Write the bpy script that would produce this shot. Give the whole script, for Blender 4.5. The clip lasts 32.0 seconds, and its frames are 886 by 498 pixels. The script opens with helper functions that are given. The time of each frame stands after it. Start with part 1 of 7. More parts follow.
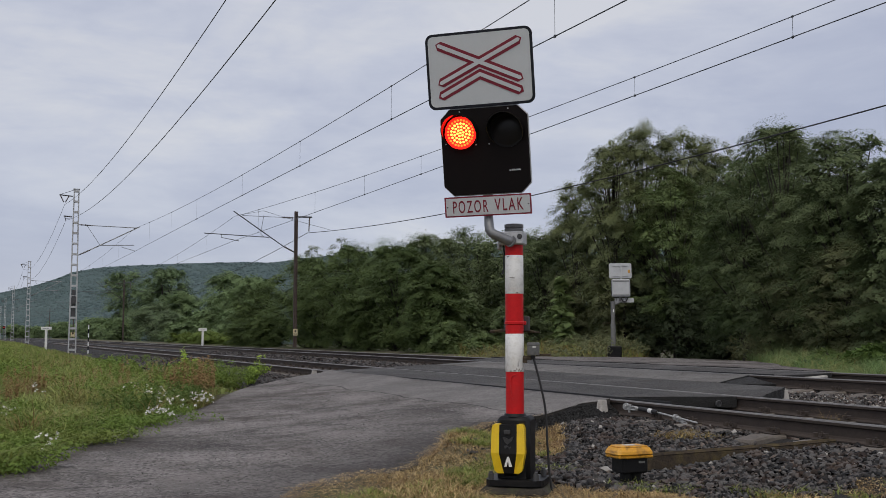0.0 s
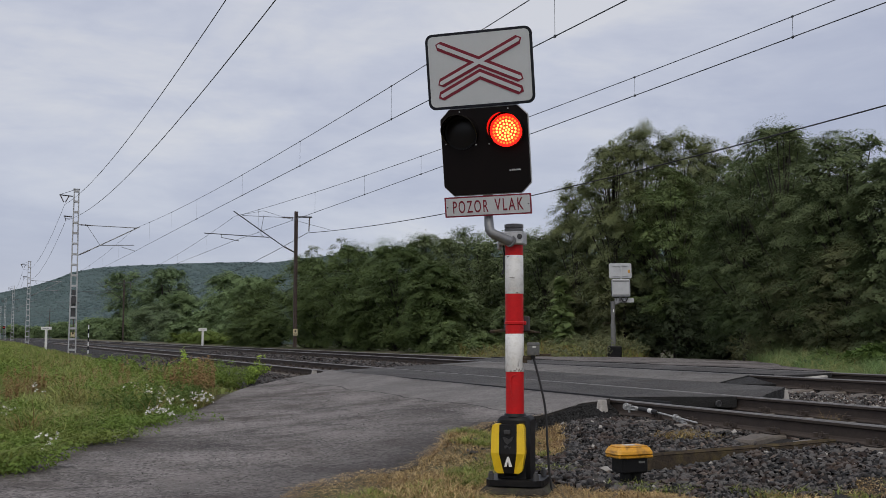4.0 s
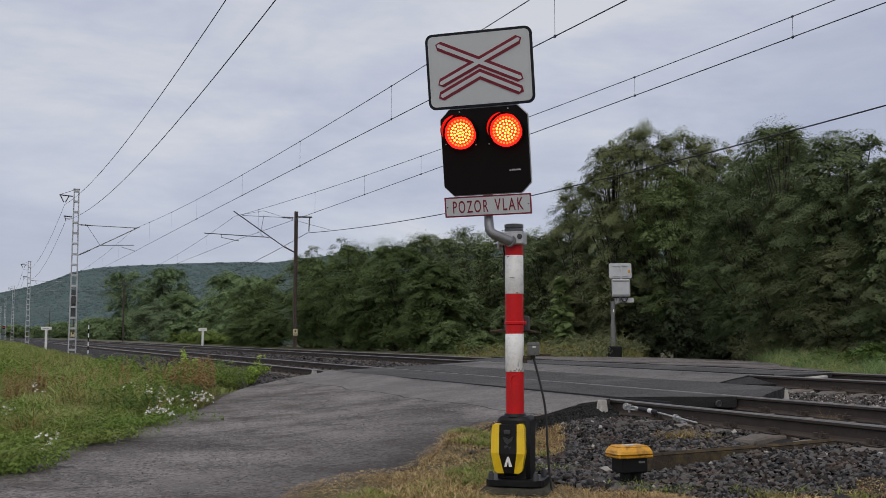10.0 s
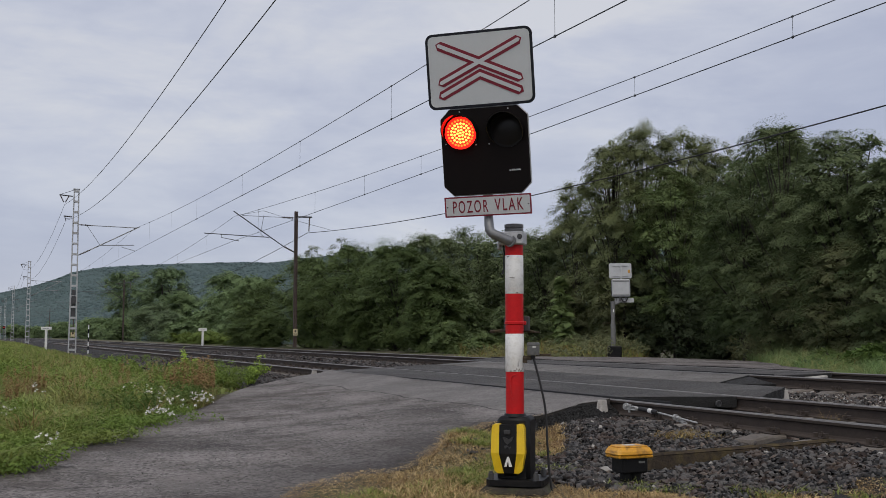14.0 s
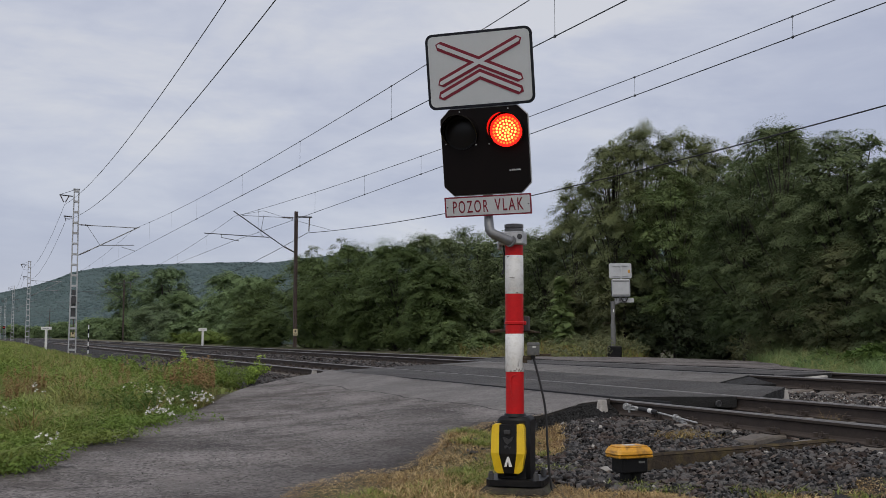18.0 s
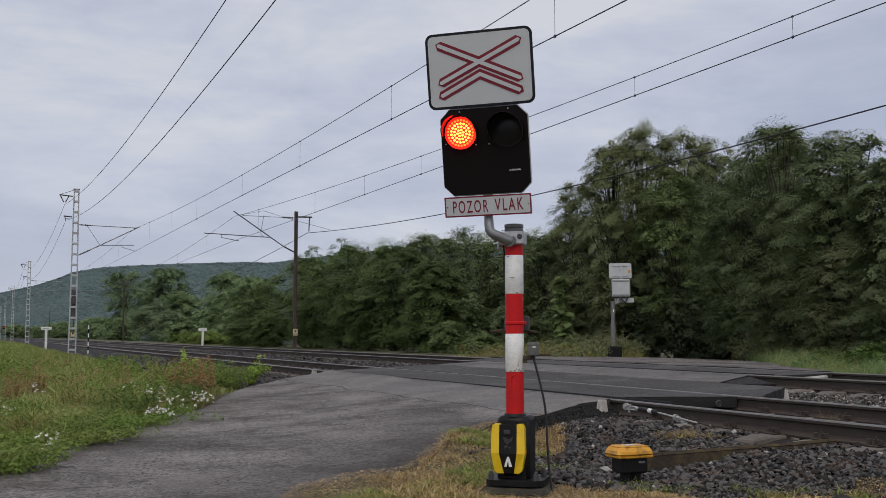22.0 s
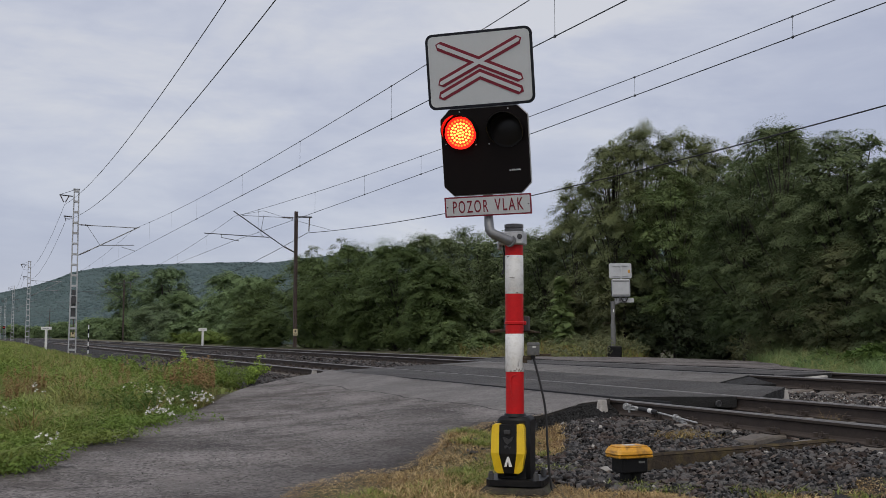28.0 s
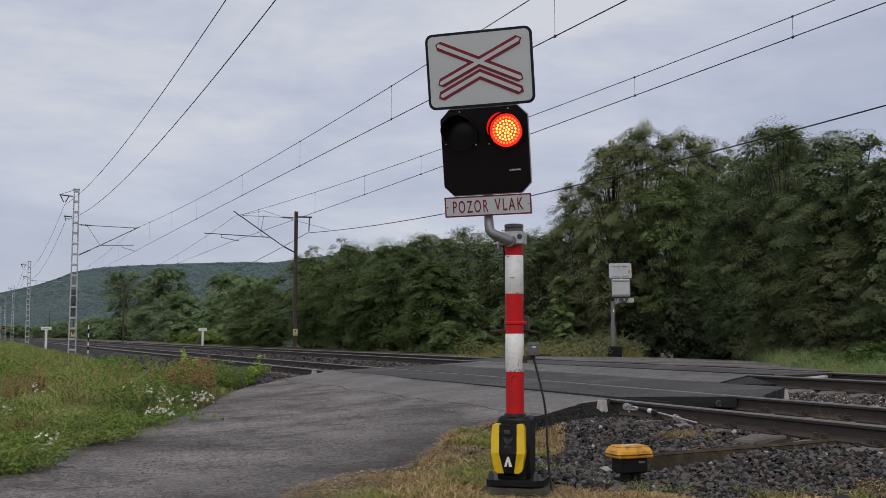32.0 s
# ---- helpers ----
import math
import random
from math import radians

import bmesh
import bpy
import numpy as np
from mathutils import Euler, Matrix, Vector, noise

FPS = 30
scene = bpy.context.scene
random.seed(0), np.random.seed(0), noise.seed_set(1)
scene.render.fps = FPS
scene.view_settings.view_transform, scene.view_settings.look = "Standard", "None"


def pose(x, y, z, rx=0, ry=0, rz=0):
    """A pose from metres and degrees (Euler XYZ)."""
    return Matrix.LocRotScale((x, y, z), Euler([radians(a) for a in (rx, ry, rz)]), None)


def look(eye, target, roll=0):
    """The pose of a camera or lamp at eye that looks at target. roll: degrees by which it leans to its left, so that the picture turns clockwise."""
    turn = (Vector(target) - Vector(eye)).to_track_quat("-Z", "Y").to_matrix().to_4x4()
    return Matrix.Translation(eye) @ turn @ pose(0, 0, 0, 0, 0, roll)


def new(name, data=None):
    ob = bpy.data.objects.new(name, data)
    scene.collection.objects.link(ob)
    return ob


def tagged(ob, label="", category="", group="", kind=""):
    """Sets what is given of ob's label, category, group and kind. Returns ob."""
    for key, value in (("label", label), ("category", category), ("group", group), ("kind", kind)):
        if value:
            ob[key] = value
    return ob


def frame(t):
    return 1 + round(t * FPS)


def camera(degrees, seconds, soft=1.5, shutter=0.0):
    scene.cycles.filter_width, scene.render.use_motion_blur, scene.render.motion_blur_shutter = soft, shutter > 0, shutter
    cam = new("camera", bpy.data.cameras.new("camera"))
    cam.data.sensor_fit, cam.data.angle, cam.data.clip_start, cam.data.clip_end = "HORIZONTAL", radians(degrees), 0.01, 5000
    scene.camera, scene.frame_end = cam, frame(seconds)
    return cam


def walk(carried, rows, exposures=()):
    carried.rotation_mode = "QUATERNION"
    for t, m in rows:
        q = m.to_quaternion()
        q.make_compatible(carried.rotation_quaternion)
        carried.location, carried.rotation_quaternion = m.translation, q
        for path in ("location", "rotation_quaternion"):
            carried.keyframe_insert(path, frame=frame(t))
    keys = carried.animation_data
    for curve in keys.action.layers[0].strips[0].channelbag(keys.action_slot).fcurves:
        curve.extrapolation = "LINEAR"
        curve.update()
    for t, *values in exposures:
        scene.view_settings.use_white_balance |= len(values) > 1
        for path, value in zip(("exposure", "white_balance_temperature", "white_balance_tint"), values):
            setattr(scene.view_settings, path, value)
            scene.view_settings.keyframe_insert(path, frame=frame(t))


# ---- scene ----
# World: x runs across the two tracks, y along them, z = 0 is the head of the first rail.
EYE = Vector((0.0, 0.0, 0.75))
TURN, RISE = radians(23.6925), radians(4.8378)
AIM = Vector((math.sin(TURN) * math.cos(RISE), math.cos(TURN) * math.cos(RISE), math.sin(RISE)))
cam = camera(45.82, 32.0, soft=0.7)
walk(cam, [(0.0, look(EYE, EYE + AIM)), (32.0, look(EYE, EYE + AIM))], exposures=[(0.0, 0.0), (32.0, 0.0)])

# ---- sky and sun: a grey-blue overcast evening ----
SUN_UP, SUN_ROUND = radians(57), radians(212)
world = bpy.data.worlds.new("overcast_sky")
scene.world = world
world.use_nodes = True
wt = world.node_tree
wt.nodes.clear()


def wnode(kind):
    return wt.nodes.new(kind)


w_out, w_bg = wnode("ShaderNodeOutputWorld"), wnode("ShaderNodeBackground")
w_sky = wnode("ShaderNodeTexSky")
w_sky.sky_type, w_sky.sun_disc, w_sky.sun_elevation, w_sky.sun_rotation = "NISHITA", False, SUN_UP, SUN_ROUND
w_co = wnode("ShaderNodeTexCoord")
w_map = wnode("ShaderNodeMapping")
w_map.inputs["Scale"].default_value = (1.0, 1.0, 3.4)
w_big, w_small = wnode("ShaderNodeTexNoise"), wnode("ShaderNodeTexNoise")
for n, sc, dt, ro in ((w_big, 2.6, 5.0, 0.55), (w_small, 9.0, 6.0, 0.6)):
    n.inputs["Scale"].default_value, n.inputs["Detail"].default_value, n.inputs["Roughness"].default_value = sc, dt, ro
    n.inputs["Distortion"].default_value = 0.35
w_sum = wnode("ShaderNodeMath")
w_sum.operation = "MULTIPLY_ADD"
w_sum.inputs[1].default_value = 0.35
w_ramp = wnode("ShaderNodeValToRGB")
CLOUD = ((0.42, (0.400, 0.432, 0.560)), (0.60, (0.468, 0.498, 0.615)), (0.74, (0.560, 0.585, 0.680)), (0.86, (0.66, 0.67, 0.72)))
w_ramp.color_ramp.elements[0].position, w_ramp.color_ramp.elements[1].position = CLOUD[0][0], CLOUD[-1][0]
for at, rgb in CLOUD[1:-1]:
    w_ramp.color_ramp.elements.new(at)
for e, (at, rgb) in zip(w_ramp.color_ramp.elements, CLOUD):
    e.position, e.color = at, (*rgb, 1)
w_dim = wnode("ShaderNodeMix")
w_dim.data_type, w_dim.blend_type = "RGBA", "MULTIPLY"
w_dim.inputs[0].default_value = 1.0
w_dim.inputs[7].default_value = (0.10, 0.10, 0.10, 1)
w_dot = wnode("ShaderNodeVectorMath")
w_dot.operation = "DOT_PRODUCT"
w_dot.inputs[1].default_value = (0.07, 0.92, 0.39)
w_lift = wnode("ShaderNodeMapRange")
for k, v in zip(("From Min", "From Max", "To Min", "To Max"), (0.955, 1.0, 0.0, 0.09)):
    w_lift.inputs[k].default_value = v
w_add = wnode("ShaderNodeMath")
w_add.operation = "ADD"
w_dot2 = wnode("ShaderNodeVectorMath")
w_dot2.operation = "DOT_PRODUCT"
w_dot2.inputs[1].default_value = (0.51, 0.845, 0.155)
w_lift2 = wnode("ShaderNodeMapRange")
for k, v in zip(("From Min", "From Max", "To Min", "To Max"), (0.975, 1.0, 0.0, 0.13)):
    w_lift2.inputs[k].default_value = v
w_add2 = wnode("ShaderNodeMath")
w_add2.operation = "ADD"
w_mix = wnode("ShaderNodeMix")
w_mix.data_type = "RGBA"
w_mix.inputs[0].default_value = 0.88
for a, b in ((w_co.outputs["Generated"], w_map.inputs["Vector"]), (w_map.outputs[0], w_big.inputs["Vector"]), (w_map.outputs[0], w_small.inputs["Vector"]),
             (w_small.outputs[0], w_sum.inputs[0]), (w_big.outputs[0], w_sum.inputs[2]), (w_co.outputs["Generated"], w_dot.inputs[0]), (w_dot.outputs["Value"], w_lift.inputs["Value"]), (w_sum.outputs[0], w_add.inputs[0]), (w_lift.outputs[0], w_add.inputs[1]), (w_co.outputs["Generated"], w_dot2.inputs[0]), (w_dot2.outputs["Value"], w_lift2.inputs["Value"]), (w_add.outputs[0], w_add2.inputs[0]), (w_lift2.outputs[0], w_add2.inputs[1]), (w_add2.outputs[0], w_ramp.inputs[0]), (w_sky.outputs[0], w_dim.inputs[6]),
             (w_dim.outputs[2], w_mix.inputs[6]), (w_ramp.outputs[0], w_mix.inputs[7]), (w_mix.outputs[2], w_bg.inputs["Color"]), (w_bg.outputs[0], w_out.inputs["Surface"])):
    wt.links.new(a, b)
w_bg.inputs["Strength"].default_value = 1.02

sun = new("sun", bpy.data.lights.new("sun", "SUN"))
sun.data.energy, sun.data.angle, sun.data.color = 1.6, radians(55), (1.0, 0.92, 0.80)
SUN_FROM = Vector((math.sin(SUN_ROUND) * math.cos(SUN_UP), math.cos(SUN_ROUND) * math.cos(SUN_UP), math.sin(SUN_UP)))
sun.matrix_world = look(SUN_FROM * 50, (0, 0, 0))


# ---- materials ----
def surf(name, dark, light, rough=0.7, scale=8.0, fine=60.0, bump=0.15, metal=0.0, island=0.0, object_random=0.0, stain=None, stain_scale=1.5, stain_amount=0.5, depth=0.01, specular=0.5, through_light=0.0):
    """A weathered surface: two colours mixed by coarse and fine noise, an optional stain colour in patches, and relief."""
    m = bpy.data.materials.new(name)
    m.use_nodes = True
    t = m.node_tree
    bsdf = t.nodes["Principled BSDF"]
    co = t.nodes.new("ShaderNodeTexCoord")
    big, small = t.nodes.new("ShaderNodeTexNoise"), t.nodes.new("ShaderNodeTexNoise")
    for n, sc in ((big, scale), (small, fine)):
        n.inputs["Scale"].default_value, n.inputs["Detail"].default_value, n.inputs["Roughness"].default_value = sc, 6.0, 0.62
        t.links.new(co.outputs["Object"], n.inputs["Vector"])
    add = t.nodes.new("ShaderNodeMath")
    add.operation = "ADD"
    t.links.new(big.outputs[0], add.inputs[0])
    t.links.new(small.outputs[0], add.inputs[1])
    fac = add.outputs[0]
    if island or object_random:
        src = t.nodes.new("ShaderNodeNewGeometry").outputs["Random Per Island"] if island else t.nodes.new("ShaderNodeObjectInfo").outputs["Random"]
        ma = t.nodes.new("ShaderNodeMath")
        ma.operation = "MULTIPLY_ADD"
        ma.inputs[1].default_value = island or object_random
        t.links.new(src, ma.inputs[0])
        t.links.new(fac, ma.inputs[2])
        sb = t.nodes.new("ShaderNodeMath")
        sb.operation = "SUBTRACT"
        sb.inputs[1].default_value = (island or object_random) / 2
        t.links.new(ma.outputs[0], sb.inputs[0])
        fac = sb.outputs[0]
    span = t.nodes.new("ShaderNodeMapRange")
    span.inputs["From Min"].default_value, span.inputs["From Max"].default_value = 0.62, 1.38
    t.links.new(fac, span.inputs["Value"])
    mix = t.nodes.new("ShaderNodeMix")
    mix.data_type = "RGBA"
    mix.inputs[6].default_value, mix.inputs[7].default_value = (*dark, 1), (*light, 1)
    t.links.new(span.outputs[0], mix.inputs[0])
    colour = mix.outputs[2]
    if stain:
        sn = t.nodes.new("ShaderNodeTexNoise")
        sn.inputs["Scale"].default_value, sn.inputs["Detail"].default_value, sn.inputs["Distortion"].default_value = stain_scale, 7.0, 0.5
        t.links.new(co.outputs["Object"], sn.inputs["Vector"])
        sr = t.nodes.new("ShaderNodeMapRange")
        sr.inputs["From Min"].default_value, sr.inputs["From Max"].default_value, sr.inputs["To Max"].default_value = 0.48, 0.66, stain_amount
        t.links.new(sn.outputs[0], sr.inputs["Value"])
        sm = t.nodes.new("ShaderNodeMix")
        sm.data_type = "RGBA"
        sm.inputs[7].default_value = (*stain, 1)
        t.links.new(sr.outputs[0], sm.inputs[0])
        t.links.new(colour, sm.inputs[6])
        colour = sm.outputs[2]
    t.links.new(colour, bsdf.inputs["Base Color"])
    bsdf.inputs["Roughness"].default_value, bsdf.inputs["Metallic"].default_value = rough, metal
    bsdf.inputs["Specular IOR Level"].default_value = specular
    if bump:
        bn = t.nodes.new("ShaderNodeBump")
        bn.inputs["Strength"].default_value, bn.inputs["Distance"].default_value = bump, depth
        t.links.new(small.outputs[0], bn.inputs["Height"])
        t.links.new(bn.outputs[0], bsdf.inputs["Normal"])
    if through_light:
        tl = t.nodes.new("ShaderNodeBsdfTranslucent")
        ms = t.nodes.new("ShaderNodeMixShader")
        ms.inputs[0].default_value = through_light
        t.links.new(colour, tl.inputs["Color"])
        t.links.new(bsdf.outputs[0], ms.inputs[1])
        t.links.new(tl.outputs[0], ms.inputs[2])
        t.links.new(ms.outputs[0], t.nodes["Material Output"].inputs["Surface"])
    return m


def glow(name, rgb, strength):
    m = bpy.data.materials.new(name)
    m.use_nodes = True
    b = m.node_tree.nodes["Principled BSDF"]
    b.inputs["Base Color"].default_value, b.inputs["Roughness"].default_value = (*rgb, 1), 0.4
    b.inputs["Emission Color"].default_value, b.inputs["Emission Strength"].default_value = (*rgb, 1), strength
    return m


def leafy(name, dark, light, yellow=None, tint=0.25):
    return surf(name, dark, light, rough=0.6, scale=0.35, fine=2.2, bump=0.0, island=0.12, stain=yellow, stain_scale=0.25, stain_amount=tint, specular=0.10, through_light=0.30)




def paving(name, dark, light, patch, cracks=0.8, rough=0.88, specks=1.0, wear=0.35, strip=None):
    """Worn asphalt: mottled binder, visible grit, brown dirt, darker repairs and a net of thin cracks."""
    m = surf(name, dark, light, rough, 1.6, 26, 1.0, stain=patch, stain_scale=0.5, stain_amount=0.8, depth=0.042, specular=0.3)
    t = m.node_tree
    bsdf = t.nodes["Principled BSDF"]
    co = next(n for n in t.nodes if n.type == "TEX_COORD").outputs["Object"]
    colour = bsdf.inputs["Base Color"].links[0].from_socket

    def mixin(colour, fac, rgb, kind="MIX"):
        mx = t.nodes.new("ShaderNodeMix")
        mx.data_type, mx.blend_type = "RGBA", kind
        mx.inputs[7].default_value = (*rgb, 1)
        t.links.new(fac, mx.inputs[0])
        t.links.new(colour, mx.inputs[6])
        return mx.outputs[2]

    def ranged(src, lo, hi, a=0.0, b=1.0):
        mr = t.nodes.new("ShaderNodeMapRange")
        for k, v in zip(("From Min", "From Max", "To Min", "To Max"), (lo, hi, a, b)):
            mr.inputs[k].default_value = v
        t.links.new(src, mr.inputs["Value"])
        return mr.outputs[0]

    grit = t.nodes.new("ShaderNodeTexVoronoi")
    grit.inputs["Scale"].default_value = 42.0
    t.links.new(co, grit.inputs["Vector"])
    sep = t.nodes.new("ShaderNodeSeparateColor")
    t.links.new(grit.outputs["Color"], sep.inputs[0])
    colour = mixin(colour, ranged(sep.outputs[0], 0.70, 0.95, 0.0, 0.6 * specks), (0.33, 0.315, 0.29))
    colour = mixin(colour, ranged(sep.outputs[1], 0.62, 0.92, 0.0, 0.7 * specks), (0.03, 0.029, 0.028))
    dirt = t.nodes.new("ShaderNodeTexNoise")
    dirt.inputs["Scale"].default_value, dirt.inputs["Detail"].default_value, dirt.inputs["Roughness"].default_value = 3.4, 8.0, 0.72
    t.links.new(co, dirt.inputs["Vector"])
    colour = mixin(colour, ranged(dirt.outputs[0], 0.52, 0.72, 0.0, 0.6), (0.075, 0.062, 0.048))
    worn = t.nodes.new("ShaderNodeTexNoise")
    worn.inputs["Scale"].default_value, worn.inputs["Detail"].default_value, worn.inputs["Roughness"].default_value = 0.75, 7.0, 0.66
    t.links.new(co, worn.inputs["Vector"])
    colour = mixin(colour, ranged(worn.outputs[0], 0.50, 0.64, 0.0, 0.8 * wear), (0.066, 0.053, 0.046))
    colour = mixin(colour, ranged(worn.outputs[0], 0.47, 0.36, 0.0, 0.5 * wear), (0.275, 0.250, 0.238))
    warp = t.nodes.new("ShaderNodeTexNoise")
    warp.inputs["Scale"].default_value, warp.inputs["Detail"].default_value = 2.2, 5.0
    t.links.new(co, warp.inputs["Vector"])
    bend = t.nodes.new("ShaderNodeMix")
    bend.data_type = "RGBA"
    bend.blend_type = "LINEAR_LIGHT"
    bend.inputs[0].default_value = 0.35
    t.links.new(co, bend.inputs[6])
    t.links.new(warp.outputs["Color"], bend.inputs[7])
    net = t.nodes.new("ShaderNodeTexVoronoi")
    net.feature = "DISTANCE_TO_EDGE"
    net.inputs["Scale"].default_value = 0.42
    t.links.new(bend.outputs[2], net.inputs["Vector"])
    colour = mixin(colour, ranged(net.outputs["Distance"], 0.004, 0.016, cracks, 0.0), (0.016, 0.015, 0.015))
    if strip:
        # a newer, paler strip beyond a wandering seam that has opened into a crack
        at, pale = strip
        sp = t.nodes.new("ShaderNodeSeparateXYZ")
        t.links.new(co, sp.inputs[0])
        way = t.nodes.new("ShaderNodeTexNoise")
        way.inputs["Scale"].default_value, way.inputs["Detail"].default_value, way.inputs["Roughness"].default_value = 0.55, 6.0, 0.55
        t.links.new(co, way.inputs["Vector"])
        ma = t.nodes.new("ShaderNodeMath")
        ma.operation = "MULTIPLY_ADD"
        ma.inputs[1].default_value = 0.55
        t.links.new(way.outputs[0], ma.inputs[0])
        t.links.new(sp.outputs["X"], ma.inputs[2])
        colour = mixin(colour, ranged(ma.outputs[0], at + 0.14, at + 0.42, 0.0, 0.5), pale)
        off = t.nodes.new("ShaderNodeMath")
        off.operation = "SUBTRACT"
        off.inputs[1].default_value = at + 0.275
        t.links.new(ma.outputs[0], off.inputs[0])
        ab = t.nodes.new("ShaderNodeMath")
        ab.operation = "ABSOLUTE"
        t.links.new(off.outputs[0], ab.inputs[0])
        colour = mixin(colour, ranged(ab.outputs[0], 0.006, 0.022, 0.8, 0.0), (0.018, 0.017, 0.016))
        # a darker zone that spreads from the verge onto the carriageway
        lane = t.nodes.new("ShaderNodeMath")
        lane.operation = "SUBTRACT"
        t.links.new(sp.outputs["Y"], lane.inputs[0])
        t.links.new(sp.outputs["X"], lane.inputs[1])
        verge_dist = t.nodes.new("ShaderNodeMath")
        verge_dist.operation = "MULTIPLY_ADD"
        verge_dist.inputs[1].default_value = 4.0
        t.links.new(worn.outputs[0], verge_dist.inputs[0])
        t.links.new(lane.outputs[0], verge_dist.inputs[2])
        far_off = ranged(sp.outputs["X"], at - 0.9, at - 0.2, 1.0, 0.0)
        reach = t.nodes.new("ShaderNodeMath")
        reach.operation = "MULTIPLY"
        t.links.new(ranged(verge_dist.outputs[0], 6.7, 9.0, 0.62, 0.0), reach.inputs[0])
        t.links.new(far_off, reach.inputs[1])
        colour = mixin(colour, reach.outputs[0], (0.040, 0.035, 0.033))
    t.links.new(colour, bsdf.inputs["Base Color"])
    return m


ROADWAY = paving("old_asphalt_roadway", (0.064, 0.056, 0.054), (0.345, 0.314, 0.300), (0.046, 0.040, 0.038), 0.35, 0.88, 1.0, 1.0, (5.72, (0.205, 0.197, 0.190)))
ASPHALT = paving("old_asphalt", (0.062, 0.0545, 0.0515), (0.292, 0.265, 0.250), (0.054, 0.047, 0.044), 0.35, 0.88, 1.0, 1.0)
ASPHALT_PALE = paving("pale_asphalt_panel", (0.11, 0.106, 0.102), (0.24, 0.23, 0.218), (0.085, 0.08, 0.077), 0.3, 0.88, 0.5)
ASPHALT_NEW = paving("dark_asphalt_panel", (0.030, 0.029, 0.028), (0.078, 0.075, 0.073), (0.090, 0.086, 0.083), 0.4, 0.75, 0.3)
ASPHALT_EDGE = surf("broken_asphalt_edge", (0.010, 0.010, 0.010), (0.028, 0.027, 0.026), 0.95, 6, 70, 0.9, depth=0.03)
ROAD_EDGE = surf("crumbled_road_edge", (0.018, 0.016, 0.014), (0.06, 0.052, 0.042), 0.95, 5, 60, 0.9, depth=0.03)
# bed dirt coloured near black, so the gaps between stones look shaded
BALLAST_BED = surf("ballast_bed_gap_shade", (0.008, 0.007, 0.006), (0.024, 0.021, 0.019), 0.95, 3, 28, 1.0, depth=0.05)
STONE = surf("ballast_stone", (0.0048, 0.0046, 0.0046), (0.094, 0.089, 0.086), 0.7, 3, 40, 0.4, island=2.4, specular=0.3, stain=(0.080, 0.048, 0.033), stain_scale=5.0, stain_amount=0.55)
STONE_PALE = surf("pale_limestone", (0.10, 0.095, 0.088), (0.34, 0.325, 0.30), 0.7, 5, 60, 0.3, island=1.2)
STONE_BROWN = surf("rusty_ballast_stone", (0.030, 0.024, 0.021), (0.135, 0.105, 0.086), 0.7, 4, 50, 0.4, island=1.4)
SOIL = surf("verge_soil", (0.045, 0.040, 0.022), (0.12, 0.10, 0.055), 0.95, 1.2, 20, 0.8, stain=(0.05, 0.08, 0.02), stain_scale=0.6, stain_amount=0.7, depth=0.04)
GRIT = surf("road_grit", (0.05, 0.046, 0.042), (0.17, 0.157, 0.145), 0.9, 3, 40, 0.3, island=1.3)
RAIL_SIDE = surf("rusty_rail_steel", (0.026, 0.019, 0.015), (0.064, 0.047, 0.037), 0.8, 5, 60, 0.3)
RAIL_HEAD = surf("worn_rail_head", (0.13, 0.120, 0.110), (0.27, 0.255, 0.24), 0.45, 3, 40, 0.05, metal=0.5)
CONCRETE = surf("weathered_concrete", (0.085, 0.073, 0.063), (0.20, 0.178, 0.155), 0.9, 5, 60, 0.5, stain=(0.12, 0.10, 0.08), stain_scale=3, stain_amount=0.6, object_random=0.4)
CONCRETE_PALE = surf("pale_concrete", (0.32, 0.30, 0.275), (0.52, 0.50, 0.46), 0.9, 7, 60, 0.5, stain=(0.2, 0.18, 0.15), stain_scale=9, stain_amount=0.6)
CONCRETE_DARK = surf("mossy_concrete", (0.014, 0.012, 0.009), (0.058, 0.050, 0.036), 0.95, 6, 50, 0.7, stain=(0.07, 0.08, 0.03), stain_scale=5, stain_amount=0.6)
GALV = surf("galvanised_steel", (0.16, 0.164, 0.168), (0.28, 0.284, 0.288), 0.5, 12, 120, 0.06, metal=0.65)
GALV_BRIGHT = surf("bright_galvanised_block", (0.42, 0.425, 0.43), (0.60, 0.605, 0.61), 0.55, 14, 120, 0.1, metal=0.35, stain=(0.2, 0.19, 0.17), stain_scale=12, stain_amount=0.4)
GALV_PAINT = surf("grey_painted_lattice", (0.34, 0.35, 0.36), (0.50, 0.51, 0.52), 0.6, 3, 40, 0.05, stain=(0.22, 0.20, 0.19), stain_scale=1.2, stain_amount=0.5)
RUST_MAST = surf("brown_rusted_mast", (0.045, 0.032, 0.028), (0.10, 0.072, 0.06), 0.8, 2, 40, 0.2)
DARK_STEEL = surf("dark_fitting_steel", (0.05, 0.05, 0.052), (0.10, 0.10, 0.104), 0.6, 8, 60, 0.1, metal=0.4)
WIRE = surf("weathered_copper_wire", (0.04, 0.045, 0.05), (0.07, 0.075, 0.08), 0.5, 6, 60, 0.0, metal=0.5)
WIRE_DARK = surf("blackened_cable", (0.012, 0.012, 0.013), (0.025, 0.025, 0.027), 0.6, 6, 60, 0.0)
GLASSY = surf("brown_porcelain", (0.05, 0.035, 0.03), (0.09, 0.06, 0.05), 0.25, 8, 60, 0.0)
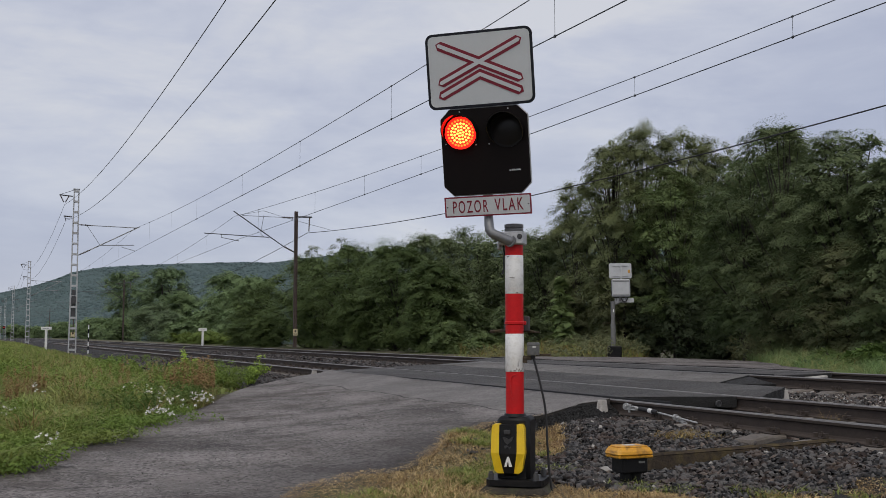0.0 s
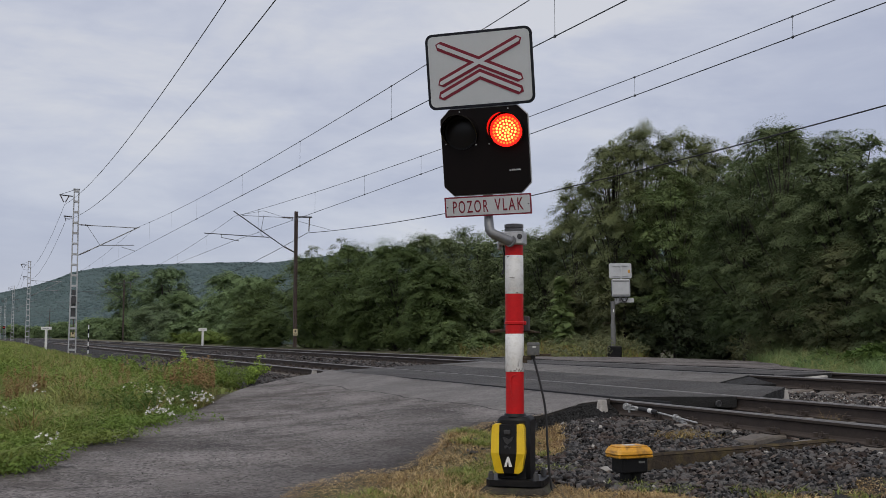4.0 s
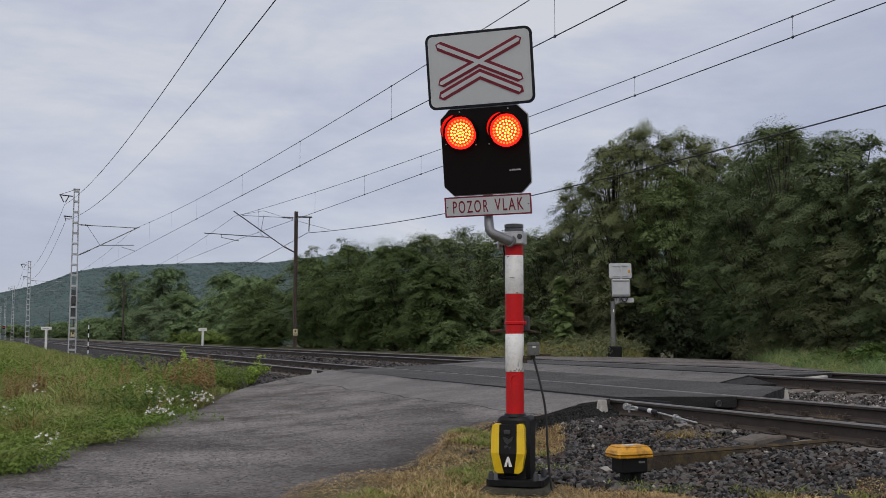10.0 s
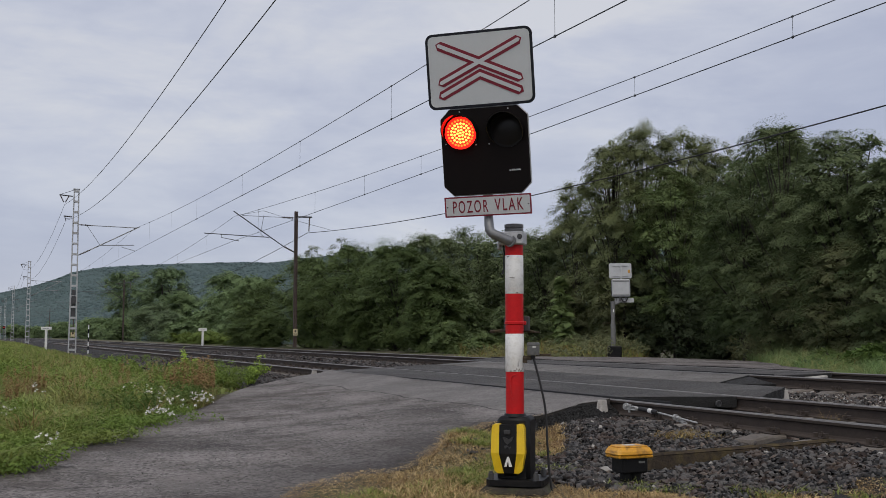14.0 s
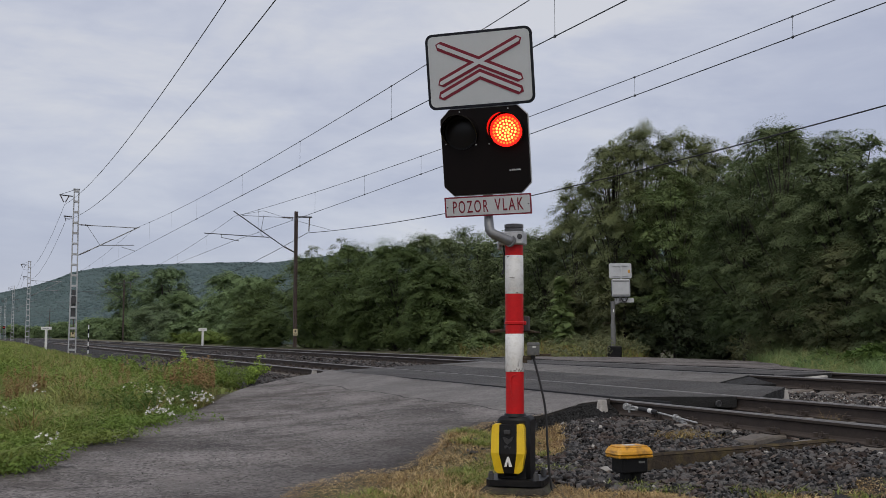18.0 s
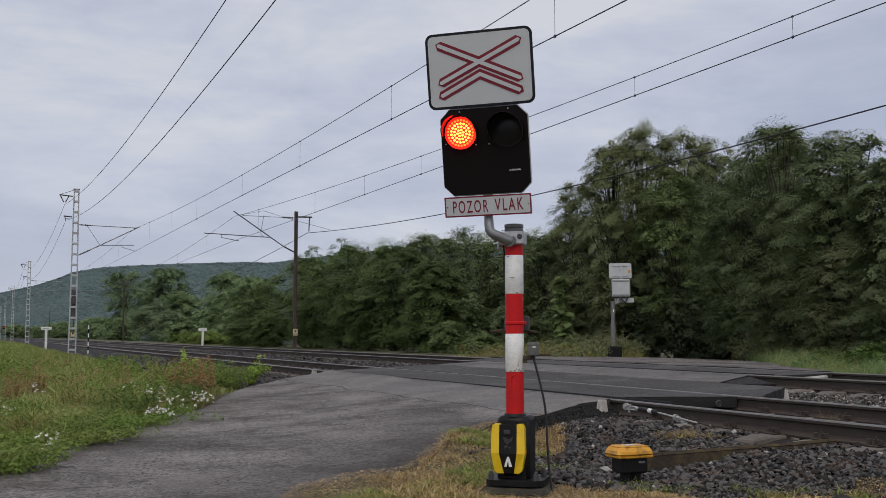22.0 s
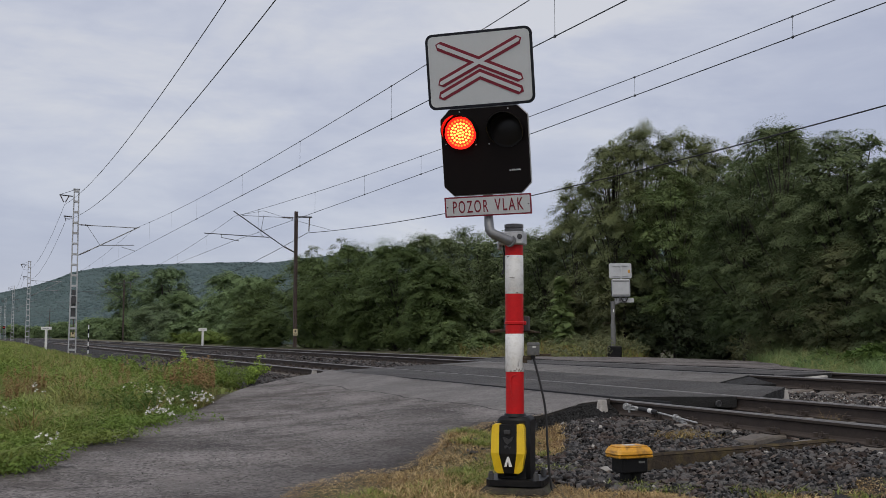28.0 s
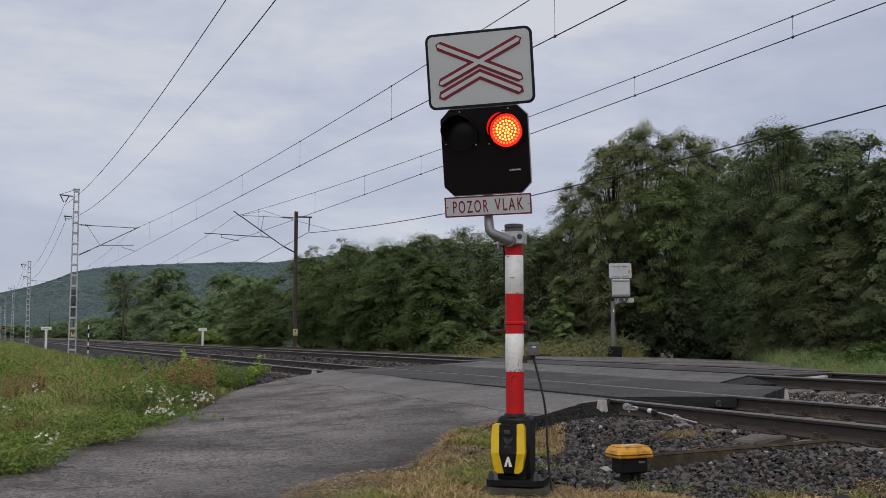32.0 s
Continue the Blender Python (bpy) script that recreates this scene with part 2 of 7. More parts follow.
RED_PAINT = surf("red_signal_paint", (0.44, 0.008, 0.010), (0.60, 0.014, 0.016), 0.5, 5, 60, 0.08, stain=(0.34, 0.02, 0.02), stain_scale=9, stain_amount=0.35, specular=0.22)
WHITE_PAINT = surf("white_signal_paint", (0.70, 0.695, 0.675), (0.82, 0.815, 0.79), 0.45, 5, 60, 0.08, stain=(0.46, 0.44, 0.39), stain_scale=34, stain_amount=0.35)
CHIPPED = surf("chipped_primer", (0.20, 0.185, 0.16), (0.36, 0.34, 0.30), 0.8, 30, 120, 0.3)
SIGN_WHITE = surf("white_reflective_sheet", (0.47, 0.49, 0.495), (0.545, 0.565, 0.57), 0.5, 3, 200, 0.02, stain=(0.42, 0.435, 0.435), stain_scale=3, stain_amount=0.3)
SIGN_RED = surf("dark_red_sheet", (0.150, 0.003, 0.015), (0.205, 0.005, 0.022), 0.45, 4, 90, 0.0)
SIGN_BLACK = surf("black_sign_edge", (0.007, 0.008, 0.012), (0.014, 0.016, 0.022), 0.5, 6, 80, 0.03, specular=0.25)
BOARD_BLACK = surf("matt_black_board", (0.004, 0.003, 0.003), (0.008, 0.005, 0.005), 0.7, 5, 80, 0.04, specular=0.14)
LENS_DARK = surf("unlit_lens", (0.008, 0.007, 0.007), (0.014, 0.012, 0.012), 0.3, 20, 120, 0.05, specular=0.3)
HOOD_BLACK = surf("glossy_black_hood", (0.006, 0.005, 0.005), (0.010, 0.008, 0.008), 0.07, 12, 90, 0.0, specular=0.7)
PLASTIC_BLACK = surf("black_plastic", (0.006, 0.006, 0.0065), (0.014, 0.014, 0.015), 0.42, 8, 90, 0.1, stain=(0.032, 0.029, 0.025), stain_scale=6, stain_amount=0.3, specular=0.16)
PLASTIC_GREY = surf("lighter_black_plastic", (0.020, 0.020, 0.021), (0.048, 0.047, 0.047), 0.4, 18, 90, 0.25, stain=(0.012, 0.012, 0.012), stain_scale=14, stain_amount=0.6)
YELLOW_PAINT = surf("yellow_reflective_strip", (0.72, 0.47, 0.012), (0.84, 0.58, 0.02), 0.4, 6, 90, 0.05, stain=(0.45, 0.27, 0.03), stain_scale=8, stain_amount=0.3)
YELLOW_LID = surf("dirty_yellow_lid", (0.52, 0.23, 0.012), (0.70, 0.36, 0.02), 0.42, 8, 90, 0.06, stain=(0.13, 0.062, 0.016), stain_scale=13, stain_amount=0.85)
WHITE_MARK = surf("white_marker_paint", (0.62, 0.62, 0.60), (0.78, 0.78, 0.76), 0.6, 4, 60, 0.05, stain=(0.5, 0.49, 0.46), stain_scale=3, stain_amount=0.4)
CREAM_MARK = surf("cream_plate_paint", (0.50, 0.44, 0.26), (0.66, 0.60, 0.40), 0.6, 4, 60, 0.05, stain=(0.42, 0.30, 0.12), stain_scale=4, stain_amount=0.5)
GREY_BOX = surf("grey_enamel", (0.10, 0.102, 0.10), (0.19, 0.19, 0.185), 0.55, 8, 60, 0.06, stain=(0.14, 0.135, 0.12), stain_scale=10, stain_amount=0.4)
SIGN_BACK = surf("bare_aluminium_back", (0.34, 0.35, 0.36), (0.46, 0.47, 0.48), 0.55, 6, 80, 0.04, metal=0.2)
RUBBER = surf("black_rubber", (0.010, 0.010, 0.011), (0.022, 0.022, 0.023), 0.7, 8, 60, 0.1)
RUSTY_BEAM = surf("rust_brown_beam", (0.010, 0.008, 0.006), (0.080, 0.056, 0.032), 0.9, 7, 45, 0.8, stain=(0.105, 0.080, 0.028), stain_scale=9, stain_amount=0.6)
ZINC = surf("bright_zinc", (0.30, 0.30, 0.29), (0.56, 0.56, 0.545), 0.4, 12, 90, 0.15, metal=0.35, stain=(0.14, 0.12, 0.10), stain_scale=30, stain_amount=0.5)
BARK = surf("tree_bark", (0.030, 0.026, 0.022), (0.075, 0.065, 0.055), 0.95, 6, 40, 0.5, depth=0.03)
LEAF_ROBINIA = leafy("robinia_leaves", (0.080, 0.118, 0.052), (0.184, 0.236, 0.106), (0.184, 0.210, 0.076))
LEAF_BUSH = leafy("trackside_robinia_leaves", (0.068, 0.104, 0.038), (0.172, 0.226, 0.086), (0.180, 0.205, 0.062))
LEAF_YOUNG = leafy("young_tree_leaves", (0.13, 0.185, 0.075), (0.26, 0.33, 0.13))
LEAF_FRESH = leafy("fresh_robinia_leaves", (0.108, 0.154, 0.062), (0.217, 0.279, 0.112), (0.196, 0.216, 0.084))
# darker leaf copy: the shade under the trees is in its colour
LEAF_SHADE = leafy("shaded_shrub_leaves", (0.062, 0.083, 0.049), (0.131, 0.163, 0.089))
LEAF_WILLOW = leafy("willow_leaves", (0.116, 0.138, 0.064), (0.222, 0.250, 0.118), (0.172, 0.174, 0.070))
LEAF_DARK = leafy("maple_leaves", (0.094, 0.126, 0.062), (0.200, 0.245, 0.114), (0.165, 0.175, 0.066))
LEAF_OLIVE = leafy("hedge_leaves", (0.103, 0.120, 0.060), (0.222, 0.235, 0.120), (0.200, 0.164, 0.075), 0.35)
LEAF_BRIGHT = leafy("bright_shrub_leaves", (0.11, 0.16, 0.035), (0.24, 0.31, 0.085))
LEAF_WEED = leafy("weed_leaves", (0.095, 0.155, 0.03), (0.24, 0.33, 0.08), (0.24, 0.22, 0.07), 0.5)
LEAF_HERB = leafy("dark_herb_leaves", (0.060, 0.105, 0.026), (0.155, 0.225, 0.062))
LEAF_LUSH = leafy("lush_herb_leaves", (0.11, 0.175, 0.036), (0.27, 0.37, 0.095), (0.28, 0.27, 0.08), 0.5)
GRASS_TAWNY = surf("browning_grass", (0.17, 0.140, 0.046), (0.42, 0.330, 0.13), 0.65, 0.7, 3.0, 0.0, island=1.0, stain=(0.30, 0.17, 0.07), stain_scale=1.1, stain_amount=0.6, specular=0.2, through_light=0.2)
LEAF_SAPLING = leafy("sapling_leaves", (0.27, 0.38, 0.06), (0.45, 0.58, 0.12))
STRAW = surf("straw_stalks", (0.26, 0.20, 0.09), (0.50, 0.40, 0.20), 0.7, 1.5, 6, 0.0, island=0.9, through_light=0.2)
# the next three distant leaf colours are lightened to hold the haze
LEAF_GREY = leafy("grey_green_leaves", (0.127, 0.173, 0.095), (0.232, 0.297, 0.162))
LEAF_DOME = leafy("shaded_distant_leaves", (0.099, 0.149, 0.075), (0.207, 0.279, 0.135))
LEAF_FAR = leafy("distant_leaves", (0.122, 0.177, 0.083), (0.244, 0.329, 0.149))
GRASS = surf("verge_grass", (0.105, 0.150, 0.036), (0.345, 0.400, 0.115), 0.6, 0.5, 2.5, 0.0, island=1.0, stain=(0.32, 0.27, 0.09), stain_scale=0.7, stain_amount=0.4, specular=0.25, through_light=0.25)
GRASS_DRY = surf("dry_grass", (0.20, 0.130, 0.058), (0.63, 0.475, 0.235), 0.7, 1.4, 5.0, 0.0, island=1.3, stain=(0.26, 0.165, 0.085), stain_scale=2.6, stain_amount=0.7, specular=0.2, through_light=0.2)
GRASS_FRESH = surf("fresh_grass", (0.12, 0.155, 0.035), (0.31, 0.355, 0.09), 0.6, 0.9, 4.0, 0.0, island=0.9, specular=0.25, through_light=0.25)
GRASS_TALL = surf("tall_shaded_grass", (0.100, 0.172, 0.062), (0.275, 0.385, 0.150), 0.6, 0.9, 4.0, 0.0, island=0.9, stain=(0.46, 0.36, 0.18), stain_scale=0.8, stain_amount=0.35, specular=0.25, through_light=0.25)
SEED_RED = surf("reddish_seed_heads", (0.20, 0.118, 0.045), (0.35, 0.22, 0.095), 0.8, 2, 8, 0.0, island=0.8)
PETAL = surf("white_petals", (0.64, 0.62, 0.58), (0.82, 0.80, 0.75), 0.6, 4, 20, 0.0)
# aerial haze is put into the forest's pale blue-green base colour
HILL_HAZED = surf("hill_forest", (0.072, 0.102, 0.106), (0.108, 0.144, 0.142), 0.95, 0.02, 0.35, 0.0, island=0.12, specular=0.0)
# the backing's emission reaches past the LEDs to imitate their red halo
RED_LED = glow("lit_red_halo_backing", (1.0, 0.010, 0.006), 2.2)
HOT_LED = glow("lit_led", (1.0, 0.31, 0.05), 5.0)
# outer LEDs carry the halo's red in their emission colour
EDGE_LED = glow("lit_outer_led", (1.0, 0.10, 0.012), 3.8)
FAR_RED = glow("far_red_lamp", (0.9, 0.09, 0.08), 0.4)


# ---- building tools ----
class Geo:
    """Vertices and faces that grow into one mesh."""

    def __init__(self):
        self.v, self.f, self.m = [], [], []

    def add(self, verts, faces, slot=0, at=None):
        n = len(self.v)
        self.v += [tuple(at @ Vector(p)) for p in verts] if at is not None else [tuple(p) for p in verts]
        self.f += [tuple(n + i for i in q) for q in faces]
        self.m += [slot] * len(faces)
        return self

    def box(self, c, size, bevel=0.0, slot=0, at=None, taper=1.0):
        """A box round c; bevel cuts its edges; taper scales its top."""
        h = [d / 2 for d in size]
        b = min(bevel, min(h) * 0.95)
        if b <= 0:
            vs = [(c[0] + sx * h[0] * (taper if sz > 0 else 1), c[1] + sy * h[1] * (taper if sz > 0 else 1), c[2] + sz * h[2]) for sx in (-1, 1) for sy in (-1, 1) for sz in (-1, 1)]
            return self.add(vs, [(0, 1, 3, 2), (4, 6, 7, 5), (0, 4, 5, 1), (2, 3, 7, 6), (0, 2, 6, 4), (1, 5, 7, 3)], slot, at)
        vs, ids = [], {}
        for sx in (-1, 1):
            for sy in (-1, 1):
                for sz in (-1, 1):
                    for k in range(3):
                        d = [h[0], h[1], h[2]]
                        for j in range(3):
                            if j != k:
                                d[j] -= b
                        tp = taper if sz > 0 else 1
                        ids[sx, sy, sz, k] = len(vs)
                        vs.append((c[0] + sx * d[0] * tp, c[1] + sy * d[1] * tp, c[2] + sz * d[2]))
        fs = []
        for k in range(3):
            i, j = (k + 1) % 3, (k + 2) % 3
            for s in (-1, 1):
                ring = []
                for a, q in ((-1, -1), (1, -1), (1, 1), (-1, 1)):
                    key = [0, 0, 0]
                    key[k], key[i], key[j] = s, a, q
                    ring.append(ids[(*key, k)])
                fs.append(tuple(ring if s > 0 else ring[::-1]))
            for a in (-1, 1):
                for q in (-1, 1):
                    e = []
                    for s in (-1, 1):
                        key = [0, 0, 0]
                        key[k], key[i], key[j] = s, a, q
                        e.append((ids[(*key, i)], ids[(*key, j)]))
                    quad = (e[0][0], e[1][0], e[1][1], e[0][1])
                    fs.append(quad if a * q < 0 else quad[::-1])
        for sx in (-1, 1):
            for sy in (-1, 1):
                for sz in (-1, 1):
                    tri = tuple(ids[sx, sy, sz, k] for k in range(3))
                    fs.append(tri if sx * sy * sz > 0 else tri[::-1])
        return self.add(vs, fs, slot, at)

    def tube(self, points, radii, sides=8, slot=0, at=None, caps=True):
        """A round bar along points; radii is one number or one for each point."""
        pts = [Vector(p) for p in points]
        if isinstance(radii, (int, float)):
            radii = [radii] * len(pts)
        vs, fs = [], []
        side = None
        for i, p in enumerate(pts):
            d = (pts[min(i + 1, len(pts) - 1)] - pts[max(i - 1, 0)]).normalized()
            if side is None:
                side = d.orthogonal().normalized()
            side = (side - d * side.dot(d)).normalized()
            up = d.cross(side)
            vs += [p + (side * math.cos(2 * math.pi * k / sides) + up * math.sin(2 * math.pi * k / sides)) * radii[i] for k in range(sides)]
        for i in range(len(pts) - 1):
            for k in range(sides):
                a, b = i * sides + k, i * sides + (k + 1) % sides
                fs.append((a, b, b + sides, a + sides))
        if caps:
            fs.append(tuple(range(sides))[::-1])
            fs.append(tuple((len(pts) - 1) * sides + k for k in range(sides)))
        return self.add(vs, fs, slot, at)

    def prism(self, outline, y0, y1, slot=0, at=None, edge_slot=None):
        """An outline in x and z, made solid from y0 to y1."""
        n = len(outline)
        vs = [(x, y0, z) for x, z in outline] + [(x, y1, z) for x, z in outline]
        self.add(vs, [tuple(range(n)), tuple(range(n, 2 * n))[::-1]], slot, at)
        m = len(self.v) - 2 * n
        for i in range(n):
            j = (i + 1) % n
            self.f.append((m + j, m + i, m + n + i, m + n + j))
            self.m.append(slot if edge_slot is None else edge_slot)
        return self

    def make(self, name, mats, parent=None, label="", smooth=False, at=None):
        me = bpy.data.meshes.new(name)
        me.from_pydata(self.v, [], self.f)
        for m in (mats if isinstance(mats, (list, tuple)) else [mats]):
            me.materials.append(m)
        if any(self.m):
            me.polygons.foreach_set("material_index", self.m)
        if smooth:
            me.shade_smooth()
            me.set_sharp_from_angle(angle=radians(40))
        me.validate()
        ob = new(name, me)
        if parent is not None:
            ob.parent = parent
        if at is not None:
            ob.matrix_basis = at
        if label:
            ob["label"] = label
        return ob


def part(name, geo, material, parent, label="", smooth=False, at=None):
    return geo.make(name, material, parent, label, smooth, at)


def thing(name, m, label, category, group="", kind=""):
    ob = new(name)
    ob.matrix_basis = m
    return tagged(ob, label, category, group, kind)


def soup(name, verts, faces_per, material, parent=None):
    """A mesh of many like pieces from one array of vertices (pieces x corners x 3) and the faces of one piece."""
    n, k = verts.shape[:2]
    size = len(faces_per[0])
    idx = (np.arange(n)[:, None, None] * k + np.array(faces_per)[None]).reshape(-1)
    me = bpy.data.meshes.new(name)
    me.vertices.add(n * k)
    me.vertices.foreach_set("co", verts.reshape(-1).astype(np.float32))
    me.loops.add(len(idx))
    me.loops.foreach_set("vertex_index", idx.astype(np.int32))
    me.polygons.add(len(idx) // size)
    me.polygons.foreach_set("loop_start", np.arange(0, len(idx), size, dtype=np.int32))
    me.update(calc_edges=True)
    me.materials.append(material)
    ob = new(name, me)
    if parent is not None:
        ob.parent = parent
    return ob


def lerp(x, table):
    return np.interp(x, [a for a, b in table], [b for a, b in table])


def disc(r, n=24, cx=0.0, cz=0.0):
    return [(cx + r * math.cos(2 * math.pi * k / n), cz + r * math.sin(2 * math.pi * k / n)) for k in range(n)]


def rounded(w, h, r, n=5):
    pts = []
    for cx, cz, a0 in ((w / 2 - r, h / 2 - r, 0), (-w / 2 + r, h / 2 - r, 90), (-w / 2 + r, -h / 2 + r, 180), (w / 2 - r, -h / 2 + r, 270)):
        pts += [(cx + r * math.cos(radians(a0 + 90 * k / n)), cz + r * math.sin(radians(a0 + 90 * k / n))) for k in range(n + 1)]
    return pts


GRADE = 0.0022


def rise(y):
    """The line climbs gently away from the crossing."""
    return GRADE * np.clip(y, -60, 260)


RAILS = ((7.0, 0.0), (8.5, 0.03), (11.0, 0.16), (12.5, 0.18))
ROAD_Z = ((-20, -0.5), (-2, -0.45), (0, -0.42), (3, -0.30), (5, -0.18), (6.2, -0.06), (6.9, 0.0), (8.5, 0.03), (11, 0.16), (12.5, 0.18), (14, 0.17), (18, 0.10), (24, -0.1), (34, -0.5))
GROUND_Z = ((-60, -0.8), (-20, -0.52), (-2, -0.46), (0, -0.427), (3, -0.305), (3.9, -0.272), (4.25, -0.31), (4.6, -0.38), (6, -0.42), (12.5, -0.32), (14.5, -0.12), (18, 0.0), (24, -0.22), (40, -1.2), (120, -3.0), (400, -2.0), (900, 5.0))


def ground_z(x, y):
    edge = lerp(x, ROAD_NEAR_EDGE) - y
    fill = 0.15 * np.exp(-((x - 4.55) / 0.75) ** 2) * np.clip(1.25 - edge / 1.3, 0, 1) * (edge > -0.6)
    return lerp(x, GROUND_Z) + rise(y) + fill


# ---- ground, road and crossing ----
def grid_sheet(name, xs, ys, height, material, parent=None):
    X, Y = np.meshgrid(xs, ys, indexing="ij")
    V = np.stack([X, Y, height(X, Y)], -1).reshape(-1, 3)
    ny = len(ys)
    i, j = np.meshgrid(np.arange(len(xs) - 1), np.arange(ny - 1), indexing="ij")
    a = (i * ny + j).reshape(-1)
    F = np.stack([a, a + ny, a + ny + 1, a + 1], -1)
    me = bpy.data.meshes.new(name)
    me.from_pydata(V.tolist(), [], F.tolist())
    me.materials.append(material)
    me.shade_smooth()
    ob = new(name, me)
    if parent is not None:
        ob.parent = parent
    return ob


def wobble(x, y, scale, seed):
    """Smooth pseudo-random waves of about unit height."""
    r = np.random.RandomState(seed)
    out = 0
    for k in range(7):
        a, p, s = r.uniform(0, 6.28), r.uniform(0, 6.28), scale * r.uniform(0.6, 2.2)
        out = out + np.sin((x * math.cos(a) + y * math.sin(a)) * s + p)
    return out / 3.5


GX = np.concatenate([np.linspace(-2600, -80, 22), np.linspace(-70, -8, 32), np.linspace(-6, 30, 181), np.linspace(32, 120, 45), np.linspace(140, 2600, 30)])
GY = np.concatenate([np.linspace(-2600, -60, 24), np.linspace(-50, -4, 24), np.linspace(-3, 40, 130), np.linspace(42, 160, 60), np.linspace(175, 3000, 40)])
ROAD_FAR_EDGE = ((-14, -3.0), (-8, 1.5), (-3, 6.0), (-1, 8.2), (0.19, 9.91), (0.75, 11.29), (1.12, 12.1), (1.39, 13.3), (2.15, 13.8), (2.46, 14.9), (3.17, 16.1), (3.8, 18.1), (4.79, 20.2), (5.17, 20.8), (6.77, 22.15), (6.93, 22.3))
ROAD_NEAR_EDGE = ((-14, -13), (-8, -7.5), (-3, -1.0), (-0.5, 2.6), (1.0, 5.4), (2.02, 7.1), (2.21, 7.42), (2.45, 7.5), (2.73, 7.62), (2.98, 7.7), (3.27, 7.93), (3.7, 8.56), (4.36, 9.45), (4.76, 9.9), (5.15, 10.3), (5.8, 10.44), (6.05, 10.53), (6.76, 10.85), (6.93, 10.9))


def under_road(x, y):
    """How far the ground is cut away for the road bed."""
    inside = (y > lerp(x, ROAD_NEAR_EDGE) + 0.12) & (y < lerp(x, ROAD_FAR_EDGE) - 0.12) & (x < 7.0)
    beyond = (y > lerp(x, ((12.6, 13.3), (14.3, 16.2), (24.6, 30.9), (34, 42)))) & (y < lerp(x, ((12.6, 25.0), (14, 25.8), (17.7, 27.2), (20, 29.6), (25.4, 35.6), (34, 47)))) & (x > 12.5) & (x < 25.0)
    return np.where(inside | beyond, 0.2, 0.0)


tagged(grid_sheet("ground", GX, GY, lambda x, y: ground_z(x, y) + 0.012 * wobble(x, y, 2.0, 3) - under_road(x, y), SOIL),
       "earth and grass ground beside the railway line", "ground", kind="structure")


def slab(name, xs, near, far, top, material, columns=70, thick=0.1, rough=0.0, ragged=0.05, seed=1, parent=None, edge=None):
    """A paved sheet from the near to the far edge (tables of x to y), with broken sides that go down into the ground."""
    r = np.random.RandomState(seed)
    rows = len(xs)
    lo = lerp(xs, near) + ragged * r.uniform(-1, 1, rows) + ragged * 1.2 * np.sin(np.array(xs) * 5.1)
    hi = lerp(xs, far) + ragged * r.uniform(-1, 1, rows) + ragged * 1.2 * np.sin(np.array(xs) * 4.3 + 1)
    t = np.linspace(0, 1, columns)
    Y = lo[:, None] + (hi - lo)[:, None] * t[None]
    X = np.repeat(np.array(xs)[:, None], columns, 1)
    Z = top(X, Y) + rough * (wobble(X, Y, 1.1, seed) + 0.5 * wobble(X, Y, 4.0, seed + 1))
    V = np.stack([X, Y, Z], -1)
    g_f = []
    for i in range(rows - 1):
        for j in range(columns - 1):
            a = i * columns + j
            g_f.append((a, a + columns, a + columns + 1, a + 1))
    verts = V.reshape(-1, 3).tolist()
    top_faces = len(g_f)
    loop = [j for j in range(columns)] + [i * columns + columns - 1 for i in range(1, rows)] + [(rows - 1) * columns + j for j in range(columns - 2, -1, -1)] + [i * columns for i in range(rows - 2, 0, -1)]
    n0 = len(verts)
    verts += [(verts[i][0], verts[i][1], verts[i][2] - thick) for i in loop]
    m = len(loop)
    for k in range(m):
        g_f.append((loop[k], loop[(k + 1) % m], n0 + (k + 1) % m, n0 + k))
    me = bpy.data.meshes.new(name)
    me.from_pydata(verts, [], g_f)
    me.materials.append(material)
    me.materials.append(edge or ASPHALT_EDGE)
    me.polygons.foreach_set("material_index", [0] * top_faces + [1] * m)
    me.polygons.foreach_set("use_smooth", [True] * top_faces + [False] * m)
    ob = new(name, me)
    if parent is not None:
        ob.parent = parent
    return ob


def road_top(x, y):
    return lerp(x, ROAD_Z) + np.where(x > 6.9, rise(y), 0)


road = slab("road", np.linspace(-14, 6.935, 200), ROAD_NEAR_EDGE, ROAD_FAR_EDGE, road_top, ROADWAY, 110, 0.14, 0.012, 0.05, 5, None, ROAD_EDGE)
tagged(road, "cracked grey asphalt lane with a paler strip before the rails", "road", kind="structure")
far_road = slab("road_far_side", np.linspace(12.55, 25.0, 64), ((12.6, 13.0), (14.3, 15.9), (24.6, 30.5), (34, 42)), ((12.6, 25.4), (14, 26.2), (17.7, 27.6), (20, 30), (25.4, 36), (34, 47)), road_top, ASPHALT, 50, 0.14, 0.012, 0.08, 9)
tagged(far_road, "worn asphalt lane running from the crossing into the trees", "road", kind="structure")

crossing = thing("level_crossing_deck", pose(0, 0, 0), "dark asphalt and rubber level crossing deck between the rails", "crossing deck", kind="structure")
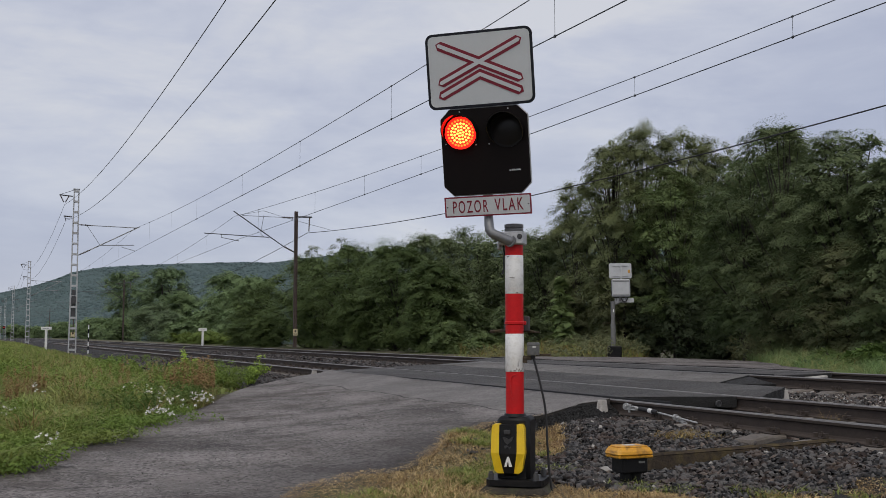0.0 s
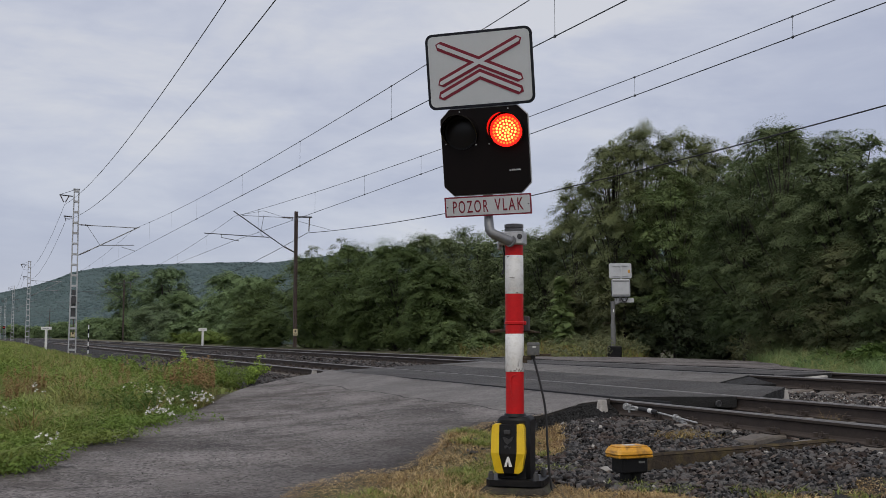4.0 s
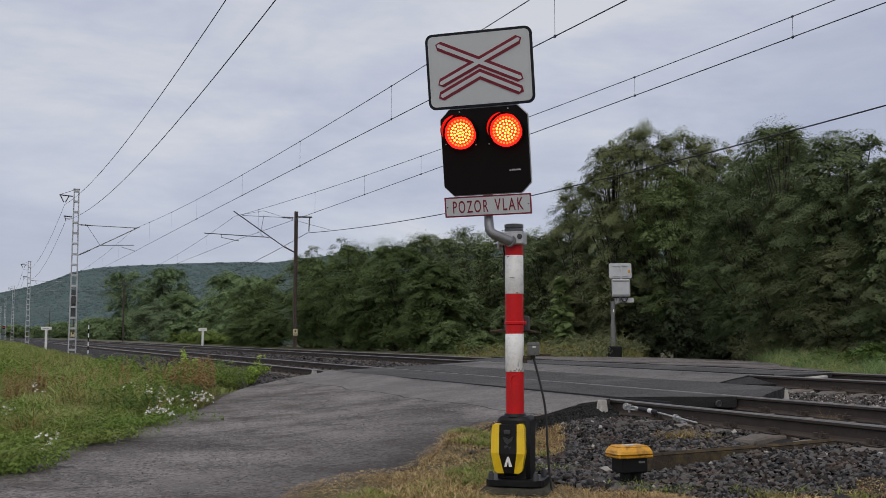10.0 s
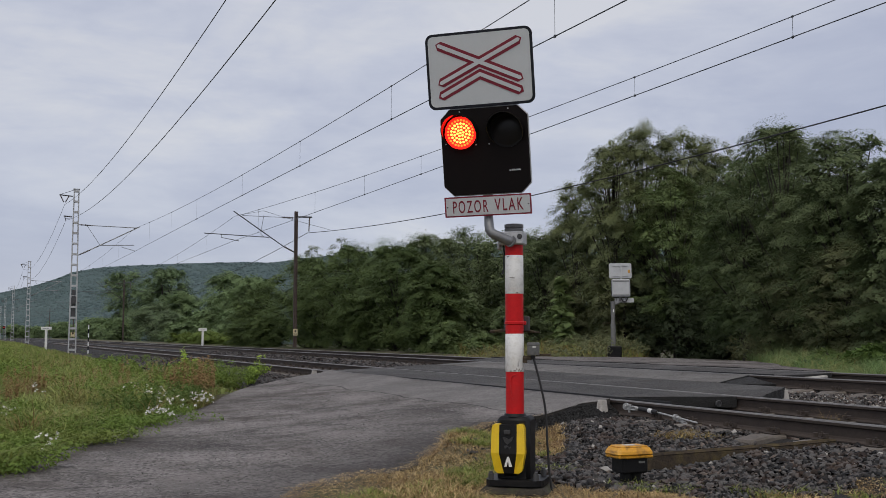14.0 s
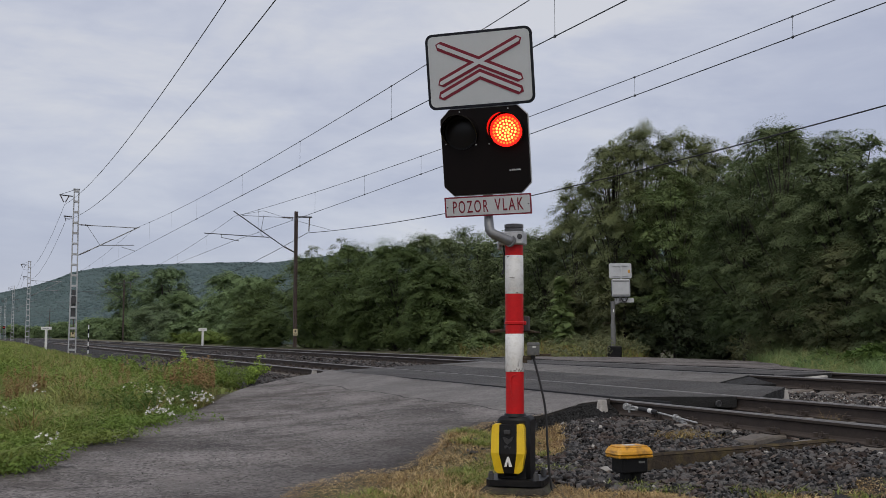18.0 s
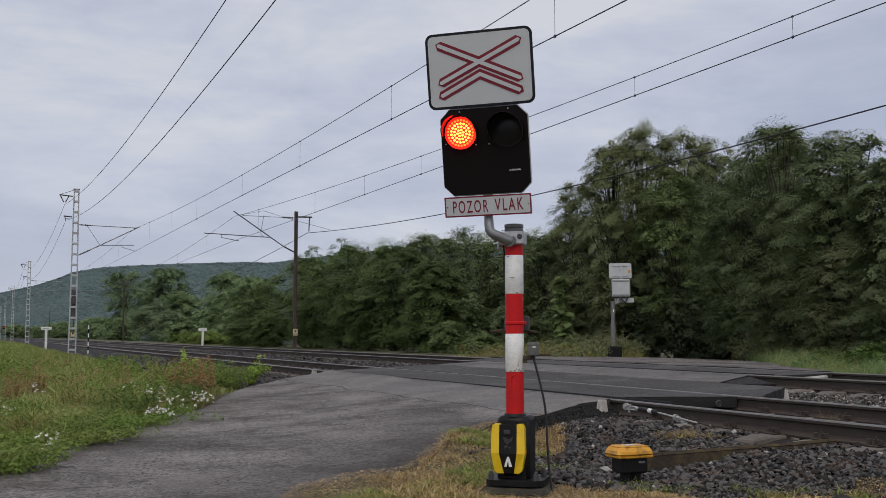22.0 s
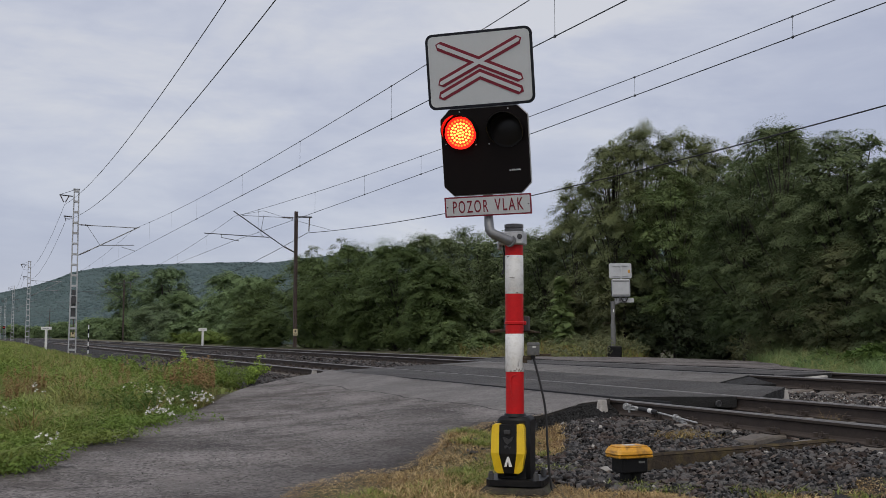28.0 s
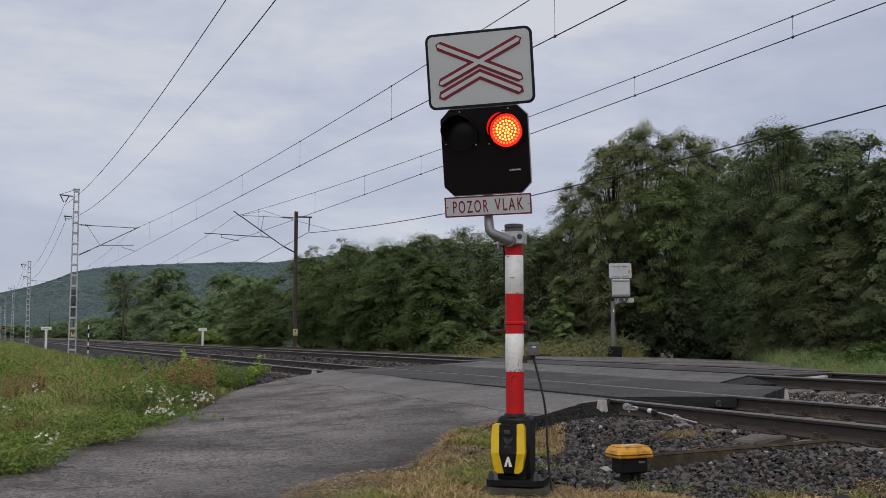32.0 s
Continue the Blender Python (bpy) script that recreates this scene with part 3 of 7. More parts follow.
for x0, x1, near, far, mat_, sd in ((7.095, 8.455, ((7, 11.3), (8.5, 10.35)), ((7, 22.2), (8.5, 22.8)), ASPHALT_NEW, 21), (8.545, 9.72, ((8.5, 10.0), (9.8, 11.0)), ((8.5, 22.9), (10, 22.6)), ASPHALT_NEW, 22),
                                    (9.725, 10.955, ((9.7, 12.28), (11, 13.15)), ((9.7, 22.6), (11, 22.6)), ASPHALT_PALE, 23), (11.095, 12.42, ((11, 12.6), (12.5, 12.9)), ((11, 23.6), (12.5, 25.2)), ASPHALT_NEW, 24)):
    slab("deck_panel", np.linspace(x0, x1, 14), near, far, lambda x, y: road_top(x, y) - 0.016, mat_, 60, 0.13, 0.002, 0.012, sd, crossing)
slab("deck_ramp", np.linspace(9.95, 10.95, 10), ((9.7, 12.25), (11, 12.52)), ((9.7, 12.31), (11, 13.13)), lambda x, y: road_top(x, y) - 0.03 - 0.10 * np.clip((12.3 + 0.67 * (x - 9.7) - y) / 0.65, 0, 1), ASPHALT_EDGE, 8, 0.12, 0.004, 0.01, 27, crossing)
ring = Geo()
ring.tube([(8.24 + 0.034 * math.cos(k * math.pi / 8), 10.43, -0.05 + 0.034 * math.sin(k * math.pi / 8)) for k in range(17)], 0.009, 6, caps=False)
ring.box((8.24, 10.455, -0.05), (0.05, 0.05, 0.05), 0.01)
part("lifting_ring", ring, DARK_STEEL, crossing, "steel lifting ring", smooth=True)
# thin rubber edge strips along the flange gaps
for x0, x1, y0, y1, dz in ((7.085, 7.094, 9.8, 22.2, 0.0), (11.085, 11.094, 12.7, 23.6, 0.16)):
    part("rubber_strip", Geo().box(((x0 + x1) / 2, (y0 + y1) / 2, dz - 0.03 + 0.035), (x1 - x0, y1 - y0, 0.06), 0.003), RUBBER, crossing)

# ---- ballast ----
BED_Z = ((4.15, -0.44), (4.6, -0.36), (5.4, -0.31), (6.0, -0.228), (6.6, -0.200), (7.0, -0.206), (8.5, -0.190), (9.2, -0.19), (10.3, -0.085), (11.0, -0.058), (12.5, -0.038), (13.1, -0.05), (13.9, -0.15), (14.6, -0.27))


def bed_z(x, y):
    return lerp(x, BED_Z) + rise(y) - 0.085 * np.exp(-((x - 6.42) / 0.28) ** 2 - ((y - 7.62) / 0.5) ** 2)


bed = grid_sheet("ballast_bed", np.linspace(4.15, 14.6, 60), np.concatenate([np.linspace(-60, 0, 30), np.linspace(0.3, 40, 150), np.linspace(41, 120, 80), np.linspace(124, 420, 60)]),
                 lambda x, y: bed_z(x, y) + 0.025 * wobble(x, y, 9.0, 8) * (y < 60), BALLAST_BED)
tagged(bed, "ballast bed under both tracks, blackened as the shade between stones", "ballast", kind="structure")


def in_deck(x, y):
    """Where asphalt covers the ballast."""
    near = lerp(x, ((4, 9.3), (6.9, 10.7), (7.0, 11.25), (8.5, 10.4), (8.6, 10.0), (9.72, 11.0), (9.73, 12.35), (11, 12.62), (12.6, 13.0), (14.6, 16.3)))
    far = lerp(x, ((4, 18.6), (6.9, 22.3), (8.5, 22.8), (11, 22.7), (12.5, 25.2), (14.6, 26.4)))
    return (y > near - 0.03) & (y < far + 0.03)


CUBE = np.array([(-1, -1, -1), (1, -1, -1), (1, 1, -1), (-1, 1, -1), (-1, -1, 1), (1, -1, 1), (1, 1, 1), (-1, 1, 1)], float)
CUBE_FACES = [(4, 5, 6, 7), (0, 1, 5, 4), (1, 2, 6, 5), (2, 3, 7, 6), (3, 0, 4, 7)]


def turns(r, n):
    """Random rotation matrices."""
    q = r.normal(size=(n, 4))
    q /= np.linalg.norm(q, axis=1)[:, None]
    a, b, c, d = q.T
    return np.stack([np.stack([1 - 2 * (c * c + d * d), 2 * (b * c - a * d), 2 * (b * d + a * c)], -1), np.stack([2 * (b * c + a * d), 1 - 2 * (b * b + d * d), 2 * (c * d - a * b)], -1),
                     np.stack([2 * (b * d - a * c), 2 * (c * d + a * b), 1 - 2 * (b * b + c * c)], -1)], 1)


PEAK = np.array([(-1, -1, -0.6), (1, -1, -0.6), (1, 1, -0.6), (-1, 1, -0.6), (0, 0, 0.9)], float)
PEAK_FACES = [(0, 1, 4), (1, 2, 4), (2, 3, 4), (3, 0, 4)]


def verge(x, y):
    """Where grass and straw cover the ground round the signal foot."""
    w = wobble(x, y, 2.2, 5) + 0.9 * wobble(x, y, 5.5, 6)
    return (x + 0.2 * w < 3.66) | ((y + 0.18 * w < 5.92 - 0.28 * (x - 3.84)) & (x + 0.3 * w < 6.1)) | ((x < 0.505 * y + 0.05 * w) & (y < 10.9)) | ((y + 0.2 * w > 8.6) & (x < 0.58 * y + 0.12 * w) & (y < 10.9))


FLAKE = CUBE * np.array([1.15, 0.95, 0.62]) * np.where(CUBE[:, 2:] > 0, [[0.78, 0.74, 1]], [[1, 1, 1]])
SLAB = CUBE * np.array([1, 1, 1]) * np.where(CUBE[:, 2:] > 0, [[0.72, 0.66, 1]], [[1, 1, 1]])


def leaning(r, n, most):
    """Rotations about z with a small lean."""
    a, b, c = r.uniform(0, 2 * math.pi, n), r.normal(0, most, n), r.normal(0, most, n)
    o, i = np.zeros(n), np.ones(n)

    def mats(*e):
        return np.stack(e, -1).reshape(n, 3, 3)

    rz = mats(np.cos(a), -np.sin(a), o, np.sin(a), np.cos(a), o, o, o, i)
    rx = mats(i, o, o, o, np.cos(b), -np.sin(b), o, np.sin(b), np.cos(b))
    ry = mats(np.cos(c), o, np.sin(c), o, i, o, -np.sin(c), o, np.cos(c))
    return rx @ ry @ rz


def stones(name, label, regions, seed, size=(0.011, 0.025), material=None, shape=SLAB, faces=CUBE_FACES, tumble=True, lift=(-0.022, 0.026)):
    r = np.random.RandomState(seed)
    sets = []
    for x0, x1, y0, y1, per in regions:
        gap = per ** -0.5
        x, y = [q.reshape(-1) for q in np.meshgrid(np.arange(x0, x1, gap), np.arange(y0, y1, gap))]
        n = len(x)
        x, y = x + r.uniform(-0.45, 0.45, n) * gap, y + r.uniform(-0.45, 0.45, n) * gap
        keep = ~in_deck(x, y)
        keep &= ~((x > 4.5) & (x < 5.7) & (np.abs(y - 7.17) < 0.075))
        keep &= ~((x > 6.3) & (x < 6.9) & (np.abs(y - 7.62) < 0.16))
        keep &= ~((x > 6.5) & (x < 8.99) & (np.abs((y - 0.47 + 0.31) % 0.62 - 0.31) < 0.15) & (r.uniform(0, 1, n) < 0.9))
        keep &= ~((x < 6.2) & (y < 10.5) & verge(x, y) & (r.uniform(0, 1, n) < 0.97))
        keep &= ~((x < 7.0) & (y > lerp(x, ROAD_NEAR_EDGE) - 0.06) & (y < lerp(x, ROAD_FAR_EDGE) + 0.05))
        keep &= (x < 1.1 * y + 0.6) | (r.uniform(0, 1, n) < 0.2)
        x, y = x[keep], y[keep]
        n = len(x)
        s = (size[0] + (size[1] - size[0]) * r.uniform(0, 1, n) ** 1.4) * np.where(r.uniform(0, 1, n) < 0.06, 1.5, 1.0)
        box = shape[None] * (r.uniform(0.5, 1.0, (n, 1, 3)) * np.array([1.35, 1.05, 1.05]) * s[:, None, None]) * r.uniform(0.75, 1.2, (n, len(shape), 1)) + r.normal(0, 0.16, (n, len(shape), 3)) * s[:, None, None]
        if tumble:
            box = np.einsum("nij,nkj->nki", leaning(r, n, 0.48), box)
        box += np.stack([x, y, np.where(x < 5.6, np.maximum(bed_z(x, y), ground_z(x, y)), bed_z(x, y)) + r.uniform(lift[0], lift[1], n)], -1)[:, None]
        sets.append(box)
    ob = soup(name, np.concatenate(sets), faces, material or STONE)
    return tagged(ob, label, "gravel", kind="stuff")


stones("ballast_stones_near", "dark grey broken ballast stones beside the signal", ((3.7, 6.95, 2.5, 11.0, 1050), (3.7, 6.95, 2.5, 11.0, 620), (4.2, 6.95, -1.0, 2.5, 120), (7.05, 8.45, 2, 11.4, 420), (8.55, 10.95, 4, 13.0, 420), (11.05, 12.45, 7, 13.2, 300), (12.55, 14.3, 6, 16, 150), (4.5, 6.95, 19, 30, 300)), 31, (0.0088, 0.0225), None, FLAKE)
stones("pale_ballast_stones", "scattered pale limestone pieces among the dark ballast", ((3.9, 6.95, 4.0, 11.0, 14), (7.05, 8.45, 4, 11.0, 14), (8.55, 10.95, 6, 13.0, 70)), 35, (0.011, 0.024), STONE_PALE, FLAKE, lift=(0.0, 0.03))
stones("brown_ballast_stones", "rusty brown stones among the dark ballast", ((3.9, 6.95, 4.0, 11.0, 60), (7.05, 8.45, 4, 11.0, 70), (8.55, 10.95, 6, 13.0, 160)), 36, (0.010, 0.023), STONE_BROWN, FLAKE, lift=(-0.004, 0.028))
stones("ballast_stones_far", "grey brown ballast stones along the far stretch", ((4.5, 7.0, 30, 46, 170), (7.1, 8.45, 22, 50, 170), (8.55, 11.0, 22, 55, 170), (11.1, 12.45, 22, 50, 100), (12.6, 14.2, 24, 55, 40)), 32, (0.026, 0.055), None, PEAK, PEAK_FACES, True, (0.0, 0.05))


# ---- tracks ----
RAIL_OUT = ((-0.075, -0.172), (0.075, -0.172), (0.075, -0.162), (0.02, -0.148), (0.009, -0.13), (0.009, -0.048), (0.034, -0.036), (0.036, -0.012))
RAIL_OUT = RAIL_OUT + ((0.028, 0.0), (-0.028, 0.0)) + tuple((-x, z) for x, z in RAIL_OUT[:1:-1])


def rail_mesh(y0, y1):
    g = Geo()
    ys = [y0, 0.0, y1]
    n = len(RAIL_OUT)
    for y in ys:
        g.v += [(x, y, z + float(rise(y))) for x, z in RAIL_OUT]
    for k in range(2):
        for i in range(n):
            j = (i + 1) % n
            g.f.append((k * n + i, (k + 1) * n + i, (k + 1) * n + j, k * n + j))
            g.m.append(1 if i in (7, 8, 9) else 0)
    g.f += [tuple(range(n)), tuple(2 * n + k for k in range(n))[::-1]]
    g.m += [0, 0]
    return g


SHOULDER = ((-1.235, -0.022), (-1.215, 0.0), (-1.0, 0.03), (-0.5, 0.03), (-0.3, -0.03), (0.3, -0.03), (0.5, 0.03), (1.0, 0.03), (1.215, 0.0), (1.235, -0.022))
sleeper_geo = Geo()
loop = [(sx, sy * w, z) for sx, top in SHOULDER for sy, w, z in ((-1, 0.148, -0.2), (-1, 0.122, top - 0.02), (-1, 0.104, top), (1, 0.104, top), (1, 0.122, top - 0.02), (1, 0.148, -0.2))]
sleeper_geo.add(loop, [(6 * i + j, 6 * i + 6 + j, 6 * i + 6 + (j + 1) % 6, 6 * i + (j + 1) % 6) for i in range(9) for j in range(6)] + [tuple(range(5, -1, -1)), tuple(range(54, 60))])
clip_geo = Geo()
for sx in (-1, 1):
    clip_geo.box((sx * 0.105, 0, 0.016), (0.06, 0.08, 0.02), 0.006).tube([(sx * 0.115, 0.0, 0.02), (sx * 0.115, 0.0, 0.075)], 0.013, 6).tube([(sx * 0.115, 0.0, 0.035), (sx * 0.115, 0.0, 0.058)], 0.028, 6).tube([(sx * 0.13, 0.065, 0.02), (sx * 0.13, 0.065, 0.06)], 0.026, 6).tube([(sx * 0.13, -0.065, 0.02), (sx * 0.13, -0.065, 0.06)], 0.026, 6)
clip_geo.box((0, 0, 0.006), (0.36, 0.16, 0.012), 0.004)
for t_i, (a, b, name) in enumerate(((0, 1, "first"), (2, 3, "second"))):
    xa, za = RAILS[a]
    xb, zb = RAILS[b]
    track = thing("railway_track", pose(0, 0, 0), ("rusty brown rails on concrete sleepers, polished on top, nearer of the two tracks", "rusty brown rails on concrete sleepers, polished on top, track beside the trees")[t_i],
                  "railway track", "parallel tracks", "structure")
    for x, z in (RAILS[a], RAILS[b]):
        part("rail", rail_mesh(-60, 420), [RAIL_SIDE, RAIL_HEAD], track, at=pose(x, 0, z))
    tilt = math.degrees(math.atan2(zb - za, xb - xa))
    s_mesh = c_mesh = None
    y = 0.47 + 0.2 * t_i
    far_s = Geo()
    while y < 130:
        if not (10.3 + 2.0 * t_i < y < 22.4 + 1.5 * t_i):
            m = pose((xa + xb) / 2 - (0.02 if t_i == 0 else 0), y, (za + zb) / 2 - 0.202 + float(rise(y)), 0, -tilt, random.uniform(-0.6, 0.6))
            if y < 45:
                if s_mesh is None:
                    s_mesh = part("sleeper", sleeper_geo, CONCRETE, track, at=m).data
                else:
                    o = new("sleeper", s_mesh)
                    o.parent, o.matrix_basis = track, m
                for x, z in (RAILS[a], RAILS[b]):
                    mc = pose(x, y, z - 0.172 + float(rise(y)))
                    if c_mesh is None:
                        c_mesh = part("rail_fastening", clip_geo, RAIL_SIDE, track, at=mc).data
                    else:
                        o = new("rail_fastening", c_mesh)
                        o.parent, o.matrix_basis = track, mc
            else:
                far_s.box((0, 0, -0.1), (2.5, 0.26, 0.2), 0, 0, m)
        y += 0.62
    fs = part("sleepers_far_off", far_s, CONCRETE, track)
    fs["kind"] = "stuff"


# ---- overhead line ----
def span(p, q, sag, n=24):
    p, q = Vector(p), Vector(q)
    return [p.lerp(q, k / n) - Vector((0, 0, 4 * sag * (k / n) * (1 - k / n))) for k in range(n + 1)]


def at_y(points, y):
    for a, b in zip(points, points[1:]):
        if (a.y - y) * (b.y - y) <= 0:
            return a.lerp(b, (y - a.y) / (b.y - a.y or 1))
    return points[-1]


def overhead(name, label, spans, drops, thick):
    """A contact wire on droppers under its messenger wire; spans are pairs of wires (start, end, sag)."""
    top = thing(name, pose(0, 0, 0), label, "overhead line", "overhead lines")
    for (c0, c1, cs), (m0, m1, ms) in spans:
        c, m = span(c0, c1, cs), span(m0, m1, ms)
        part("contact_wire", Geo().tube(c, thick, 5), WIRE, top)
        part("messenger_wire", Geo().tube(m, thick * 0.9, 5), WIRE, top)
        for y in drops:
            if min(c0[1], c1[1]) < y < max(c0[1], c1[1]):
                a, b = at_y(c, y), at_y(m, y)
                g = Geo().tube([a, b], 0.0035, 4)
                g.box(tuple(a), (0.03, 0.05, 0.045), 0.008).box(tuple(b), (0.03, 0.05, 0.035), 0.008)
                part("dropper", g, WIRE, top)
    return top


overhead("overhead_line", "thin dark contact and messenger wire above the nearer track",
         [(((7.45, -1, 4.95), (8.2, 64.8, 5.88), -0.056), ((7.45, -1, 6.07), (8.2, 64.8, 7.29), 0.525)),
          (((8.2, 64.8, 5.88), (7.4, 131, 5.95), 0.0), ((8.2, 64.8, 7.29), (7.4, 131, 7.3), 0.7)),
          (((7.4, 131, 5.95), (8.2, 197, 6.1), 0.0), ((7.4, 131, 7.3), (8.2, 197, 7.5), 0.7))],
         [13.23, 20.22, 27.4, 34.7, 43.4, 50.3, 58.0, 72, 81, 90, 99, 108, 117, 126, 140, 155, 170, 185], 0.0095)
overhead("overhead_line", "thin dark contact and messenger wire above the track by the trees",
         [(((12.0, -18, 5.79), (11.5, 52.4, 5.62), 0.151), ((12.0, -18, 6.32), (11.5, 52.4, 6.855), 0.663)),
          (((11.5, 52.4, 5.62), (12.1, 124, 5.8), 0.05), ((11.5, 52.4, 6.855), (12.1, 124, 7.0), 0.9)),
          (((12.1, 124, 5.8), (11.5, 195, 6.0), 0.05), ((12.1, 124, 7.0), (11.5, 195, 7.2), 0.9))],
         [12.85, 17.27, 28.2, 33.1, 38.7, 47.5, 60, 70, 80, 90, 100, 110, 118], 0.0095)
feed = thing("feeder_line", pose(0, 0, 0), "two sagging bare feeder wires on the lattice masts", "power line")
for pts in (span((4.2, -1, 8.506), (4.2, 64.8, 8.527), 1.265, 40), span((4.2, 64.8, 8.527), (4.2, 131, 8.7), 1.3), span((4.2, 131, 8.7), (4.2, 197, 8.9), 1.3), span((4.2, 197, 8.9), (4.2, 263, 9.0), 1.3),
            span((4.3, -1, 7.414), (4.3, 64.8, 7.612), 1.404, 40), span((4.3, 64.8, 7.612), (4.3, 131, 7.7), 1.4), span((4.3, 131, 7.7), (4.3, 197, 7.9), 1.4)):
    part("feeder_wire", Geo().tube(pts, 0.0105, 5), WIRE, feed)
feed2 = thing("feeder_line", pose(0, 0, 0), "single sagging feeder wire in front of the trees", "power line")
for pts in (span((15.3, -18, 6.68), (15.3, 52.4, 6.17), 1.388, 40), span((15.3, 52.4, 6.17), (15.3, 124, 6.3), 1.4), span((15.3, 124, 6.3), (15.3, 195, 6.5), 1.4)):
    part("feeder_wire", Geo().tube(pts, 0.0145, 6), WIRE_DARK, feed2)


part("jumper_wire", Geo().tube([(11.6, 52.4, 6.9), (12.95, 52.3, 7.2), (13.9, 51.2, 6.75), (15.3, 48.5, 5.96)], 0.009, 5), WIRE, feed2)


def insulator(g, a, b, r=0.05, slot=1):
    """Ribbed porcelain from a to b."""
    a, b = Vector(a), Vector(b)
    pts, rad = [], []
    n = 7
    for k in range(n):
        for t, q in ((0.1, 0.45), (0.5, 1.0), (0.55, 0.45)):
            pts.append(a.lerp(b, (k + t) / n))
            rad.append(r * q)
    g.tube(pts, rad, 8, slot)


def lattice_mast(y, zb, height, number=True):
    """Two channels joined by battens, slightly tapered; cantilever over the track, feeder bracket on the other side."""
    mast = thing("lattice_mast", pose(4.85, y, zb), "pale grey battened steel mast carrying the overhead line", "catenary mast", "masts along the nearer track")
    w0, w1, dp = 0.40, 0.25, 0.18
    for s in (-1, 1):
        g = Geo()
        for z0, z1 in ((0, height),):
            a0, a1 = s * w0 / 2, s * w1 / 2
            for off, sz in ((0.0, 0.02),):
                vs = []
                for z, a in ((z0, a0), (z1, a1)):
                    vs += [(a - 0.032, -dp / 2, z), (a + 0.032, -dp / 2, z), (a + 0.032, dp / 2, z), (a - 0.032, dp / 2, z)]
                g.add(vs, [(0, 1, 5, 4), (1, 2, 6, 5), (2, 3, 7, 6), (3, 0, 4, 7), (4, 5, 6, 7), (3, 2, 1, 0)])
        part("mast_channel", g, GALV_PAINT, mast)
    z = 0.25
    while z < height - 0.1:
        w = w0 + (w1 - w0) * z / height
        for s in (-1, 1):
            part("batten", Geo().box((0, s * (dp / 2 + 0.006), z), (w + 0.06, 0.012, 0.12), 0.003), GALV_PAINT, mast)
        z += 0.62
    part("footing", Geo().box((0, 0, -0.12), (1.0, 0.7, 0.36), 0.04), CONCRETE, mast)
    part("cap_plate", Geo().box((0, 0, height + 0.02), (w1 + 0.14, dp + 0.06, 0.04), 0.008), GALV_PAINT, mast)
    # cantilever
    hz, lz = 7.38 - zb, 5.58 - zb
    g = Geo().tube([(0.2, 0, hz), (0.85, 0, hz - 0.02)], 0.03, 6).tube([(0.85, 0, hz - 0.02), (3.5, 0, hz - 0.06)], 0.023, 8)
    insulator(g, (0.3, 0, hz), (0.8, 0, hz - 0.02), 0.06)
    part("top_tie", g, [GALV, GLASSY], mast, smooth=True)
    g = Geo().tube([(0.2, 0, lz), (0.9, 0, lz + 0.36)], 0.032, 6).tube([(0.9, 0, lz + 0.36), (3.65, 0, hz + 0.02)], 0.029, 8)
    insulator(g, (0.3, 0, lz + 0.05), (0.85, 0, lz + 0.33), 0.065)
    part("cantilever_tube", g, [GALV, GLASSY], mast, smooth=True)
    part("diagonal_stay", Geo().tube([(0.62, 0, hz), (1.4, 0, lz + 0.62)], 0.014, 6), GALV, mast)
    part("registration_arm", Geo().tube([(1.35, 0, lz + 0.62), (3.35, 0, lz + 0.70)], 0.022, 8).tube([(2.65, 0, lz + 0.68), (2.65, 0, lz + 0.55), (3.4, 0, lz + 0.36)], 0.017, 6), GALV, mast)
    # feeder bracket with a pair of insulators
    g = Geo().tube([(-0.2, 0, height - 0.42), (-0.95, 0, height - 0.36)], 0.035, 6).tube([(-0.15, 0, height - 0.05), (-0.95, 0, height - 0.36)], 0.014, 5)
    insulator(g, (-0.90, 0, height - 0.38), (-0.68, 0, height - 0.82))
    insulator(g, (-0.42, 0, height - 0.42), (-0.62, 0, height - 0.82))
    part("feeder_bracket", g, [DARK_STEEL, GLASSY], mast)
    g = Geo().tube([(-0.2, 0, 7.82 - zb), (-0.68, 0, 7.86 - zb)], 0.035, 6).tube([(-0.2, 0, 7.7 - zb), (-0.55, 0, 7.72 - zb)], 0.01, 5)
    insulator(g, (-0.62, 0, 7.84 - zb), (-0.55, 0, 7.58 - zb), 0.04)
    part("lower_bracket", g, [DARK_STEEL, GLASSY], mast)
    if number:
        part("cable_riser", Geo().box((0, 0.02, 2.9), (0.22, 0.08, 1.7), 0.01).box((0.0, -0.03, 3.15), (0.26, 0.16, 0.5), 0.02), DARK_STEEL, mast, "dark cable box inside the mast")
        plate = part("number_plate", Geo().box((0, -0.16, 1.12), (0.22, 0.012, 0.28), 0.004), CREAM_MARK, mast, "cream plate with unreadable marks")
        part("plate_mark", Geo().box((0.01, -0.170, 1.2), (0.08, 0.006, 0.11), 0.001), RUSTY_BEAM, plate)
        part("plate_mark", Geo().box((0, -0.170, 1.04), (0.16, 0.006, 0.03), 0.001), RUSTY_BEAM, plate)
    return mast


lattice_mast(64.8, -0.2, 9.66)
for yy, zz in ((131, 0.0), (197, 0.12), (263, 0.2), (329, 0.25)):
    lattice_mast(yy, zz, 9.6, False)


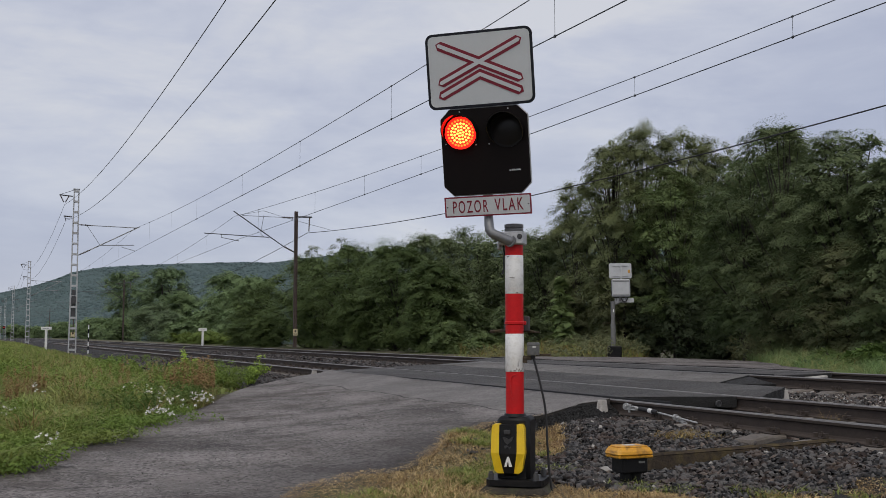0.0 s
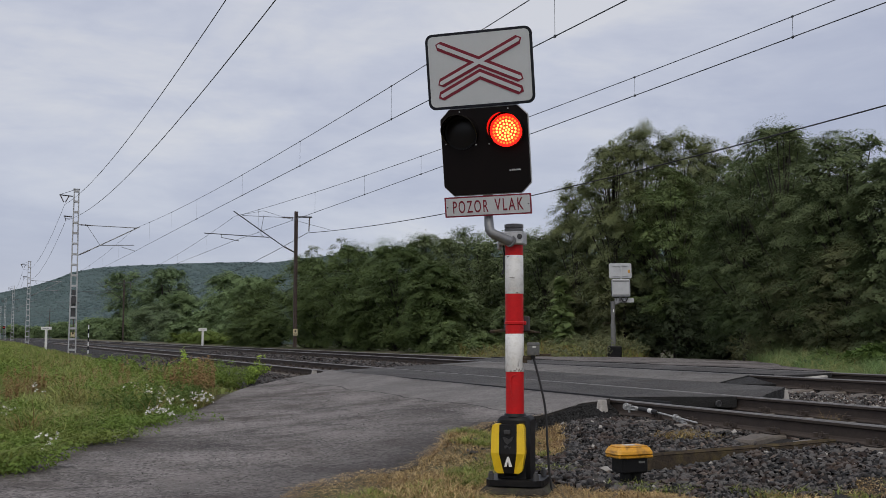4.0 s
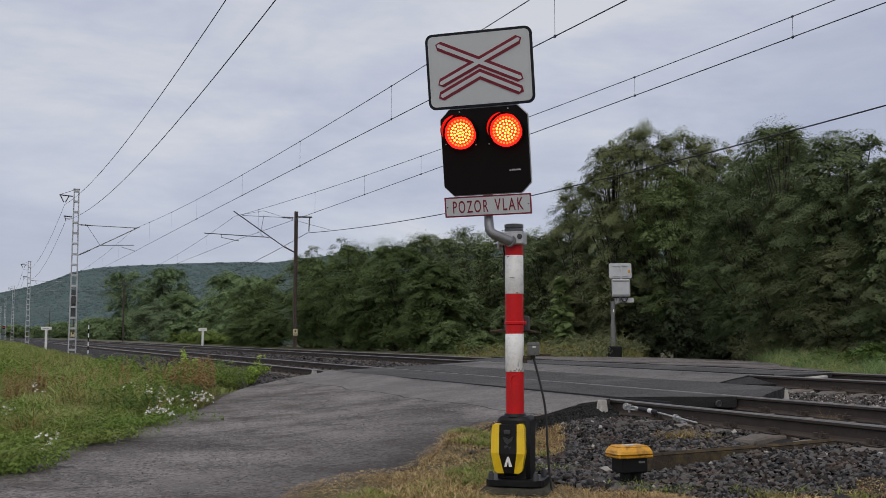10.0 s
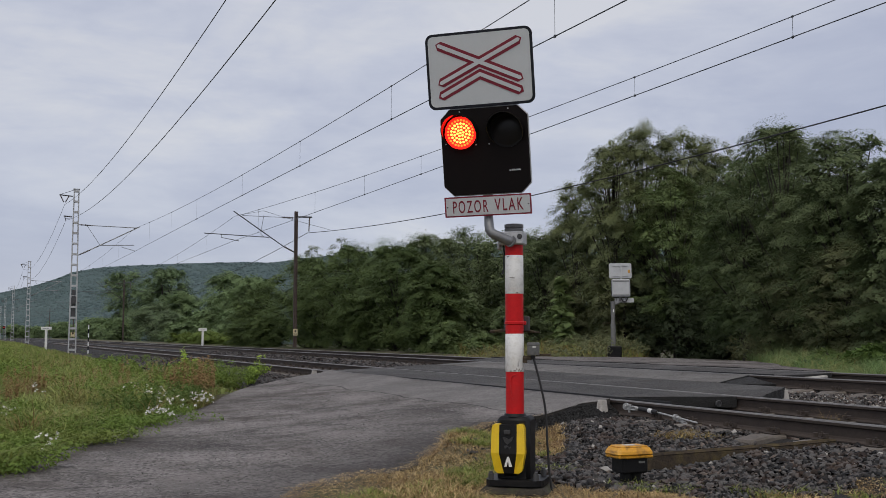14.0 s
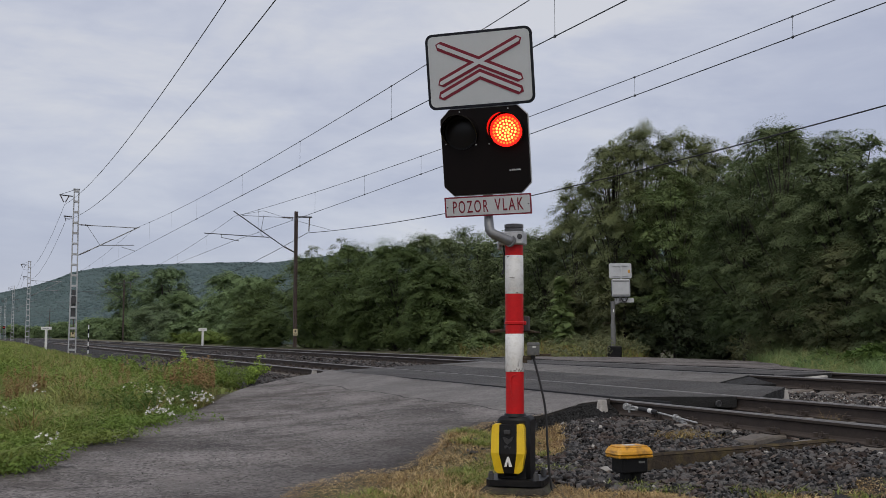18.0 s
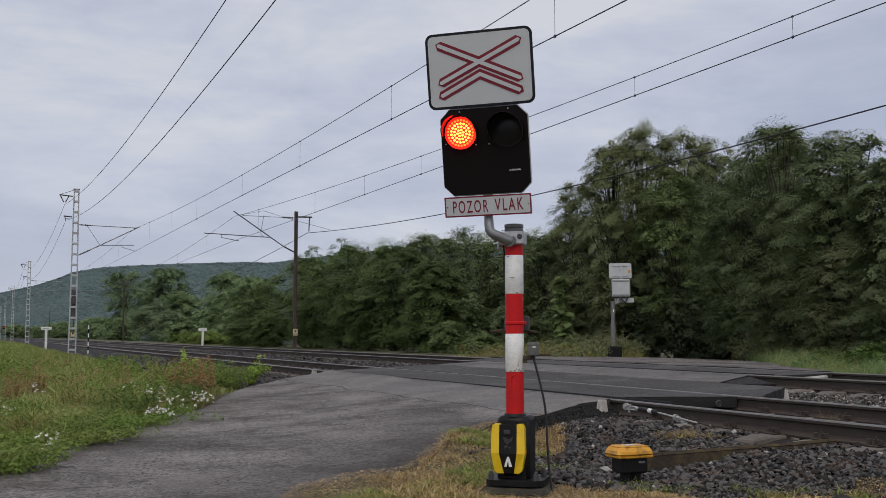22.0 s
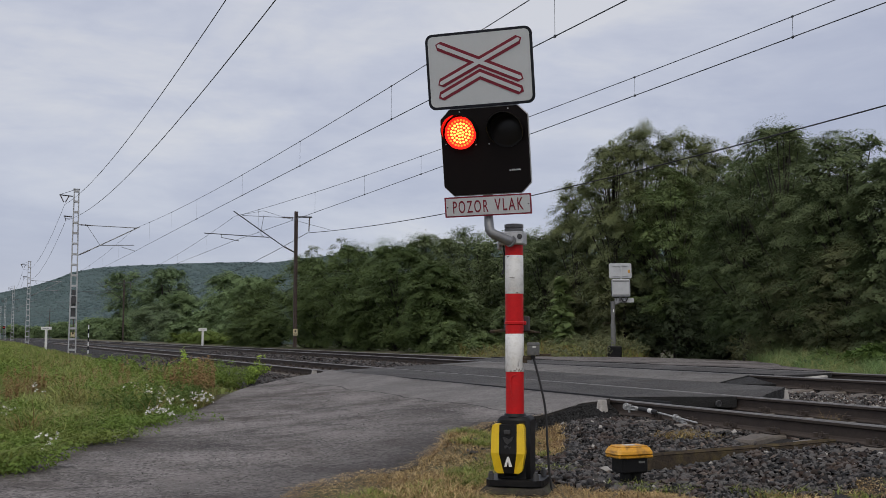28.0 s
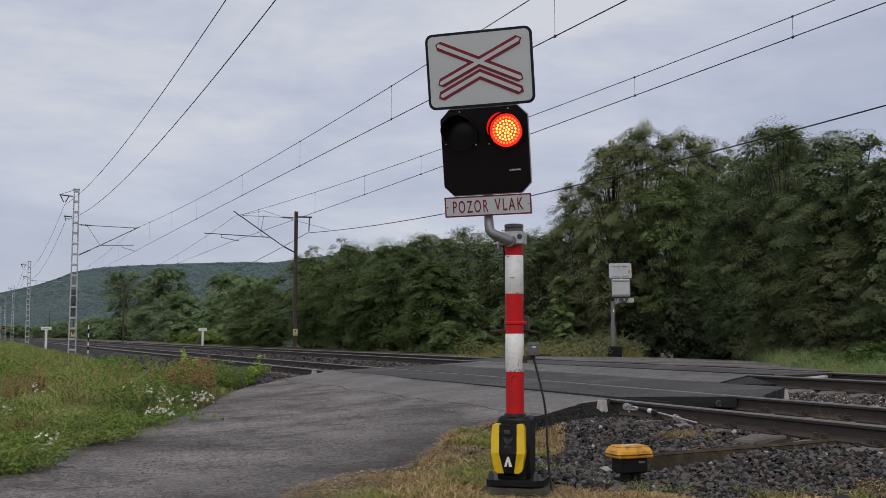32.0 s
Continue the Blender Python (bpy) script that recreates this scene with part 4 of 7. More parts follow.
def brown_mast(y, zb, height, arm=True):
    mast = thing("brown_mast", pose(14.70, y, zb), "slim brown rusted mast with a cantilever over the far track", "catenary mast", "masts along the far track")
    g = Geo()
    for s in (-1, 1):
        g.box((s * 0.07, 0, height / 2), (0.02, 0.16, height), 0.003)
    g.box((0, 0, height / 2), (0.12, 0.02, height), 0.0)
    part("column", g, RUST_MAST, mast)
    part("footing", Geo().box((0, 0, -0.52), (0.6, 0.6, 0.6), 0.04), CONCRETE, mast)
    if arm == "plated":
        plate = part("number_plate", Geo().box((0, -0.092, 0.75), (0.24, 0.012, 0.34), 0.004), CREAM_MARK, mast, "small cream plate with unreadable marks")
        part("plate_mark", Geo().box((0.0, -0.1, 0.8), (0.08, 0.006, 0.12), 0.001), RUST_MAST, plate)
        part("plate_mark", Geo().box((0, -0.104, 0.66), (0.2, 0.006, 0.04), 0.001), RUST_MAST, plate)
    if arm:
        g = Geo().tube([(-0.1, 0, 5.15 - zb), (-0.65, 0, 5.42 - zb)], 0.03, 6).tube([(-0.65, 0, 5.42 - zb), (-3.25, 0, 7.12 - zb)], 0.028, 8)
        insulator(g, (-0.15, 0, 5.18 - zb), (-0.6, 0, 5.40 - zb), 0.06)
        part("cantilever_tube", g, [DARK_STEEL, GLASSY], mast, smooth=True)
        g = Geo().tube([(-0.1, 0, 6.92 - zb), (-2.8, 0, 6.92 - zb)], 0.012, 6)
        insulator(g, (-0.15, 0, 6.92 - zb), (-0.75, 0, 6.92 - zb), 0.06)
        part("top_tie", g, [DARK_STEEL, GLASSY], mast, smooth=True)
        part("registration_arm", Geo().tube([(-1.40, 0, 5.86 - zb), (-4.72, 0, 5.95 - zb)], 0.022, 8).tube([(-3.85, 0, 5.9 - zb), (-3.85, 0, 5.76 - zb), (-2.95, 0, 5.62 - zb)], 0.017, 6), DARK_STEEL, mast)
        part("strut", Geo().tube([(-1.7, 0, 7.0 - zb), (-1.85, 0, 6.0 - zb), (-1.65, 0, 5.86 - zb)], 0.012, 5), DARK_STEEL, mast)
        g = Geo().tube([(0.0, 0, 6.98 - zb), (0.85, 0, 7.0 - zb)], 0.04, 6)
        insulator(g, (0.72, 0, 6.97 - zb), (0.68, 0, 6.2 - zb), 0.055)
        part("feeder_bracket", g, [DARK_STEEL, GLASSY], mast)
    return mast


brown_mast(52.4, 0.28, 6.98, "plated")
for yy, zz in ((124, 0.3), (195, 0.45), (266, 0.55)):
    brown_mast(yy, zz, 7.0)


# ---- the crossing signal ----
FACE = -38.91
BOARD = pose(-0.146, -0.232, 2.193, 9.558, -1.165, 0)


def onto(x, z, y=0.0):
    return BOARD @ Matrix.Translation((x, y, z))


def plate_geo(outline, y0, y1, slot=0):
    return Geo().prism(outline, y0, y1, slot)


def text_part(body, parent, width, height, m, material, name="lettering"):
    """Built-in letters as a thin mesh, scaled to width and height, centred on m in its x-z plane."""
    cu = bpy.data.curves.new(name, "FONT")
    cu.body, cu.size, cu.extrude, cu.offset = body, 1.0, 0.012, 0.008
    cu.space_character = 1.3
    tmp = new("lettering_draft", cu)
    bpy.context.view_layer.update()
    me = bpy.data.meshes.new_from_object(tmp.evaluated_get(bpy.context.evaluated_depsgraph_get()))
    bpy.data.objects.remove(tmp)
    co = np.empty(len(me.vertices) * 3, np.float32)
    me.vertices.foreach_get("co", co)
    co = co.reshape(-1, 3)
    lo, hi = co.min(0), co.max(0)
    out = np.empty_like(co)
    out[:, 0] = ((co[:, 0] - lo[0]) / (hi[0] - lo[0]) - 0.5) * width
    out[:, 2] = ((co[:, 1] - lo[1]) / (hi[1] - lo[1]) - 0.5) * height
    out[:, 1] = -(co[:, 2] - lo[2]) / (hi[2] - lo[2]) * 0.002
    me.vertices.foreach_set("co", out.reshape(-1))
    me.materials.clear()
    me.materials.append(material)
    me.update()
    ob = new(name, me)
    ob.parent, ob.matrix_basis = parent, m
    return ob


def bar_outline(a, b, w):
    """A bar with pointed ends from a to b in the plane of a sign."""
    a, b = Vector(a), Vector(b)
    d = (b - a).normalized()
    n = Vector((-d.y, d.x))
    return [a - d * w * 0.32, a - n * w / 2 + d * w * 0.12, b - n * w / 2 - d * w * 0.12, b + d * w * 0.32, b + n * w / 2 - d * w * 0.12, a + n * w / 2 + d * w * 0.12]


signal = thing("crossing_signal", pose(3.3, 6.31, -0.2, 0, 0, FACE), "red and white banded post with two blinking red lamps", "crossing signal", "crossing signals")
PX = -0.003
# post with painted bands
post = part("post", Geo().tube([(PX, 0, 0.02), (PX, 0, 1.62)], 0.0612, 28), RED_PAINT, signal, "round steel post", smooth=True)
for z0, z1 in ((1.246, 1.506), (0.7225, 0.9767)):
    g = Geo().tube([(PX, 0, z0), (PX, 0, z0 + 0.002), (PX, 0, z1 - 0.002), (PX, 0, z1)], [0.0613, 0.0628, 0.0628, 0.0613], 28)
    part("white_band", g, WHITE_PAINT, post, "chipped white paint band", smooth=True)
for k, (az, z, w, h) in enumerate(((-52, 0.735, 0.012, 0.020), (-38, 0.729, 0.020, 0.010), (-28, 0.742, 0.007, 0.016), (-58, 0.775, 0.006, 0.040), (-80, 0.731, 0.026, 0.009), (-104, 0.728, 0.018, 0.008), (-66, 0.742, 0.006, 0.012), (-95, 1.355, 0.040, 0.004), (-80, 1.350, 0.022, 0.003), (-120, 1.497, 0.020, 0.010), (-62, 1.252, 0.020, 0.007))):
    at = pose(PX, 0, z) @ Matrix.Rotation(radians(az + 90), 4, "Z")
    part("paint_chip", Geo().prism([(-w / 2, -h / 2), (w * 0.1, -h * 0.6), (w / 2, -h * 0.2), (w * 0.35, h / 2), (-w * 0.2, h * 0.35)], -0.0640, -0.0615, at=at), CHIPPED, post, "chipped grey patch in the paint" if k == 0 else "")
part("paint_run", Geo().tube([(PX + 0.024, -0.056, 0.702), (PX + 0.004, -0.0615, 0.700), (PX - 0.012, -0.0605, 0.685), (PX - 0.018, -0.0590, 0.655), (PX - 0.010, -0.0605, 0.60), (PX - 0.004, -0.0615, 0.56), (PX + 0.003, -0.0610, 0.53)], [0.003, 0.006, 0.006, 0.004, 0.005, 0.004, 0.003], 6), RED_PAINT, post)
part("clamp_band", Geo().tube([(PX, 0, 1.038), (PX, 0, 1.042), (PX, 0, 1.056), (PX, 0, 1.060)], [0.062, 0.067, 0.067, 0.062], 28).box((PX + 0.066, 0.02, 1.049), (0.02, 0.03, 0.026), 0.004), RED_PAINT, signal, smooth=True)
part("clamp_back", Geo().box((PX, 0.085, 1.045), (0.178, 0.03, 0.10), 0.006), DARK_STEEL, signal)
part("rusty_crossbar", Geo().tube([(PX - 0.195, 0.12, 0.992), (PX - 0.04, 0.11, 1.002), (PX + 0.02, 0.11, 1.002), (PX + 0.155, 0.11, 0.985)], [0.010, 0.014, 0.014, 0.006], 6), RUSTY_BEAM, signal)
# top clamp, cap and elbow arm
part("post_cap", Geo().tube([(PX, 0, 1.66), (PX, 0, 1.664), (PX, 0, 1.688), (PX, 0, 1.692), (PX, 0, 1.696), (PX, 0, 1.716), (PX, 0, 1.720)], [0.060, 0.064, 0.064, 0.059, 0.065, 0.065, 0.056], 24), GREY_BOX, signal, "dark grey ribbed cap", smooth=True)
clamp = part("arm_clamp", Geo().box((-0.0135, -0.005, 1.621), (0.172, 0.155, 0.088), 0.008), GALV_BRIGHT, signal, "galvanised clamp block")
part("bolt", Geo().tube([(0.052, -0.078, 1.628), (0.052, -0.1, 1.628)], 0.011, 6).tube([(0.052, -0.08, 1.628), (0.052, -0.086, 1.628)], 0.018, 12), DARK_STEEL, clamp)
arm_pts = [(-0.010, -0.080, 1.596), (-0.060, -0.108, 1.618), (-0.112, -0.126, 1.642), (-0.132, -0.130, 1.655), (-0.143, -0.128, 1.674), (-0.149, -0.122, 1.705), (-0.154, -0.112, 1.77), (-0.154, -0.10, 1.9), (-0.154, -0.10, 2.0)]
part("elbow_arm", Geo().tube(arm_pts, [0.033, 0.033, 0.033, 0.033, 0.033, 0.032, 0.030, 0.030, 0.030], 18), GALV, signal, "bent galvanised pipe", smooth=True)
part("arm_flange", Geo().tube([(-0.006, -0.077, 1.594), (-0.012, -0.088, 1.599)], 0.041, 20), GALV, signal, smooth=True)
part("hanging_cable", Geo().tube([(PX - 0.074, 0.0, 1.60), (PX - 0.072, 0.0, 1.55), (PX - 0.066, -0.01, 1.52), (PX - 0.070, -0.01, 1.47), (PX - 0.068, -0.01, 1.43), (PX - 0.078, -0.01, 1.38)], [0.006, 0.007, 0.006, 0.006, 0.007, 0.009], 6), RUBBER, signal)
part("side_bracket", Geo().box((PX - 0.103, 0.01, 1.60), (0.02, 0.06, 0.10), 0.004), GALV_BRIGHT, signal)

# black board with cut corners
BX, BZ, CUT = 0.295, 0.287, 0.064
octo = [(BX - CUT, BZ), (-BX + CUT, BZ), (-BX, BZ - CUT), (-BX, -BZ + CUT), (-BX + CUT, -BZ), (BX - CUT, -BZ), (BX, -BZ + CUT), (BX, BZ - CUT)]
board = part("signal_board", plate_geo([(x, z) for x, z in octo], -0.012, 0.0), BOARD_BLACK, signal, "matt black board with cut corners", at=BOARD)
rim = Geo()
for (xa, za), (xb, zb) in zip(octo, octo[1:] + octo[:1]):
    rim.tube([(xa, 0.006, za), (xb, 0.006, zb)], 0.0075, 6)
part("board_rim", rim, SIGN_BACK, board, "pale aluminium edge")
part("lamp_case", Geo().box((0, 0.075, 0.02), (0.50, 0.13, 0.46), 0.03), GREY_BOX, board)
part("maker_mark", Geo().box((0.203, -0.0135, -0.137), (0.062, 0.003, 0.010), 0.0005).box((0.163, -0.0135, -0.139), (0.012, 0.003, 0.011), 0.0005), SIGN_BACK, board)
for x, z in ((-0.285 + 0.02, 0.06), (-0.06, 0.045), (0.262, 0.085), (0.03, 0.045), (-0.16, 0.27), (0.17, 0.27)):
    part("screw", Geo().tube([(x, -0.012, z), (x, -0.017, z)], 0.005, 8), SIGN_BACK, board)

LAMPS = []
for lx, lz in ((-0.155, 0.129), (0.155, 0.126)):
    lamp = part("lamp", Geo().prism(disc(0.112, 36, lx, lz), -0.020, -0.0125), PLASTIC_BLACK, signal, "round LED lamp with black hood", at=BOARD)
    lens = Geo()
    rings, n = 7, 32
    lens.v.append((lx, -0.036, lz))
    for k in range(1, rings + 1):
        r_ = 0.099 * k / rings
        lens.v += [(lx + r_ * math.cos(2 * math.pi * j / n), -0.036 + 0.014 * (k / rings) ** 2, lz + r_ * math.sin(2 * math.pi * j / n)) for j in range(n)]
    for j in range(n):
        lens.f.append((0, 1 + j, 1 + (j + 1) % n))
        for k in range(rings - 1):
            a, b = 1 + k * n + j, 1 + k * n + (j + 1) % n
            lens.f.append((a, a + n, b + n, b))
    lens.m = [0] * len(lens.f)
    part("lens", lens, LENS_DARK, lamp, "dark unlit lens", smooth=True)
    # hood: open below, longest at the top
    hood = Geo()
    n = 40
    for ro, base in ((0.120, 0), (0.115, 1)):
        for j in range(n + 1):
            a = radians(-40 + 260 * j / n)
            reach = 0.085 + 0.06 * max(0.0, math.sin(a)) ** 0.7 if math.sin(a) > 0 else 0.085 * (1 + math.sin(a) / 0.7)
            hood.v += [(lx + ro * math.cos(a), -0.0125, lz + ro * math.sin(a)), (lx + ro * math.cos(a), -0.0125 - reach, lz + ro * math.sin(a))]
    k2 = 2 * (n + 1)
    for j in range(n):
        a = 2 * j
        hood.f += [(a, a + 1, a + 3, a + 2), (k2 + a, k2 + a + 2, k2 + a + 3, k2 + a + 1), (a + 1, k2 + a + 1, k2 + a + 3, a + 3)]
    hood.m = [0] * len(hood.f)
    part("hood", hood, HOOD_BLACK, lamp, "curved black visor", smooth=True)
    # the lit unit: rings of small bright domes on a red backing, whose wide rim imitates the lamp's halo; it stands
    # proud of the lens while its lamp is lit
    unit_ = part("light_unit", Geo().prism(disc(0.108, 40), 0.0, 0.004, 0), RED_LED, signal, "glowing red lamp disc set with small LEDs, its rim a built-in halo")
    dots = [(0.0, 0.0)] + [(rr * math.cos(2 * math.pi * j / cnt + 0.2 * cnt), rr * math.sin(2 * math.pi * j / cnt + 0.2 * cnt)) for rr, cnt in ((0.021, 6), (0.042, 12), (0.063, 18), (0.085, 25)) for j in range(cnt)]
    led_mesh = edge_mesh = None
    for dx, dz in dots:
        at = Matrix.Translation((dx, 0, dz))
        outer = math.hypot(dx, dz) > 0.07
        if outer and edge_mesh is None:
            edge_mesh = part("led", Geo().tube([(0, 0, 0), (0, -0.004, 0), (0, -0.006, 0)], [0.0079, 0.0074, 0.0042], 8), EDGE_LED, unit_, at=at).data
        elif led_mesh is None:
            led_mesh = part("led", Geo().tube([(0, 0, 0), (0, -0.004, 0), (0, -0.006, 0)], [0.0082, 0.0077, 0.0046], 8), HOT_LED, unit_, at=at).data
        else:
            o = new("led", edge_mesh if outer else led_mesh)
            o.parent, o.matrix_basis = unit_, at
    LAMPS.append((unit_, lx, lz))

# crossbuck plate above
SIGN = BOARD @ Matrix.Translation((-0.0065, 0.0, 0.5455))
sign = part("crossbuck_sign", plate_geo(rounded(0.726, 0.504, 0.05), -0.006, 0.002), SIGN_BLACK, signal, "white plate with red double crossbuck and black edge", at=SIGN)
part("sign_face", plate_geo(rounded(0.690, 0.468, 0.034), -0.0085, -0.0062), SIGN_WHITE, sign)
RED_W, IN_W = 0.064, 0.025
cross_red, cross_white = Geo(), Geo()
for k, (a, b) in enumerate((((-0.275, 0.174), (0.274, -0.083)), ((0.274, 0.170), (-0.270, -0.078)))):
    cross_red.prism([tuple(p) for p in bar_outline(a, b, RED_W)], -0.0105 - 0.0004 * k, -0.0086)
    cross_white.prism([tuple(p) for p in bar_outline(a, b, IN_W)], -0.0128 - 0.0004 * k, -0.0110)
for sx in (-1, 1):
    tip, knee = (sx * 0.272, -0.165), (0.002, -0.036)
    d = Vector((tip[0] - knee[0], tip[1] - knee[1])).normalized()
    n_ = Vector((-d.y, d.x))
    for geo, w_, y0, y1 in ((cross_red, RED_W, -0.0104 - 0.0003 * (sx + 1), -0.0086), (cross_white, IN_W, -0.0127 - 0.0003 * (sx + 1), -0.0110)):
        t_ = Vector(tip) + d * (0.02 if geo is cross_red else 0.0)
        up, dn = (n_ if n_.y > 0 else -n_) * (w_ / 2), (-n_ if n_.y > 0 else n_) * (w_ / 2)
        k_top = Vector((knee[0], knee[1] + (w_ / 2) / abs(d.x)))
        k_bot = Vector((knee[0], knee[1] - (w_ / 2) / abs(d.x)))
        ring = [k_top, Vector(tip) - d * 0.006 + up, t_, Vector(tip) - d * 0.006 + dn, k_bot]
        geo.prism([tuple(p) for p in (ring if sx > 0 else ring[::-1])][::-1], y0, y1)
part("red_cross_outline", cross_red, SIGN_RED, sign)
part("white_cross_core", cross_white, SIGN_WHITE, sign)
part("sign_bracket", Geo().box((0, 0.02, -0.12), (0.05, 0.035, 0.30), 0.004).box((-0.03, 0.01, -0.243), (0.22, 0.018, 0.018), 0.003), GALV, sign)

# supplementary plate
PLATE = BOARD @ Matrix.Translation((-0.0065, 0.0, -0.365))
plate = part("text_plate", plate_geo(rounded(0.594, 0.137, 0.004, 2), -0.006, 0.002), SIGN_RED, signal, "white plate lettered POZOR VLAK in red", at=PLATE)
part("plate_face", plate_geo(rounded(0.574, 0.117, 0.003, 2), -0.0082, -0.0062), SIGN_WHITE, plate)
text_part("POZOR", plate, 0.243, 0.083, Matrix.Translation((-0.118, -0.0084, -0.001)), SIGN_RED)
text_part("VLAK", plate, 0.196, 0.083, Matrix.Translation((0.146, -0.0084, 0.003)), SIGN_RED)
for x in (-0.277, 0.277):
    part("rivet", Geo().tube([(x, -0.008, 0.0), (x, -0.011, 0.0)], 0.005, 8), DARK_STEEL, plate)
part("plate_bracket", Geo().box((0.0, 0.02, 0.02), (0.06, 0.035, 0.13), 0.004), GALV, plate)

# side junction box with its cable
jbox = part("junction_box", Geo().tube([(0.125, 0.0, 0.833), (0.125, 0.0, 0.838), (0.125, 0.0, 0.893), (0.125, 0.0, 0.896)], [0.038, 0.041, 0.041, 0.038], 20).tube([(0.125, 0.0, 0.897), (0.125, 0.0, 0.900), (0.125, 0.0, 0.914), (0.125, 0.0, 0.918)], [0.040, 0.0435, 0.0435, 0.036], 20), GREY_BOX, signal, "small round grey junction box", smooth=True)
part("box_label", Geo().box((0.138, -0.0405, 0.888), (0.022, 0.004, 0.008), 0.0005), WHITE_MARK, jbox)
part("box_bracket", Geo().box((0.078, 0.0, 0.815), (0.07, 0.035, 0.028), 0.003).box((0.072, -0.02, 0.80), (0.028, 0.02, 0.04), 0.004).box((0.185, 0.05, 0.834), (0.10, 0.04, 0.016), 0.004), RUSTY_BEAM, jbox)
part("gland", Geo().tube([(0.124, -0.01, 0.835), (0.126, -0.01, 0.812)], [0.017, 0.013], 10), RUBBER, jbox)
part("signal_cable", Geo().tube([(0.125, -0.01, 0.82), (0.140, -0.012, 0.77), (0.158, -0.012, 0.70), (0.177, -0.01, 0.622), (0.194, -0.008, 0.54), (0.204, -0.005, 0.475), (0.210, 0.0, 0.38), (0.213, 0.0, 0.28), (0.219, 0.005, 0.16), (0.226, 0.01, 0.04), (0.245, 0.02, -0.10), (0.262, 0.03, -0.25)], 0.0075, 10), RUBBER, signal, "black hanging cable", smooth=True)

# base cover with yellow strips
cover = part("base_cover", Geo().box((0.002, 0.02, 0.215), (0.222, 0.235, 0.43), 0.026), PLASTIC_BLACK, signal, "dirty black plastic base cover", smooth=True)
part("cover_collar", Geo().tube([(PX, 0, 0.425), (PX, 0, 0.432), (PX, 0, 0.445)], [0.085, 0.078, 0.068], 24), PLASTIC_BLACK, cover, smooth=True)
FRONT = pose(-0.014, -0.118, 0.225)
part("front_panel", Geo().add([(-0.062, -0.045, 0.155), (0.056, -0.045, 0.155), (0.056, -0.06, -0.03), (-0.062, -0.06, -0.03), (-0.036, -0.03, -0.16), (0.032, -0.03, -0.16), (-0.072, 0.03, 0.155), (0.066, 0.03, 0.155), (0.066, 0.03, -0.03), (-0.072, 0.03, -0.03), (-0.042, 0.03, -0.19), (0.036, 0.03, -0.19)],
     [(0, 3, 2, 1), (3, 4, 5, 2), (6, 0, 1, 7), (0, 6, 9, 3), (3, 9, 10, 4), (1, 2, 8, 7), (2, 5, 11, 8), (4, 10, 11, 5)]), PLASTIC_BLACK, cover, at=FRONT)
part("upper_panel", Geo().prism([(-0.060, 0.152), (0.054, 0.152), (0.054, -0.028), (-0.060, -0.028)], -0.0475, -0.043, at=Matrix.Rotation(radians(-4.6), 4, 'X') @ Matrix.Translation((0, 0.0035, 0.0))), PLASTIC_GREY, cover, "lighter grey upper panel", at=FRONT)
for s, x0, x1, x2 in ((-1, -0.120, -0.062, -0.036), (1, 0.106, 0.056, 0.032)):
    vs = [(x0 + s * -0.026, -0.038, 0.160), (x1, -0.049, 0.158), (x1, -0.064, -0.03), (x2, -0.036, -0.16), (x0 - s * 0.042, -0.032, -0.162), (x0 - s * 0.022, -0.034, -0.145), (x0, -0.045, -0.03), (x0 - s * 0.004, -0.034, 0.130), (x0 - s * 0.010, -0.035, 0.150)]
    k = len(vs)
    vs += [(x, 0.02, z) for x, y, z in vs]
    fs = [(0, 8, 7, 6, 2, 1), (6, 5, 4, 3, 2)] + [(i, (i + 1) % k, (i + 1) % k + k, i + k) for i in range(k)]
    part("yellow_strip", Geo().add(vs, [f if s < 0 else f[::-1] for f in fs]), YELLOW_PAINT, cover, "yellow reflective strip", at=FRONT)
part("white_emblem", Geo().prism([(-0.028, -0.115), (-0.008, -0.05), (0.006, -0.05), (-0.014, -0.115)], -0.058, -0.042).prism([(0.004, -0.115), (-0.004, -0.062), (0.006, -0.056), (0.022, -0.115)], -0.058, -0.042), WHITE_PAINT, cover, "plain white two-stroke emblem", at=FRONT)
part("embossed_mark", Geo().prism([(-0.036, 0.075), (-0.026, 0.045), (-0.006, 0.028), (0.024, 0.052), (0.034, 0.082), (0.022, 0.076), (0.004, 0.062), (-0.016, 0.070)], -0.059, -0.045).box((-0.008, -0.054, 0.108), (0.042, 0.010, 0.030), 0.003).prism([(-0.03, 0.02), (-0.022, 0.0), (-0.006, 0.014), (0.01, -0.004), (0.018, 0.018), (0.004, 0.010), (-0.012, 0.024)], -0.0595, -0.05), PLASTIC_GREY, cover, at=FRONT)
part("base_plate", Geo().prism([(x, -z) for x, z in rounded(0.385, 0.37, 0.075, 3)], -0.016, 0.022, at=pose(0.013, 0.01, 0.0, 90, 0, 0)), PLASTIC_BLACK, signal, "black steel base plate with rounded corners")
for sx in (-1, 1):
    for sy in (-1, 1):
        g = Geo().tube([(0.013 + sx * 0.15, sy * 0.14, 0.01), (0.013 + sx * 0.15, sy * 0.14, 0.062)], 0.021, 6).tube([(0.013 + sx * 0.15, sy * 0.14, 0.06), (0.013 + sx * 0.15, sy * 0.14, 0.075)], 0.013, 8)
        part("anchor_bolt", g, DARK_STEEL, signal)
part("foundation", Geo().box((0.013, 0.02, -0.222), (0.46, 0.44, 0.39), 0.035), CONCRETE_DARK, signal, "mossy concrete foundation")


